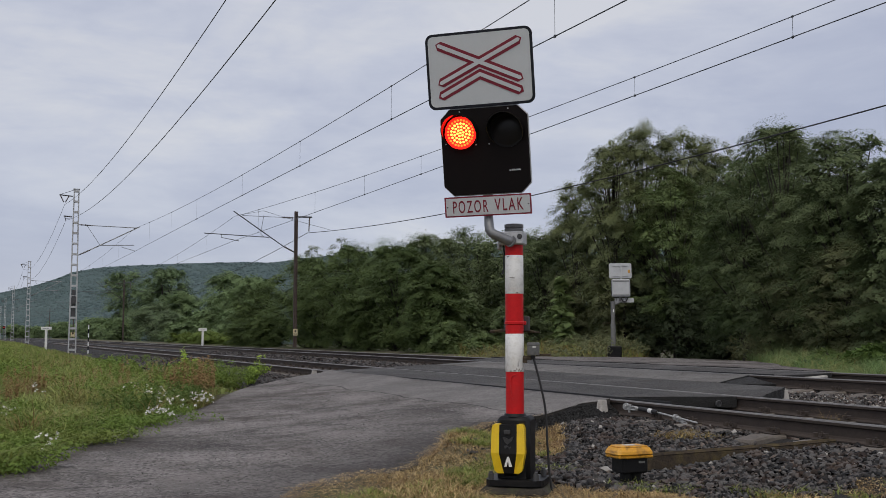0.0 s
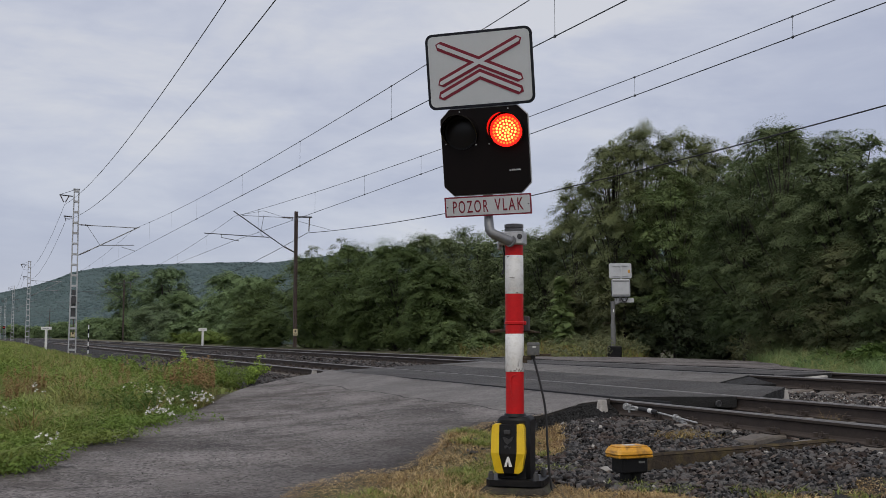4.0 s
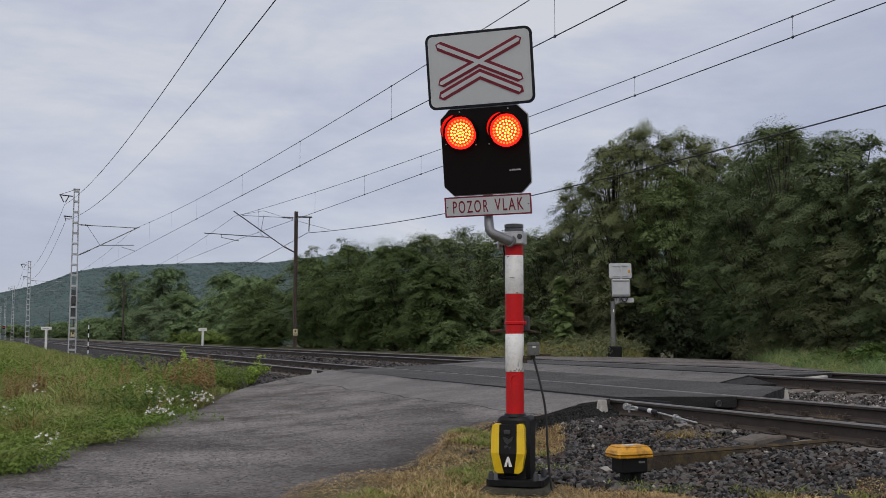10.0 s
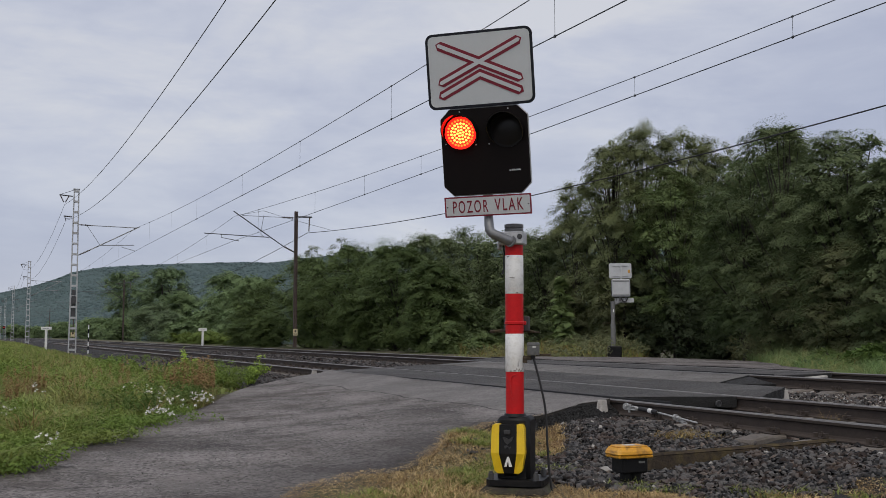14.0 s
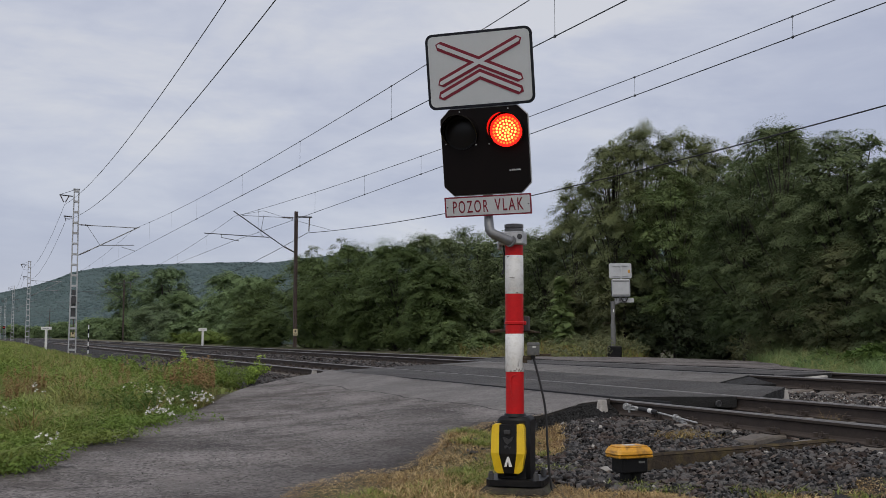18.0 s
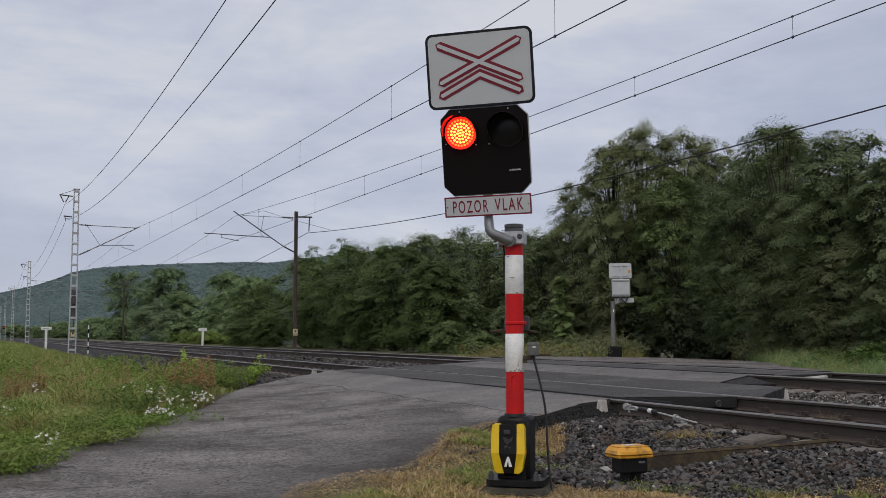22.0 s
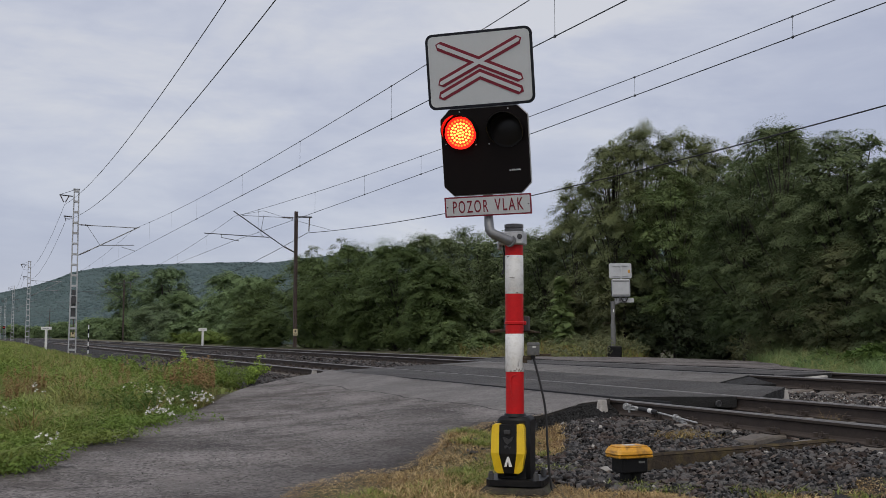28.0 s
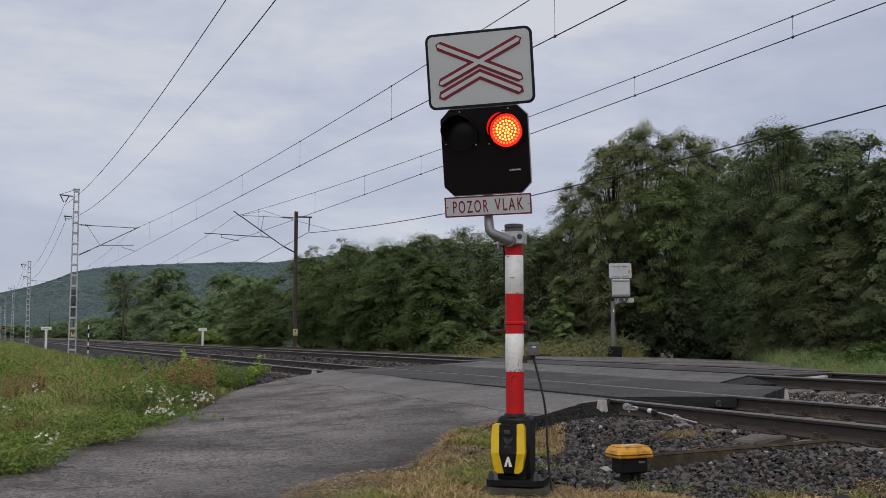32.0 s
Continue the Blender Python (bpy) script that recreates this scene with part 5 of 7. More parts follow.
# ---- the signal across the line, seen from behind ----
def far_signal():
    s = thing("crossing_signal", pose(17.88, 27.65, 0.08, 0, 0, 180 + FACE + 12), "grey-backed crossing signal on a dark post across the tracks", "crossing signal", "crossing signals")
    part("post", Geo().tube([(0, 0, 0.0), (0, 0, 1.75)], 0.0655, 16), GREY_BOX, s, smooth=True)
    part("base_cover", Geo().box((-0.03, 0.0, 0.2), (0.42, 0.32, 0.42), 0.03), PLASTIC_BLACK, s)
    part("yellow_strip", Geo().box((-0.14, -0.14, 0.2), (0.06, 0.05, 0.34), 0.01), YELLOW_PAINT, s)
    part("foundation", Geo().box((0, 0, -0.12), (0.5, 0.5, 0.22), 0.02), CONCRETE, s)
    up = pose(-0.27, -0.2, 2.2, 6, 0, 0)
    b = part("signal_board", Geo().prism(octo, -0.012, 0.0), BOARD_BLACK, s, at=up)
    part("lamp_case", Geo().box((0, 0.06, 0.0), (0.57, 0.11, 0.56), 0.03), SIGN_BACK, b, "pale grey housing back")
    part("case_rib", Geo().box((0, 0.12, 0.22), (0.5, 0.012, 0.03), 0.004).box((0, 0.12, -0.22), (0.5, 0.012, 0.03), 0.004), GREY_BOX, b)
    sg = part("crossbuck_sign", Geo().prism(rounded(0.697, 0.479, 0.045), -0.006, 0.004), SIGN_BACK, s, "bare grey sign back with struts", at=up @ Matrix.Translation((0, 0, 0.56)))
    for z in (0.16, -0.16):
        part("sign_strut", Geo().box((0, 0.016, z), (0.50, 0.02, 0.028), 0.004), SIGN_BACK, sg)
    part("sign_upright", Geo().box((-0.02, 0.03, -0.02), (0.06, 0.025, 0.50), 0.006), SIGN_BACK, sg)
    part("sticker", Geo().box((-0.27, 0.006, -0.02), (0.07, 0.003, 0.1), 0.0005), YELLOW_LID, sg)
    tp = part("text_plate", Geo().prism(rounded(0.594, 0.137, 0.004, 2), -0.006, 0.002), SIGN_BACK, s, at=up @ Matrix.Translation((-0.1, 0, -0.37)))
    part("cable_loop", Geo().tube([(-0.1, 0.05, 0.06), (-0.05, 0.09, -0.04), (0.05, 0.09, -0.05), (0.1, 0.05, 0.06)], 0.016, 8), RUBBER, tp)
    part("elbow_arm", Geo().tube([(0, 0, 1.68), (-0.08, -0.05, 1.71), (-0.2, -0.12, 1.76), (-0.25, -0.16, 1.86), (-0.25, -0.17, 1.96)], 0.036, 12), GALV, s, smooth=True)
    for k in range(4):
        part("mount_bolt", Geo().box((-0.42 + 0.1 * k, -0.12 + 0.02 * (k % 2), 1.87 - 0.03 * (k % 2)), (0.04, 0.06, 0.09), 0.01), GALV, s)
    part("cap", Geo().tube([(0, 0, 1.73), (0, 0, 1.79)], 0.075, 16), GREY_BOX, s)
    part("inspection_label", Geo().box((-0.01, 0.066, 1.5), (0.035, 0.006, 0.09), 0.001), WHITE_MARK, s)
    part("clamp_bar", Geo().box((0.14, 0.0, 1.12), (0.40, 0.04, 0.02), 0.005), RUSTY_BEAM, s)
    part("lower_post_sleeve", Geo().tube([(0, 0, 0.40), (0, 0, 1.1)], 0.078, 16), GREY_BOX, s, smooth=True)


far_signal()

# ---- trackside things ----
cab = thing("cable_post", pose(4.288, 6.447, -0.412, 0, 0, -1), "black plastic cable post with a dirty yellow lid", "cable post")
part("lid", Geo().box((0, 0, 0.348), (0.300, 0.215, 0.068), 0.024, taper=0.95).box((0, 0, 0.386), (0.23, 0.15, 0.016), 0.007).box((0, 0, 0.318), (0.285, 0.20, 0.02), 0.006), YELLOW_LID, cab, "scuffed yellow lid", smooth=False)
part("lid_plate", Geo().box((0.0, 0.0, 0.395), (0.08, 0.05, 0.004), 0.001), SIGN_WHITE, cab)
part("body", Geo().box((0.005, 0, 0.262), (0.215, 0.155, 0.125), 0.012), PLASTIC_BLACK, cab, "black box body")
for lx in (-0.038, 0.042):
    part("leg", Geo().box((lx, -0.01, 0.09), (0.07, 0.075, 0.26), 0.014), PLASTIC_BLACK, cab)
part("maker_plate", Geo().box((0.055, -0.079, 0.278), (0.05, 0.003, 0.014), 0.001), GREY_BOX, cab)

beam = thing("cable_trough_beam", pose(0, 0, 0), "weathered brown beam edging the cable route", "beam")
run = [(4.86, 7.218, 0.009), (5.2, 7.205, 0.020), (5.9, 7.18, 0.038), (6.4, 7.15, 0.052), (6.84, 7.12, 0.070)]
body = Geo()
for (xa, ya, za), (xb, yb, zb) in zip(run, run[1:]):
    body.add([(xa, ya - 0.045, za - 0.36), (xa, ya + 0.045, za - 0.36), (xa, ya + 0.045, za - 0.222), (xa, ya - 0.045, za - 0.222), (xb, yb - 0.045, zb - 0.36), (xb, yb + 0.045, zb - 0.36), (xb, yb + 0.045, zb - 0.222), (xb, yb - 0.045, zb - 0.222)], [(0, 1, 2, 3), (0, 4, 5, 1), (1, 5, 6, 2), (2, 6, 7, 3), (3, 7, 4, 0), (7, 6, 5, 4)])
part("beam_body", body, RUSTY_BEAM, beam)
part("beam_cap", Geo().tube([(x, y - 0.03, z - 0.213) for x, y, z in run], 0.015, 5), RUSTY_BEAM, beam)
part("beam_cap", Geo().tube([(x, y + 0.03, z - 0.213) for x, y, z in run], 0.015, 5), RUSTY_BEAM, beam)

rod = thing("rail_bond_rod", pose(0.03, -0.05, 0.012), "steel tie rod with black sleeve clamped below the rail", "rod")
part("end_disc", Geo().tube([(6.845, 10.42, -0.055), (6.825, 10.41, -0.055)], 0.041, 16).tube([(6.825, 10.41, -0.055), (6.80, 10.40, -0.055)], 0.017, 6), ZINC, rod)
part("fork", Geo().box((6.80, 10.25, -0.044), (0.036, 0.17, 0.012), 0.004).box((6.80, 10.25, -0.080), (0.036, 0.17, 0.012), 0.004).tube([(6.80, 10.30, -0.02), (6.80, 10.30, -0.115)], 0.014, 8).tube([(6.80, 10.30, -0.026), (6.80, 10.30, -0.036)], 0.026, 6), ZINC, rod)
part("eye", Geo().tube([(6.81, 10.32, -0.062), (6.815, 10.10, -0.064)], 0.015, 10).tube([(6.815, 10.19, -0.063), (6.815, 10.16, -0.064)], 0.027, 6), ZINC, rod)
part("sleeve", Geo().tube([(6.82, 10.12, -0.062), (6.82, 9.78, -0.082)], 0.025, 12), RUBBER, rod, "black insulating sleeve", smooth=True)
part("sleeve_label", Geo().tube([(6.82, 9.94, -0.0730), (6.82, 9.87, -0.0770)], 0.0262, 12), WHITE_MARK, rod)
part("shaft", Geo().tube([(6.82, 9.78, -0.082), (6.8, 9.05, -0.142)], 0.0095, 8), ZINC, rod)
part("shaft_nut", Geo().tube([(6.81, 9.45, -0.111), (6.81, 9.42, -0.113)], 0.036, 6).tube([(6.81, 9.40, -0.115), (6.81, 9.36, -0.118)], 0.024, 6), ZINC, rod)
part("clamp", Geo().tube([(6.83, 9.37, -0.150), (6.80, 9.2, -0.175)], 0.021, 8).box((6.81, 9.40, -0.130), (0.03, 0.05, 0.06), 0.008), ZINC, rod)

for x, y, h, rz_ in ((6.74, 10.70, 0.25, 12), (9.70, 10.95, 0.20, 6), (6.75, 22.5, 0.26, 10)):
    blk = thing("end_block", pose(x, y, float(lerp(x, ROAD_Z)) - 0.22, 0, 4, rz_), "pale concrete end block of the crossing deck", "concrete block", "deck end blocks")
    part("block", Geo().box((0, 0, h / 2), (0.15, 0.12, h), 0.012, taper=0.6), CONCRETE_PALE, blk)
plank = thing("pale_board", pose(11.9, 12.72, 0.13, 2, -3, 24), "pale weathered board lying between the far rails", "board")
part("board_body", Geo().box((0, 0, 0), (0.55, 0.2, 0.035), 0.008), CONCRETE_PALE, plank)

for x, y, z, h, cw in ((4.0, 75.8, -0.15, 1.62, 0.68), (14.3, 74.8, 0.0, 1.4, 0.58)):
    tp = thing("white_t_post", pose(x, y, z, 0, 0, -15), "white post with a short crossbar beside the line", "marker post", "white T posts")
    part("upright", Geo().box((0, 0, h / 2 + 0.12), (0.15, 0.12, h - 0.24), 0.012), WHITE_MARK, tp)
    part("leg", Geo().box((0, 0, -0.08), (0.09, 0.09, 0.66), 0.012), WHITE_MARK, tp)
    part("mark_bar", Geo().box((0, -0.083, h - 0.09), (cw * 0.6, 0.006, 0.022), 0.001), DARK_STEEL, tp)
    part("crossbar", Geo().box((0, -0.03, h - 0.09), (cw, 0.10, 0.2), 0.015), WHITE_MARK, tp)
st = thing("striped_stake", pose(5.6, 63.2, -0.2, 0, 0, 0), "thin black and white striped stake beside the track", "marker stake")
for k in range(7):
    part("stripe", Geo().tube([(0, 0, k * 0.24), (0, 0, (k + 1) * 0.24)], 0.036, 10), WHITE_MARK if k % 2 == 0 else SIGN_BLACK, st)
fs_ = thing("distant_signal", pose(4.2, 236, -0.35), "distant post with a small red light", "railway signal")
part("post", Geo().tube([(0, 0, 0), (0, 0, 3.0)], 0.07, 8), GREY_BOX, fs_)
part("head", Geo().box((0, 0, 3.2), (0.5, 0.2, 0.6), 0.05), BOARD_BLACK, fs_)
part("red_lamp", Geo().prism(disc(0.11, 16, 0, 3.2), -0.13, -0.1), FAR_RED, fs_, "red lamp")


# ---- trees ----
def unit(a):
    return a / np.maximum(np.linalg.norm(a, axis=-1, keepdims=True), 1e-9)


LEAF_FACES = [(0, 1, 2)]


def leaves(r, centres, radii, per, length, droop=0.25, slim=0.5, hollow=0.3, layer=0.6, corners=3):
    """Small leaves filling clumps, turned to the light by layer; returns pieces x corners x 3."""
    k = len(centres)
    c = np.repeat(centres, per, 0)
    rad = np.repeat(radii, per, 0)
    n = k * per
    d = unit(r.normal(size=(n, 3)))
    d[:, 2] = np.where(d[:, 2] < -0.4, -d[:, 2], d[:, 2])
    p = c + d * rad * (r.uniform(0, 1, (n, 1)) ** hollow)
    face = unit(d * 0.55 + np.array([0, 0, layer]) + r.normal(size=(n, 3)) * 0.42)
    flow = d * np.array([1, 1, 0.2]) + r.normal(size=(n, 3)) * 0.45 + np.array([0, 0, -droop])
    axis = unit(flow - face * (flow * face).sum(1, keepdims=True))
    side = np.cross(axis, face)
    ln = length * r.uniform(0.6, 1.35, (n, 1))
    w = ln * slim * 0.5
    if corners == 3:
        return np.stack([p + side * w * 1.25, p - side * w * 1.25 + axis * ln * 0.12, p + axis * ln], 1)
    lift = np.cross(side, axis) * ln * 0.10
    return np.stack([p, p + axis * ln * 0.5 + side * w + lift, p + axis * ln, p + axis * ln * 0.5 - side * w + lift], 1)


def sprays(r, centres, sizes, per, length, droop=0.3, slim=0.45, flat=0.4):
    """Leaves on flat drooping sprays that reach outward from the stem, one above another; pieces x 3 x 3."""
    k = len(centres)
    out = unit(centres[:, :2] + r.normal(0, 0.25, (k, 2)) * sizes[:, None] * 2)
    tilt = droop * r.uniform(0.4, 1.6, k)
    u = np.stack([out[:, 0] * np.cos(tilt), out[:, 1] * np.cos(tilt), -np.sin(tilt)], -1)
    v = np.stack([-out[:, 1], out[:, 0], r.normal(0, 0.2, k)], -1)
    w = np.cross(u, v)
    u, v, w, s, c = [np.repeat(q, per, 0) for q in (u, v, w, sizes[:, None], centres)]
    n = k * per
    a, rho = r.uniform(0, 2 * math.pi, (n, 1)), r.uniform(0, 1, (n, 1)) ** 0.68
    ray = u * np.cos(a) * 1.45 + v * np.sin(a) * 0.75
    p = c + (ray * rho + w * (r.uniform(-0.5, 0.5, (n, 1)) * flat - 0.22 * rho * rho)) * s
    face = unit(w + ray * 0.30 * rho + r.normal(size=(n, 3)) * 0.13)
    flow = ray + u * 0.5 + r.normal(size=(n, 3)) * 0.4 - np.array([0, 0, 0.3])
    axis = unit(flow - face * (flow * face).sum(1, keepdims=True))
    side = np.cross(axis, face)
    ln = length * r.uniform(0.6, 1.35, (n, 1))
    wd = ln * slim * 0.62
    return np.stack([p + side * wd, p - side * wd + axis * ln * 0.12, p + axis * ln], 1)


PROFILES = {"round": ((0.0, 0.4), (0.2, 0.85), (0.5, 1.0), (0.8, 0.88), (1.0, 0.45)), "spread": ((0.0, 0.6), (0.3, 1.0), (0.7, 0.92), (1.0, 0.35)), "bush": ((0.0, 0.4), (0.3, 0.86), (0.55, 1.0), (0.8, 0.8), (1.0, 0.25)),
            "cone": ((0.0, 0.9), (0.4, 0.75), (0.8, 0.4), (1.0, 0.08))}


def tree(name, label, group, x, y, top, rad, leaf, length, clumps, per, seed, profile="round", low=0.18, droop=0.25, slim=0.5, trunk=0.09, clump=0.24, flat=0.45, dense=True):
    """A tapered trunk with limbs and twigs, and a crown of leaf clumps at their ends."""
    r = np.random.RandomState(seed)
    zb = float(ground_z(x, y)) - 0.05
    h = top - zb
    ob = thing(name, pose(x, y, zb), label, "tree" if "tree" in name else "shrub", group)
    count = max(9, clumps // 7)
    stack_ = np.linspace(0.05, 0.95, 9)
    t = np.concatenate([[1.0], low + (1 - low) * r.uniform(0.0, 0.95, count - 1)])
    lobe = rad * r.uniform(0.25, 0.46, count) * (0.8 if profile != "cone" else 0.5)
    lim = np.maximum(lerp((t - low) / (1 - low), PROFILES[profile]) * rad * r.uniform(0.8, 1.12, count) - lobe * 0.6, 0.05 * rad)
    a = r.uniform(0, 2 * math.pi) + np.arange(count) * 2.39996 + r.normal(0, 0.3, count)
    q = np.sqrt(r.uniform(0.25, 1.0, count))
    mid = np.stack([np.cos(a) * lim * q, np.sin(a) * lim * q, np.minimum(t * h, h - lobe * 0.85)], -1)
    pick = r.choice(count, clumps, p=lobe ** 2 / (lobe ** 2).sum())
    d = unit(r.normal(size=(clumps, 3)))
    d[:, 2] = np.where(d[:, 2] < -0.7, -d[:, 2], d[:, 2])
    size = rad * clump * 0.72 * r.uniform(0.5, 1.5, clumps)
    cen = mid[pick] + d * (lobe[pick] * r.uniform(0.55, 1.0, clumps))[:, None] * np.array([1, 1, 1.0])
    fill = r.uniform(0, 1, clumps) < 0.48
    tf = low + (1 - low) * r.beta(1.25, 1.0, clumps)
    af, lf = r.uniform(0, 2 * math.pi, clumps), lerp((tf - low) / (1 - low), PROFILES[profile]) * rad * np.sqrt(r.uniform(0.2, 1.0, clumps))
    cen = np.where(fill[:, None], np.stack([np.cos(af) * lf, np.sin(af) * lf, tf * h - size * 0.5], -1), cen)
    cen[:, 2] = np.maximum(cen[:, 2], 0.25 * size)
    lv = sprays(r, cen, size * 1.15, int(per * 1.1), length * 0.82, droop, slim, flat)
    heart = leaves(r, mid, np.repeat(lobe[:, None] * 0.58, 3, 1), 100, max(length, 0.115 if y > 43 else 0.082) * 1.75, 0.1, 0.7, 0.4, 0.8)
    inner = leaves(r, np.stack([0 * stack_, 0 * stack_, h * (low + (0.91 - low) * stack_)], -1), np.stack([lerp(stack_, PROFILES[profile]) * rad * 0.58] * 2 + [np.full(9, h * 0.07)], -1), 150, max(length, 0.115 if y > 43 else 0.082) * 1.55, 0.1, 0.75, 0.5, 0.8)
    lv = np.concatenate([lv, heart, inner] if dense and rad > 0.6 else [lv])
    soup("crown", lv, LEAF_FACES, leaf, ob)
    lean = r.uniform(-0.05, 0.05, 2) * h
    stem = [Vector((lean[0] * k * k + 0.03 * rad * math.sin(5 * k), lean[1] * k * k, h * 0.86 * k)) for k in np.linspace(0, 1, 8)]
    part("trunk", Geo().tube(stem, [trunk * h * 0.15 * (1.15 - k) + 0.012 for k in np.linspace(0, 1, 8)], 8), BARK, ob, smooth=True)
    twigs = Geo()
    for e in mid:
        e = Vector(e)
        s = stem[int(np.clip(7 * (e.z / (h * 0.86)) * 0.66, 0, 6))]
        m = s.lerp(e, 0.5) + Vector((0, 0, -0.06 * (e - s).length))
        part("limb", Geo().tube([s, m, e], [trunk * h * 0.06, trunk * h * 0.045, 0.012], 5), BARK, ob)
    for i in np.nonzero(~fill)[0][:60]:
        e, s = Vector(cen[i]), Vector(mid[pick[i]])
        twigs.tube([s, s.lerp(e, 0.6) + Vector((0, 0, 0.04)), e], [0.016, 0.011, 0.005], 3)
    part("twig_growth", twigs, BARK, ob)["kind"] = "stuff"
    return ob


def grove(rows, name, label, group, leaf, length, clumps, per, seed, **more):
    for i, (x, y, top, rad) in enumerate(rows):
        tree(name, label, group, x, y, top, rad, leaf, length, clumps, per, seed + i, **more)


grove(((24.5, 37.7, 9.1, 1.9), (25.6, 37.0, 9.7, 2.0), (26.9, 36.1, 9.45, 2.0), (27.9, 35.4, 9.1, 1.8)), "willow_tree", "tall grey-green willow with feathery crown", "trees behind the crossing", LEAF_WILLOW, 0.079, 370, 180, 100, profile="round", low=0.10, droop=0.55, slim=0.44, clump=0.21, flat=0.5)
grove(((25.6, 35.0, 7.7, 2.1),), "robinia_tree", "bright green robinia in front of the willows", "trees behind the crossing", LEAF_FRESH, 0.072, 340, 200, 105, profile="round", low=0.2, droop=0.3, slim=0.44, clump=0.24, flat=0.35)
grove(((25.2, 42.2, 8.0, 1.45),), "willow_tree", "slender open willow with thin light crown", "trees behind the crossing", LEAF_WILLOW, 0.085, 230, 220, 108, dense=True, profile="round", low=0.2, droop=0.4, slim=0.32, clump=0.28, flat=0.8, trunk=0.05)
grove(((23, 25.9, 7.6, 2.1), (21.5, 21.7, 6.5, 1.8), (19.5, 18.1, 5.0, 1.3)), "robinia_tree", "dark green robinia with layered ragged crown", "trees behind the crossing", LEAF_DARK, 0.070, 310, 205, 120, profile="round", low=0.06, droop=0.3, slim=0.44, clump=0.24, flat=0.4)
grove(((23.8, 28.6, 7.0, 2.0), (24.4, 29.4, 5.6, 1.6)), "robinia_tree", "brighter green robinia leaning over the lane", "trees behind the crossing", LEAF_ROBINIA, 0.072, 280, 190, 126, profile="round", low=0.15, droop=0.3, slim=0.44, clump=0.24, flat=0.4)
grove(((18.0, 40.2, 1.5, 0.95), (18.6, 38.4, 1.0, 0.8)), "elder_shrub", "light green shrub at the foot of the bushes", "bushes along the far track", LEAF_FRESH, 0.08, 90, 130, 216, slim=0.42, profile="bush", low=0.02, clump=0.3)
grove(((17.4, 16.9, 0.60, 0.7), (16.4, 17.5, 0.36, 0.5), (17.9, 18.8, 0.50, 0.6)), "nettle_clump", "dark green leafy weeds in the tall grass", "weeds at the wood's edge", LEAF_HERB, 0.075, 46, 60, 246, profile="bush", low=0.02, clump=0.34, slim=0.5)
grove(((22, 38.0, 3.2, 0.75), (20.2, 34.5, 1.3, 0.5)), "young_tree", "young pointed green tree beside the lane", "saplings behind the crossing", LEAF_YOUNG, 0.12, 70, 120, 128, profile="cone", low=0.04, clump=0.3)
grove(((21.4, 22.1, 5.2, 1.5), (20.0, 18.4, 4.0, 1.35)), "elder_shrub", "bright green shrub below the trees", "undergrowth behind the crossing", LEAF_ROBINIA, 0.075, 170, 180, 129, slim=0.42, profile="bush", low=0.04, clump=0.27)
grove(((23.0, 25.5, 5.5, 1.4), (26.5, 40.5, 5.2, 1.6), (27.6, 39.8, 1.6, 1.3), (29.0, 43.0, 2.2, 1.6), (31.0, 46.0, 2.4, 1.8)), "elder_shrub", "dense dark green shrub below the trees", "undergrowth behind the crossing", LEAF_DARK, 0.088, 130, 120, 130, slim=0.45, profile="bush", low=0.04, clump=0.27)
# shrubs added to fill the dark gap, with the shade in their leaf colour
grove(((25.5, 34.2, 2.9, 1.6), (26.6, 33.2, 2.6, 1.5), (25.0, 36.2, 3.0, 1.3)), "elder_shrub", "shrub closing the end of the lane, leaves darkened as if in shade", "undergrowth behind the crossing", LEAF_SHADE, 0.105, 120, 96, 137, slim=0.45, profile="bush", low=0.02, clump=0.27)
grove(((24.2, 36.6, 3.9, 1.3), (22.4, 24.3, 3.5, 1.3), (20.7, 20.9, 3.3, 1.3), (19.6, 18.1, 2.6, 1.1), (23.6, 39.6, 2.6, 1.1)), "hedge_shrub", "olive green shrub with yellowing leaves", "undergrowth behind the crossing", LEAF_OLIVE, 0.075, 160, 160, 140, slim=0.42, profile="bush", low=0.03, clump=0.28)
grove(((31, 49.4, 8.8, 3.0), (31, 55.7, 7.2, 3.0), (32, 43.6, 8.9, 3.3), (30, 35.0, 8.0, 3.0), (28.9, 31.9, 8.6, 2.3)), "background_tree", "full green tree standing behind the first row", "trees in the wood", LEAF_DARK, 0.155, 200, 96, 156, profile="spread", low=0.05, clump=0.26)
grove(((28, 28.5, 6.7, 2.6), (27, 22.5, 5.4, 2.6), (25, 17.5, 4.2, 2.4), (37, 48, 7.5, 3.4), (35, 40.5, 6.5, 3.0), (33, 51, 5.0, 3.0), (41, 53, 8.0, 3.8), (30, 66, 5.6, 3.2), (30, 76, 5.6, 3.4), (30, 61, 6.2, 2.8), (25, 71, 5.0, 3.0), (24.5, 80, 4.6, 3.0), (24, 62, 4.6, 2.6), (24, 53, 3.8, 2.2)), "background_tree", "dark wood behind the first row of trees", "trees in the wood", LEAF_DARK, 0.26, 80, 36, 160, profile="spread", low=0.05, clump=0.3)
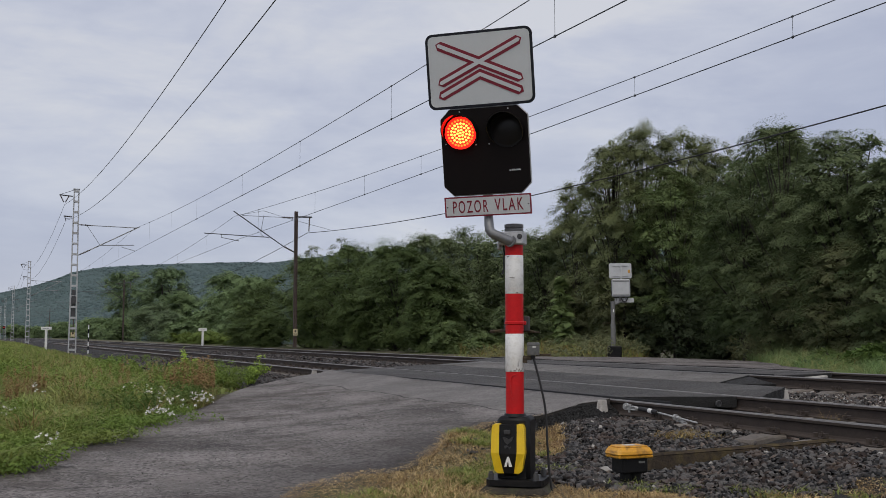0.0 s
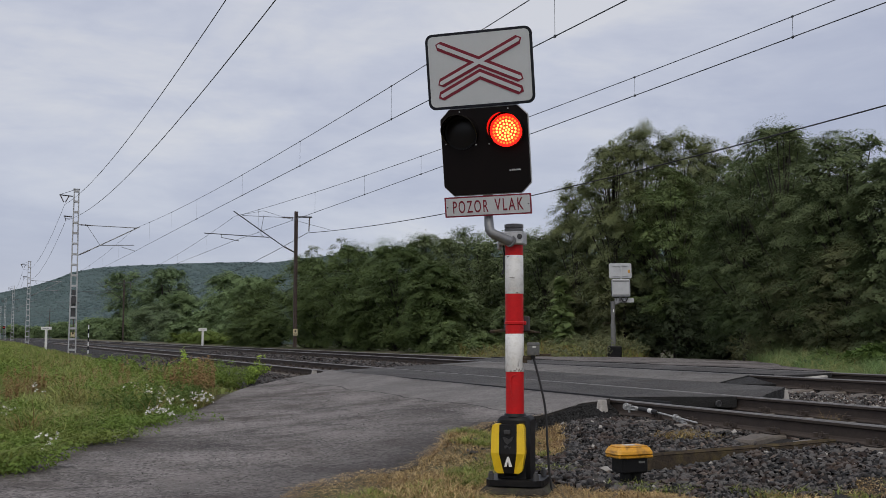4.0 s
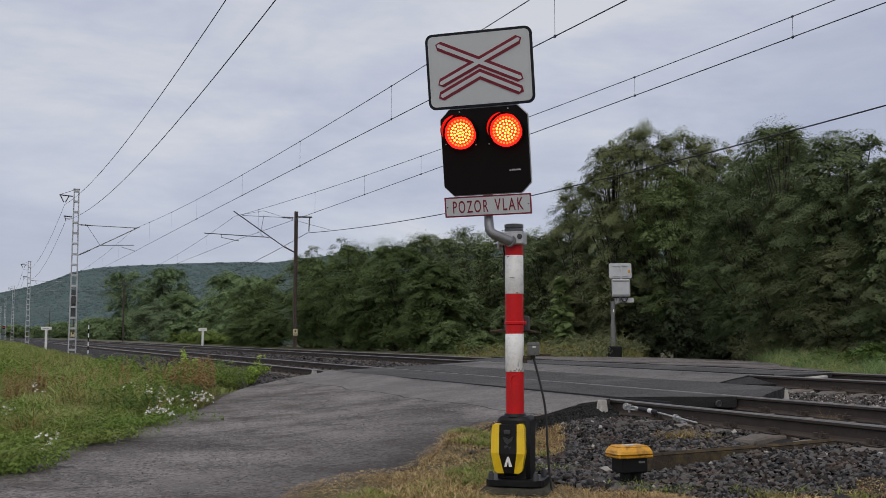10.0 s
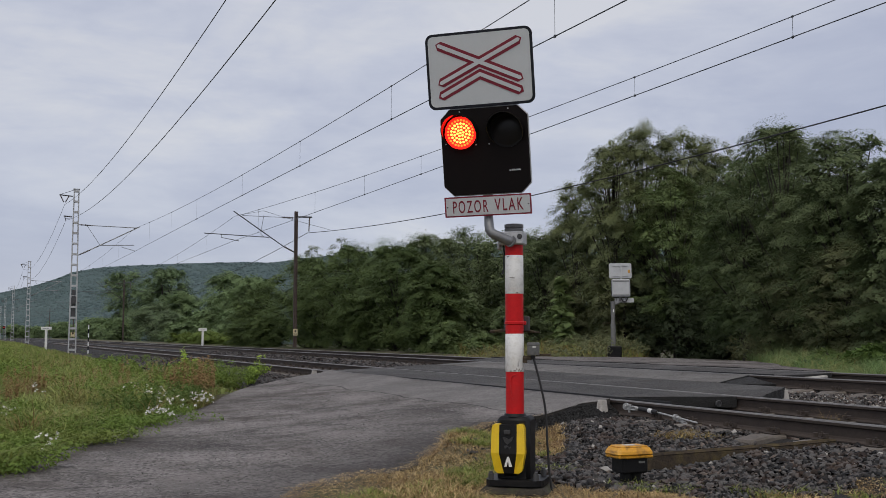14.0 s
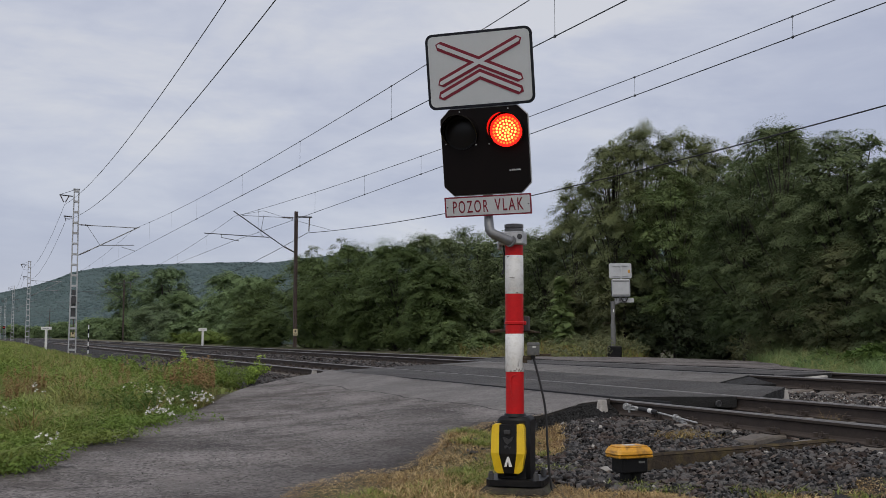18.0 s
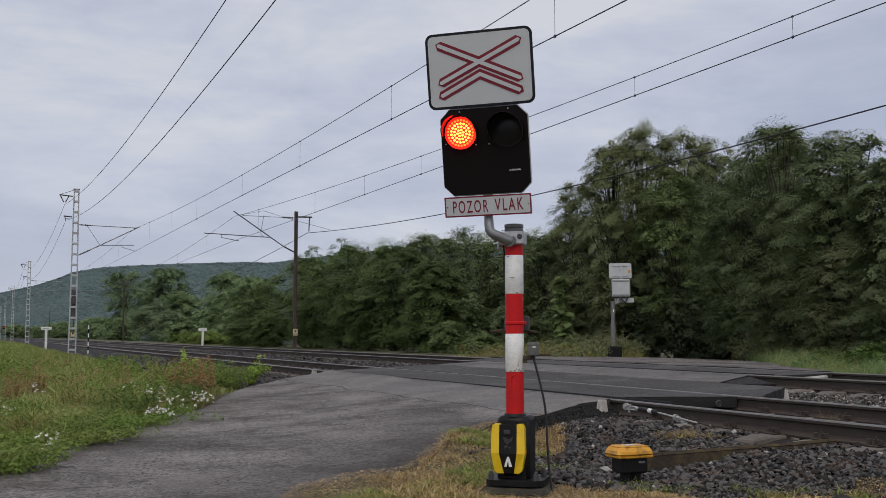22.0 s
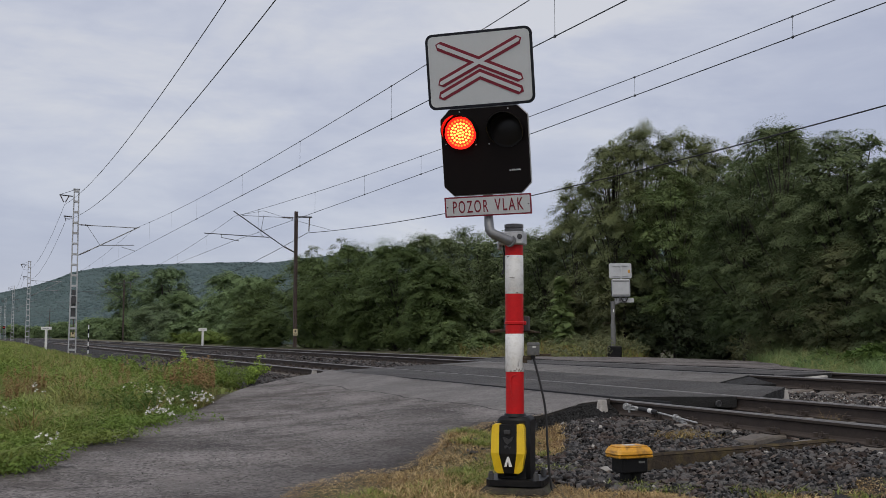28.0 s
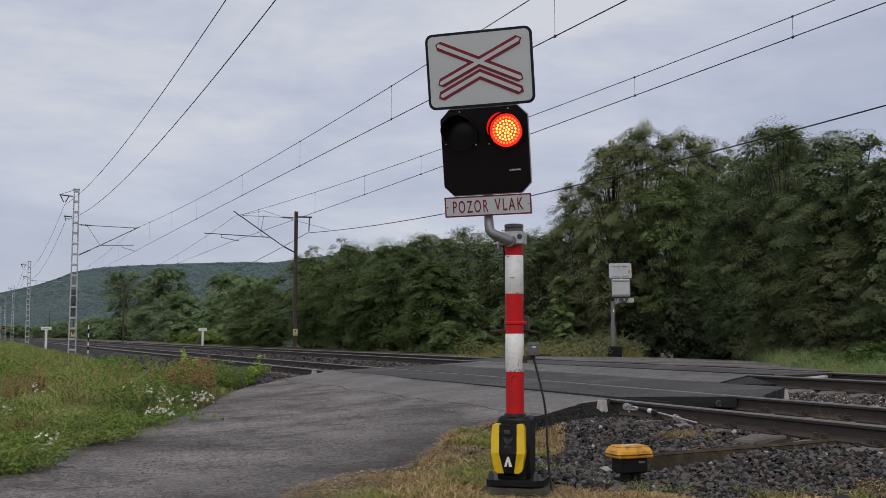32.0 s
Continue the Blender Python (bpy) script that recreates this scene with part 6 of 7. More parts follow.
grove(((18.6, 74.0, 4.7, 2.6), (18.6, 63.9, 6.0, 2.7), (18.6, 55.1, 6.0, 2.6), (18.6, 48.2, 5.55, 2.3), (18.4, 43.3, 4.2, 1.7), (17.6, 75.3, 3.1, 1.9), (18.4, 59.9, 4.6, 2.5), (18.3, 51.3, 4.1, 2.1), (17.4, 68, 2.6, 1.7)), "robinia_tree", "bushy green robinia along the far track", "bushes along the far track", LEAF_BUSH, 0.084, 280, 180, 180, slim=0.44, profile="bush", low=0.03, droop=0.30, clump=0.27, flat=0.28)
grove(((27, 63.8, 7.7, 2.5), (27, 57.6, 7.6, 2.5), (27, 52.1, 6.8, 2.2), (25, 44.6, 5.5, 1.7), (26, 47.5, 5.2, 1.8), (26.5, 60.5, 6.9, 2.3), (26.4, 54.6, 6.5, 2.2)), "robinia_tree", "dark green tree rising above the bushes", "bushes along the far track", LEAF_DARK, 0.105, 190, 120, 200, slim=0.46, profile="round", low=0.06, clump=0.28, flat=0.35)
grove(((19.5, 65.4, 6.7, 0.7), (19.5, 59.9, 6.75, 0.75)), "willow_tree", "thin airy treetop rising above the bushes", "bushes along the far track", LEAF_WILLOW, 0.10, 70, 60, 206, dense=False, profile="round", low=0.55, droop=0.2, clump=0.3, flat=0.8, trunk=0.04)
grove(((22.5, 48.0, 2.7, 1.5), (22.5, 43.7, 2.3, 1.4), (20, 47.2, 1.8, 1.2), (23.5, 40.0, 2.4, 1.3), (20.6, 39.5, 1.1, 0.9), (21.2, 36.0, 1.0, 0.9), (19.5, 42, 0.9, 0.9)), "elder_shrub", "low green shrub at the wood's edge", "bushes along the far track", LEAF_ROBINIA, 0.10, 70, 90, 210, profile="bush", low=0.02, clump=0.28)
grove(((28, 228.7, 14.8, 6.4), (28, 180.2, 12.8, 5.2)), "distant_tree", "large dark domed tree beyond the bend of shrubs", "distant trees by the line", LEAF_DOME, 0.30, 220, 100, 220, profile="round", low=0.06, droop=0.4, clump=0.22)
grove(((26, 147.6, 6.9, 3.2), (27, 126.6, 8.5, 3.6), (24, 101.0, 6.7, 2.8), (25, 112, 5.8, 3.2)), "distant_tree", "dark green tree beyond the bend of shrubs", "distant trees by the line", LEAF_FAR, 0.23, 180, 130, 224, profile="round", low=0.06, droop=0.4, clump=0.24)
grove(((22, 148.9, 5.7, 4.1), (22.5, 139, 4.2, 3.0)), "grey_shrub", "rounded grey-green shrub beside the far track", "distant trees by the line", LEAF_GREY, 0.17, 170, 180, 230, profile="bush", low=0.02, slim=0.35)
grove(((21, 103.7, 3.7, 2.7), (24, 252.0, 5.7, 6.0), (24, 362.1, 6.3, 6.6), (21.5, 120, 3.2, 3.0), (23, 200, 4.6, 5.0), (20, 92, 3.0, 2.2)), "distant_shrub", "dark shrubbery along the distant track", "distant trees by the line", LEAF_FAR, 0.27, 100, 84, 240, profile="bush", low=0.02)
grove(tuple((380 * math.sin(radians(a)), 380 * math.cos(radians(a)), 3.6 + 2.2 * abs(math.sin(a * 2.3)) + 0.3 * a, 6.5) for a in (0.4, 1.6, 2.7, 3.9, 5.0, 6.2, 7.3)), "distant_shrub", "hazy dark shrubs at the foot of the hill", "distant trees by the line", LEAF_FAR, 0.6, 60, 44, 262, profile="bush", low=0.02)
grove(((18.5, 105.0, 1.3, 2.0), (17.8, 81.4, 1.4, 1.7), (17.9, 90, 1.3, 1.8), (18.2, 97, 1.2, 1.6)), "bright_shrub", "low bright green shrub at the track side", "low shrubs by the far track", LEAF_BRIGHT, 0.14, 60, 90, 250, profile="bush", low=0.02)

# ---- forested hill on the horizon ----
RIDGE = ((-40, 0.034), (-12, 0.034), (-0.77, 0.0372), (0.78, 0.0411), (2.36, 0.0476), (3.43, 0.0545), (4.24, 0.0609), (5.62, 0.0655), (7.03, 0.0676), (9.91, 0.0706), (12.86, 0.0725), (14.36, 0.0723), (16.79, 0.0781), (19.24, 0.0833), (24.19, 0.0906), (40, 0.095), (80, 0.07))
r = np.random.RandomState(77)
n = 12000
ang = r.uniform(-2, 33, n)
deep = r.uniform(0, 1, n)
dist = 552 + 248 * deep
zz = 0.75 + dist * lerp(ang, RIDGE) * np.minimum((dist - 545) / 255, 1.0) ** 0.8 - 1.5 + 0.15 * wobble(ang, deep * 10, 1.3, 4)
ICO = np.array([(0, 0, 1), (0.894, 0, 0.447), (0.276, 0.851, 0.447), (-0.724, 0.526, 0.447), (-0.724, -0.526, 0.447), (0.276, -0.851, 0.447), (0.724, 0.526, -0.447), (-0.276, 0.851, -0.447), (-0.894, 0, -0.447), (-0.276, -0.851, -0.447), (0.724, -0.526, -0.447), (0, 0, -1)])
ICO_F = [(0, 1, 2), (0, 2, 3), (0, 3, 4), (0, 4, 5), (0, 5, 1), (1, 6, 2), (2, 7, 3), (3, 8, 4), (4, 9, 5), (5, 10, 1), (6, 7, 2), (7, 8, 3), (8, 9, 4), (9, 10, 5), (10, 6, 1)]
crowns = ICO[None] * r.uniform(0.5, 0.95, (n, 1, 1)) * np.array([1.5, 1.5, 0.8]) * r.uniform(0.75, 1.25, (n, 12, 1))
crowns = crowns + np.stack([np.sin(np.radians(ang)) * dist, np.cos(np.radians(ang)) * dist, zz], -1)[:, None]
woods = soup("hill_forest", crowns, ICO_F, HILL_HAZED)
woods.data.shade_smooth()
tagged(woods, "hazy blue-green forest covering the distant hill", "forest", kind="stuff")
hv = []
A, Dp = np.linspace(-16, 44, 90), np.linspace(0, 1.25, 14)
for a_ in A:
    for d_ in Dp:
        q = 545 + 255 * d_
        hv.append((math.sin(radians(a_)) * q, math.cos(radians(a_)) * q, 0.75 + q * float(lerp(a_, RIDGE)) * (min(d_, 1.0) ** 0.8) - 1.5 - 3 * (d_ == 0)))
hill = Geo().add(hv, [(i * 14 + j, i * 14 + j + 1, (i + 1) * 14 + j + 1, (i + 1) * 14 + j) for i in range(89) for j in range(13)]).make("hill", HILL_HAZED)
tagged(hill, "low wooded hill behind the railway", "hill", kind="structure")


# ---- grass, weeds and flowers ----
def blades(r, x, y, z, height, width, bend=0.5):
    n = len(x)
    h = height * r.uniform(0.45, 1.3, n)
    a = r.uniform(0, 2 * math.pi, n)
    out = np.stack([np.cos(a), np.sin(a)], -1) * (h * bend * r.uniform(0.1, 1.4, n))[:, None]
    b = a + math.pi / 2 + r.uniform(-0.7, 0.7, n)
    s = np.stack([np.cos(b), np.sin(b)], -1) * (width * r.uniform(0.6, 1.4, n))[:, None]
    base = np.stack([x, y], -1)
    rows = []
    for t, wd in ((0.0, 1.0), (0.5, 0.8), (1.0, 0.0)):
        c = base + out * t * t
        zt = z + h * (t - 0.22 * bend * t * t)
        rows += [np.concatenate([c - s * wd, zt[:, None]], 1), np.concatenate([c + s * wd, zt[:, None]], 1)] if wd else [np.concatenate([c, zt[:, None]], 1)]
    return np.stack(rows, 1)


BLADE = [(0, 1, 3), (0, 3, 2), (2, 3, 4)]


def left_of_road(x, y):
    return y > lerp(x, ROAD_FAR_EDGE) + 0.05 + lerp(x, ((0.4, 0.0), (1.0, 0.4), (2.2, 0.4), (3.0, 0.1))) + 0.25 * (wobble(x, y, 2.4, 6) - 0.2)


def right_of_road(x, y):
    return y < lerp(x, ROAD_NEAR_EDGE) + 0.06 + 0.12 * wobble(x, y, 4.4, 7)


def meadow(name, label, regions, ok, material, seed):
    r = np.random.RandomState(seed)
    sets = []
    for x0, x1, y0, y1, per, height, width, bend in regions:
        n = int((x1 - x0) * (y1 - y0) * per)
        x, y = r.uniform(x0, x1, n), r.uniform(y0, y1, n)
        tuft = wobble(x, y, 3.0, seed + 3)
        keep = ok(x, y) & (r.uniform(-1.6, 0.8, n) < tuft + 0.35)
        x, y, tuft = x[keep], y[keep], tuft[keep]
        sets.append(blades(r, x, y, np.maximum(ground_z(x, y), np.where((x > 4.2) & (x < 14.5), bed_z(x, y), -9)) - 0.02, height * np.maximum(0.75 + 0.45 * tuft, 0.25) * np.where((x < 5.3) & (y > 12), np.interp(x, (2.0, 3.4, 4.6), (1.0, 0.66, 0.3)), 1.0), width, bend))
    return tagged(soup(name, np.concatenate(sets), BLADE, material), label, "grass", kind="stuff")


def clear_field(x, y):
    return left_of_road(x, y) & (x < 4.75 + 0.25 * wobble(x, y, 1.6, 12))


def tawny(x, y):
    """Drier, browner stretches of the meadow."""
    return clear_field(x, y) & (wobble(x, y, 0.9, 71) + 0.6 * wobble(x, y, 2.6, 72) > 0.1 + 0.02 * (y - 15)) & (x > 0.03 * y)


meadow("meadow_grass", "tall mixed green verge grass with arching blades", ((-0.4, 5.2, 9, 16, 900, 0.38, 0.0062, 1.7), (-0.2, 5.2, 16, 26, 520, 0.42, 0.0078, 1.6), (0, 5.2, 26, 45, 240, 0.42, 0.0095, 1.2), (0.3, 5.2, 45, 80, 120, 0.4, 0.013, 0.6), (0.8, 4.6, 80, 150, 40, 0.5, 0.02, 0.5)), clear_field, GRASS, 301)
meadow("tawny_grass", "browning seed grass mixed into the green verge", ((0.0, 5.0, 10.5, 18, 620, 0.42, 0.0042, 1.5), (0, 5.0, 18, 30, 330, 0.46, 0.0055, 1.3), (0.2, 5.0, 30, 60, 90, 0.48, 0.009, 1.0)), tawny, GRASS_TAWNY, 307)
meadow("straw_stalks", "pale straw stalks standing above the verge grass", ((0, 5.0, 12, 18, 22, 0.5, 0.0022, 0.7), (0, 5.0, 18, 32, 18, 0.52, 0.0032, 0.6), (0.2, 5.0, 32, 60, 8, 0.55, 0.006, 0.4)), clear_field, STRAW, 306)


def herbs(name, label, patches, material, seed, length=0.07, slim=0.38):
    """Leafy upright herbs: leaves spread all the way up thin stems."""
    r = np.random.RandomState(seed)
    cens = []
    for cx, cy, sx, sy, cnt, hh in patches:
        x, y = r.normal(cx, sx, cnt), r.normal(cy, sy, cnt)
        ok = left_of_road(x, y - 0.12)
        x, y = x[ok], y[ok]
        h = hh * r.uniform(0.55, 1.2, len(x))
        lean = r.normal(0, 0.18, (len(x), 2))
        for t in np.linspace(0.12, 1.0, 9):
            cens.append(np.stack([x + lean[:, 0] * h * t * t, y + lean[:, 1] * h * t * t, ground_z(x, y) + h * t], -1))
    c = np.concatenate(cens)
    lv = leaves(r, c, np.full((len(c), 3), 0.012), 4, length, 0.35, slim, 0.5, 0.7, 4)
    return tagged(soup(name, lv, [(0, 1, 2, 3)], material), label, "weeds", kind="stuff")


herbs("flowering_herbs", "dark green leafy herbs under the white flowers", ((2.25, 14.6, 0.22, 0.5, 70, 0.27), (2.75, 15.7, 0.25, 0.6, 90, 0.30), (3.1, 16.6, 0.2, 0.5, 60, 0.26), (2.3, 16.8, 0.35, 0.7, 70, 0.34), (1.9, 14.6, 0.25, 0.5, 50, 0.28)), LEAF_HERB, 451, 0.052)
herbs("roadside_herbs", "lush green weeds crowding the road edge", ((0.45, 11.2, 0.22, 0.4, 100, 0.20), (0.95, 12.5, 0.22, 0.4, 70, 0.20), (1.45, 13.9, 0.2, 0.4, 44, 0.16), (0.1, 10.4, 0.2, 0.3, 100, 0.18), (0.5, 13.4, 0.25, 0.6, 20, 0.26)), LEAF_LUSH, 452, 0.06, 0.24)
herbs("tall_weeds", "tall green weeds near the ballast edge", ((3.9, 21.8, 0.22, 0.6, 34, 0.42), (4.5, 21.6, 0.22, 0.4, 24, 0.3), (3.5, 20.4, 0.25, 0.5, 30, 0.40), (3.3, 31, 0.3, 2.0, 50, 0.35), (0.6, 33, 0.4, 2.5, 70, 0.7), (0.5, 26, 0.3, 1.5, 40, 0.5)), LEAF_LUSH, 453, 0.10, 0.4)
meadow("tall_grass", "tall green grass at the wood's edge", ((13.9, 17.5, 8, 30, 700, 0.51, 0.0032, 1.4), (17.5, 21.0, 10, 34, 420, 0.60, 0.0042, 1.2), (21.0, 26.0, 14, 32, 190, 0.56, 0.008, 0.9)),
       lambda x, y: (y < lerp(x, ((12.6, 12.6), (14.3, 15.4), (24.6, 29.9), (34, 42)))), GRASS_TALL, 302)
meadow("seed_grass", "pale seed heads over the green grass at the wood's edge", ((13.9, 17.5, 8, 30, 50, 0.55, 0.0032, 1.2), (17.5, 21.0, 10, 34, 50, 0.62, 0.004, 1.1)),
       lambda x, y: (y < lerp(x, ((12.6, 12.6), (14.3, 15.4), (24.6, 29.9), (34, 42)))), GRASS_TAWNY, 309)
meadow("trackside_grass", "rough trackside grass below the bushes", ((14.2, 20.5, 25, 31.5, 170, 0.42, 0.007, 0.8), (18, 24.5, 30, 40, 130, 0.55, 0.009, 0.8)),
       lambda x, y: (y > lerp(x, ((12.6, 25.6), (14, 26.6), (17.7, 28.0), (20, 30.4), (25.4, 36.4)))), GRASS, 303)
meadow("trackside_straw", "tan seed grass among the trackside weeds", ((14.2, 20.5, 25, 31.5, 200, 0.50, 0.006, 0.7), (18, 24.5, 30, 40, 90, 0.6, 0.008, 0.7)),
       lambda x, y: (y > lerp(x, ((12.6, 25.6), (14, 26.6), (17.7, 28.0), (20, 30.4), (25.4, 36.4)))), GRASS_TAWNY, 308)
meadow("ballast_moss", "low mossy green tufts growing between the ballast stones", ((5.95, 6.5, 8.15, 8.65, 3000, 0.125, 0.0035, 1.2), (7.85, 7.97, 8.12, 8.34, 1600, 0.22, 0.0018, 0.5)),
       lambda x, y: wobble(x, y, 7.0, 12) > -0.6, GRASS_TAWNY, 305)
meadow("dry_verge_grass", "short trampled straw and grass round the signal foot", ((1.4, 6.0, 3.6, 10.2, 3600, 0.09, 0.0032, 1.3), (-1.2, 5.0, -3.5, 3.6, 420, 0.09, 0.004, 1.3)),
       lambda x, y: right_of_road(x, y) & verge(x, y) & ((x - 3.3) ** 2 + (y - 6.31) ** 2 > 0.06), GRASS_DRY, 304)
meadow("ballast_weeds", "sparse dry grass tufts growing in the ballast", ((5.95, 6.55, 8.2, 8.75, 900, 0.11, 0.003, 1.5), (4.6, 5.6, 8.6, 10.0, 900, 0.1, 0.003, 1.2), (4.6, 6.0, 4.2, 5.9, 500, 0.09, 0.003, 1.2), (5.0, 5.6, 20, 21.5, 400, 0.12, 0.004, 1.0)),
       lambda x, y: wobble(x, y, 3.0, 15) > 0.1, GRASS_DRY, 305)

# flat-lying straw between the tufts
r = np.random.RandomState(388)
n = 56000
sx, sy = r.uniform(1.4, 6.0, n), r.uniform(4.0, 10.4, n)
keep = right_of_road(sx, sy - 0.12) & verge(sx, sy) & ((sx - 3.3) ** 2 + (sy - 6.31) ** 2 > 0.06)
sx, sy = sx[keep], sy[keep]
tagged(soup("straw_thatch", blades(r, sx, sy, np.maximum(np.maximum(ground_z(sx, sy), np.where(sx > 4.2, bed_z(sx, sy), -9)) + 0.012, np.where(sy > lerp(sx, ROAD_NEAR_EDGE) - 0.06, road_top(sx, sy) + 0.004, -9)), 0.024, 0.0030, 4.8), BLADE, GRASS_DRY), "matted straw lying between the verge tufts", "straw", kind="stuff")
r = np.random.RandomState(390)
tx, ty = r.uniform(1.9, 5.0, 700), r.uniform(4.2, 10.0, 700)
ok_ = right_of_road(tx, ty) & verge(tx, ty) & ((tx - 3.3) ** 2 + (ty - 6.31) ** 2 > 0.08) & (wobble(tx, ty, 2.4, 44) > 0.15)
tx, ty = tx[ok_], ty[ok_]
for cx, cy, sx_, cnt in ((4.95, 9.2, 0.22, 6), (3.95, 7.1, 0.12, 3), (4.25, 6.1, 0.2, 5), (4.75, 5.8, 0.25, 5), (5.3, 5.3, 0.3, 5)):
    tx, ty = np.append(tx, r.normal(cx, sx_, cnt)), np.append(ty, r.normal(cy, sx_ * 0.6, cnt))
tx, ty = np.repeat(tx, 60), np.repeat(ty, 60)
tx, ty = tx + r.normal(0, 0.045, len(tx)), ty + r.normal(0, 0.045, len(ty))
tagged(soup("green_tufts", blades(r, tx, ty, np.maximum(ground_z(tx, ty), np.where(tx > 4.2, bed_z(tx, ty), -9)) - 0.01, 0.085, 0.0034, 1.4), BLADE, GRASS_FRESH), "fresh green grass tufts among the straw", "grass", kind="stuff")
clumps_ = []
for cx, cy, sp, cnt, hh in ((17.6, 26.6, 0.9, 60, 0.5), (18.8, 28.4, 0.8, 50, 0.6), (16.2, 27.4, 1.0, 60, 0.4), (19.6, 31.0, 0.8, 40, 0.6), (15.5, 29.5, 1.0, 50, 0.4), (22.0, 25.8, 0.9, 60, 0.7), (23.4, 27.6, 0.7, 50, 0.6), (21.5, 33.5, 1.0, 60, 0.6), (22.5, 35.5, 0.9, 50, 0.6)):
    c = np.stack([r.normal(cx, sp, cnt), r.normal(cy, sp, cnt)], -1)
    c = c[under_road(c[:, 0], c[:, 1]) == 0]
    cen = np.stack([c[:, 0], c[:, 1], ground_z(c[:, 0], c[:, 1]) + hh * r.uniform(0.2, 1.2, len(c))], -1)
    clumps_.append(leaves(r, cen, np.full((len(cen), 3), 0.16), 26, 0.09, 0.1, 0.4))
tagged(soup("verge_weeds", np.concatenate(clumps_), LEAF_FACES, LEAF_OLIVE), "olive and straw coloured weeds beyond the far track", "weeds", kind="stuff")
r = np.random.RandomState(401)
petals = []
FLOWERS = ((2.29, 17.81, -0.04, 6), (2.31, 16.97, -0.04, 5), (2.31, 15.71, -0.05, 4), (2.61, 16.67, -0.05, 7), (2.36, 14.72, -0.08, 5), (1.94, 13.51, -0.16, 6), (2.06, 13.24, -0.16, 6), (2.91, 15.4, -0.08, 6), (2.93, 14.92, -0.08, 6), (2.5, 14.42, -0.12, 5), (0.79, 17.63, -0.04, 4), (0.32, 13.7, -0.1, 3), (0.56, 10.72, -0.22, 4))
for cx, cy, cz, heads in FLOWERS:
    for k in range(int(heads * 1.5)):
        m_ = r.randint(2, 5)
        c = np.array([r.normal(cx, 0.07), r.normal(cy, 0.12), r.normal(cz, 0.035)]) + r.normal(0, 0.012, (m_, 3))
        petals.append(leaves(r, c, np.full((m_, 3), 0.008), 5, 0.019, -0.4, 0.9))
tagged(soup("white_flowers", np.concatenate(petals), LEAF_FACES, PETAL), "clusters of small white wildflowers in the verge grass", "flowers", kind="stuff")
stalks = []
for cx, cy, sp, cnt in ((0.90, 19.5, 0.10, 34), (0.48, 17.2, 0.10, 24), (3.25, 17.05, 0.2, 60), (3.55, 17.7, 0.15, 50), (3.0, 17.6, 0.2, 30), (2.4, 19.5, 0.5, 20), (1.5, 18.0, 0.4, 14)):
    c = np.stack([r.normal(cx, sp, cnt), r.normal(cy, sp, cnt)], -1)
    c = c[left_of_road(c[:, 0], c[:, 1])]
    cen = np.concatenate([np.stack([c[:, 0], c[:, 1], ground_z(c[:, 0], c[:, 1]) + hh * r.uniform(0.6, 1.35, len(c))], -1) for hh in (0.16, 0.24, 0.32, 0.40, 0.48)])
    stalks.append(leaves(r, cen, np.full((len(cen), 3), (0.03)) * np.array([0.6, 0.6, 3.0]), 20, 0.02, 0.0, 0.6))
tagged(soup("dock_seed_heads", np.concatenate(stalks), LEAF_FACES, SEED_RED), "rusty red dock seed heads in the grass", "weeds", kind="stuff")
weeds = []
for cx, cy, sp, cnt, hh in ((2.5, 15.6, 0.7, 45, 0.12), (3.6, 18.3, 0.6, 40, 0.18), (0.85, 11.75, 0.28, 70, 0.07), (1.45, 13.0, 0.25, 60, 0.08), (2.25, 14.6, 0.2, 40, 0.06), (4.7, 21.2, 0.4, 30, 0.3), (0.42, 10.75, 0.2, 60, 0.06), (2.9, 22, 0.6, 40, 0.4), (1.6, 19, 0.7, 40, 0.4), (1.0, 24, 0.6, 40, 0.45), (2.0, 16.8, 0.4, 30, 0.32), (0.35, 13.5, 0.2, 20, 0.3), (3.4, 21, 0.7, 40, 0.35), (4.3, 22.2, 0.35, 60, 0.4), (3.6, 21.2, 0.4, 50, 0.4), (3.0, 17.6, 0.4, 45, 0.3), (4.6, 20.6, 0.3, 60, 0.3), (2.0, 13.5, 0.22, 40, 0.05), (1.15, 11.9, 0.25, 50, 0.05), (0.3, 9.9, 0.2, 60, 0.08), (2.2, 27, 1.2, 30, 0.4), (1.4, 34, 1.4, 30, 0.45), (3.8, 31, 0.7, 40, 0.4)):
    c = np.stack([r.normal(cx, sp, cnt), r.normal(cy, sp, cnt)], -1)
    c = c[left_of_road(c[:, 0], c[:, 1]) | (hh < 0.1)]
    cen = np.stack([c[:, 0], c[:, 1], np.maximum(ground_z(c[:, 0], c[:, 1]), lerp(c[:, 0], ROAD_Z) - 0.03) + hh * r.uniform(0.4, 1.2, len(c))], -1)
    weeds.append(leaves(r, cen, np.full((len(cen), 3), 0.09), 34, 0.036, 0.2, 0.5))
tagged(soup("broadleaf_weeds", np.concatenate(weeds), LEAF_FACES, LEAF_WEED), "low broad-leaved weeds along the road edge", "weeds", kind="stuff")


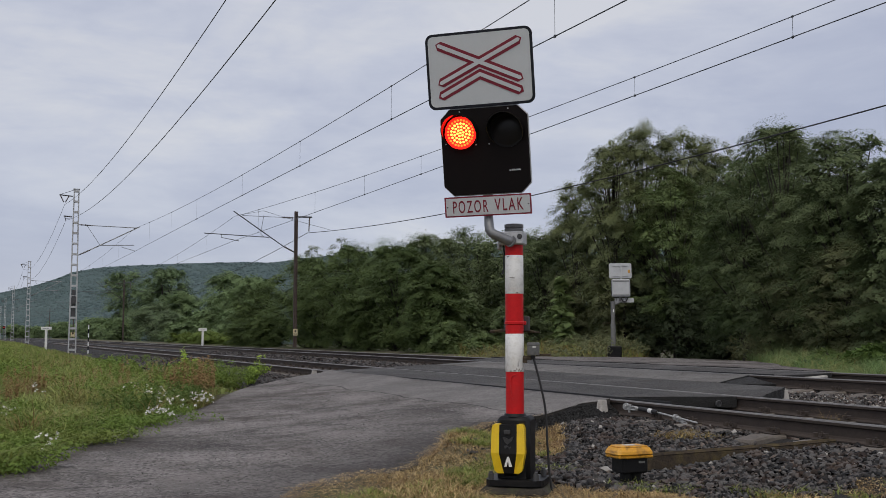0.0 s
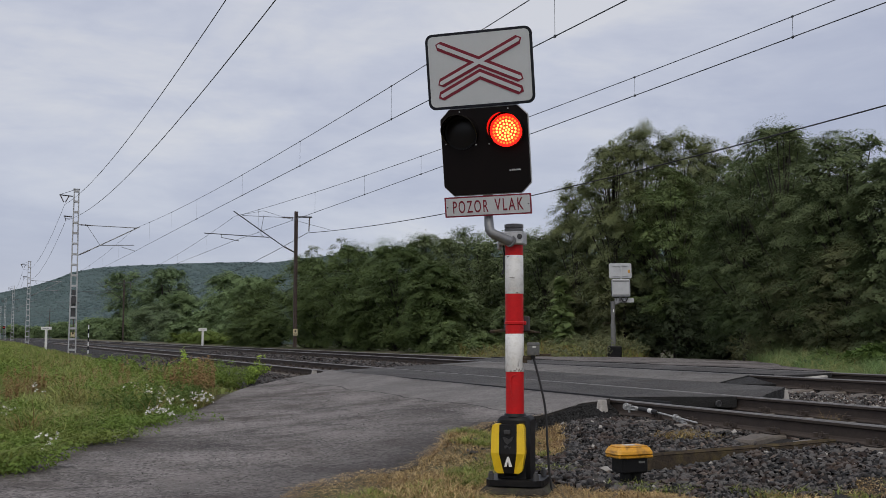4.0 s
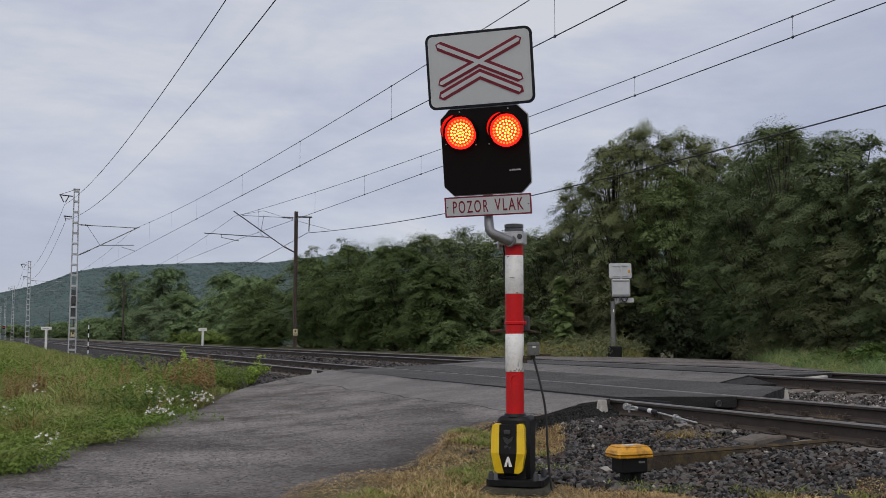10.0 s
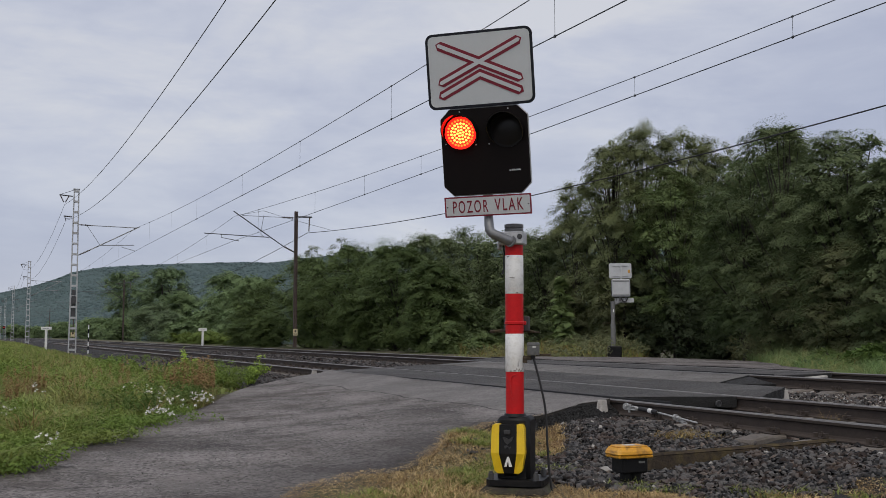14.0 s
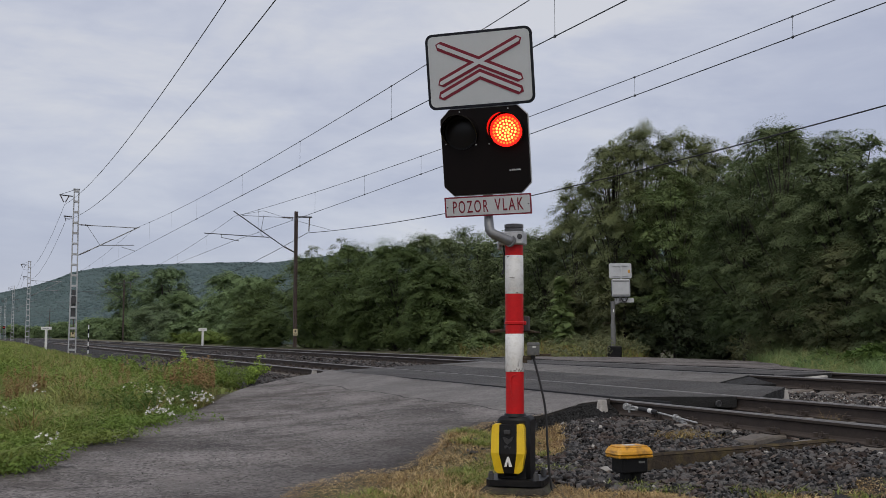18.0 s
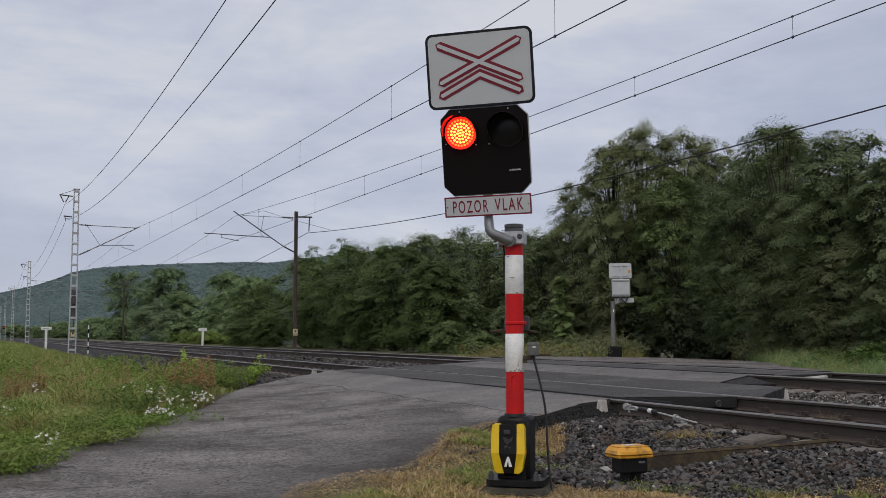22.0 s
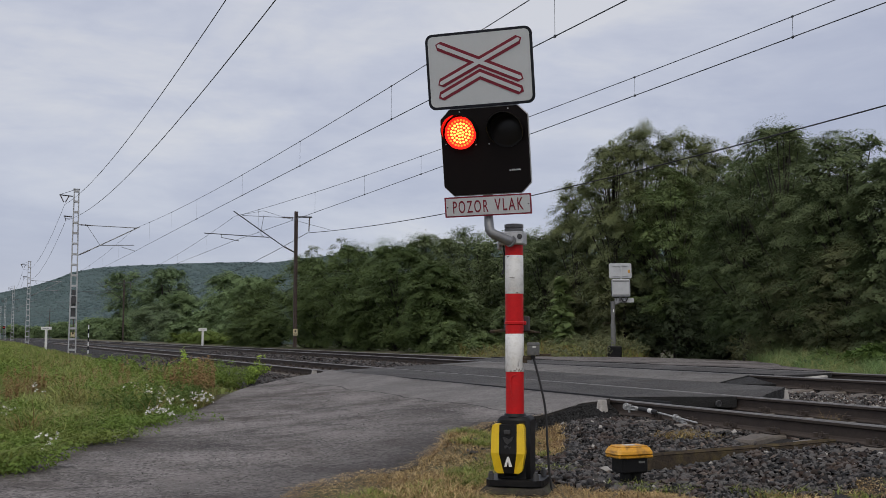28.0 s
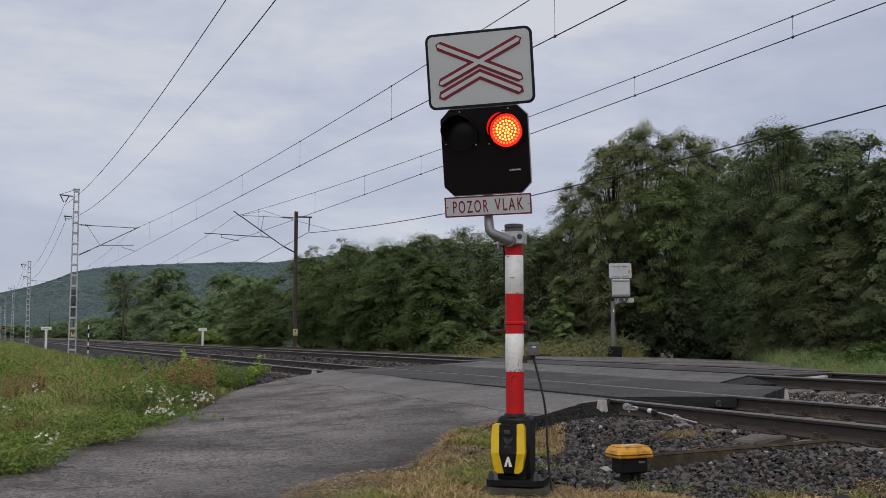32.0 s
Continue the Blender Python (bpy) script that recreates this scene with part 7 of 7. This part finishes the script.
def sapling(x, y, height, lean, stems, seed):
    """Several arching stems with leaves all along them."""
    r = np.random.RandomState(seed)
    ob = thing("young_shrub", pose(x, y, float(max(ground_z(x, y), bed_z(x, y))) - 0.03), "small bright green sapling with arching stems at the ballast edge", "shrub", "saplings by the ballast")
    sets = []
    for k in range(stems):
        a = r.uniform(0, 2 * math.pi)
        out = Vector((math.cos(a) * 0.16 + lean[0], math.sin(a) * 0.16 + lean[1], 0)) * r.uniform(0.7, 1.3)
        h = height * r.uniform(0.5, 1.05)
        pts = [Vector((0.03 * math.cos(a), 0.03 * math.sin(a), 0)) + out * t * t + Vector((0, 0, h * (t - 0.12 * t * t))) for t in np.linspace(0, 1, 7)]
        part("stem", Geo().tube(pts, [0.006 - 0.0007 * i for i in range(7)], 5), LEAF_WEED, ob)
        cen = np.array([pts[int(t)].lerp(pts[min(int(t) + 1, 6)], t % 1) for t in r.uniform(1.2, 6, 16)])
        sets.append(leaves(r, cen, np.full((len(cen), 3), 0.05), 6, 0.075, 0.2, 0.55, 0.6, 0.5, 4))
    soup("foliage", np.concatenate(sets), [(0, 1, 2, 3)], LEAF_SAPLING, ob)


sapling(5.25, 22.3, 0.80, (0.14, -0.14), 6, 421)
sapling(4.75, 22.6, 0.34, (0.0, 0.0), 6, 422)
sapling(4.05, 22.4, 0.85, (-0.05, 0.1), 4, 423)


# crumbled asphalt heaped against the road edge beside the ballast
r = np.random.RandomState(505)
n = 5200
gx = r.uniform(4.7, 6.95, n)
gu = r.uniform(0, 1, n) ** 1.4
gy = lerp(gx, ROAD_NEAR_EDGE) + 0.05 - gu * 0.42
gz = road_top(gx, gy) - 0.015 - gu * np.clip(road_top(gx, gy) - bed_z(gx, gy), 0.05, 0.3)
s_ = r.uniform(0.006, 0.013, n)
crumb = CUBE[None] * (r.uniform(0.5, 1.0, (n, 1, 3)) * s_[:, None, None]) + r.normal(0, 0.2, (n, 8, 3)) * s_[:, None, None]
crumb = np.einsum("nij,nkj->nki", turns(r, n), crumb) + np.stack([gx, gy, gz], -1)[:, None]
tagged(soup("asphalt_crumbs", crumb, CUBE_FACES, ASPHALT_EDGE), "black asphalt crumbs heaped along the road edge", "rubble", kind="stuff")

# loose grit on the road
r = np.random.RandomState(511)
n = 11000
gx, gy = r.uniform(-0.5, 5.6, n), 4 + 18 * r.uniform(0, 1, n) ** 1.3
edge = np.minimum(gy - lerp(gx, ROAD_NEAR_EDGE), lerp(gx, ROAD_FAR_EDGE) - gy)
keep = (edge > 0.03) & (r.uniform(0, 1, n) < np.exp(-edge / 0.7) + 0.45 * (wobble(gx, gy, 0.9, 61) > -0.2) + 0.08)
gx, gy = gx[keep], gy[keep]
n = len(gx)
s_ = 0.003 + 0.006 * r.uniform(0, 1, n) ** 3.5
grit = PEAK[None] * (r.uniform(0.6, 1.0, (n, 1, 3)) * s_[:, None, None]) + r.normal(0, 0.2, (n, 5, 3)) * s_[:, None, None]
grit += np.stack([gx, gy, road_top(gx, gy) + 0.008], -1)[:, None]
tagged(soup("road_grit", grit, PEAK_FACES, GRIT), "loose stone grit scattered on the asphalt", "grit", kind="stuff")


# ---- what moves: the two lamps blink in turn ----
BEAT, LAST = 1.1605, 32.0


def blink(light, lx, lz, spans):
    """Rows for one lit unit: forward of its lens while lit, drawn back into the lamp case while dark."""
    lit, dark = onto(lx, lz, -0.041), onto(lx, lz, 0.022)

    def state(t):
        return any(a <= t < b for a, b in spans)

    rows, was = [(0.0, lit if state(0.0) else dark)], state(0.0)
    step = 1.0 / FPS
    for k in range(1, int(LAST * FPS) + 1):
        now = state(k * step + 0.004)
        if now != was:
            if (k - 1) * step > rows[-1][0] + 1e-6:
                rows.append(((k - 1) * step, lit if was else dark))
            rows.append((k * step, lit if now else dark))
            was = now
    if rows[-1][0] < LAST - 1e-6:
        rows.append((LAST, lit if was else dark))
    walk(light, rows)


def motions():
    first = [(0.71 + BEAT * k, 1.50 + BEAT * k) for k in range(-2, 29)]
    second = [(0.295 + BEAT * k, 0.745 + BEAT * k) for k in range(-2, 29)]
    blink(*LAMPS[0], first)
    blink(*LAMPS[1], second)


motions()
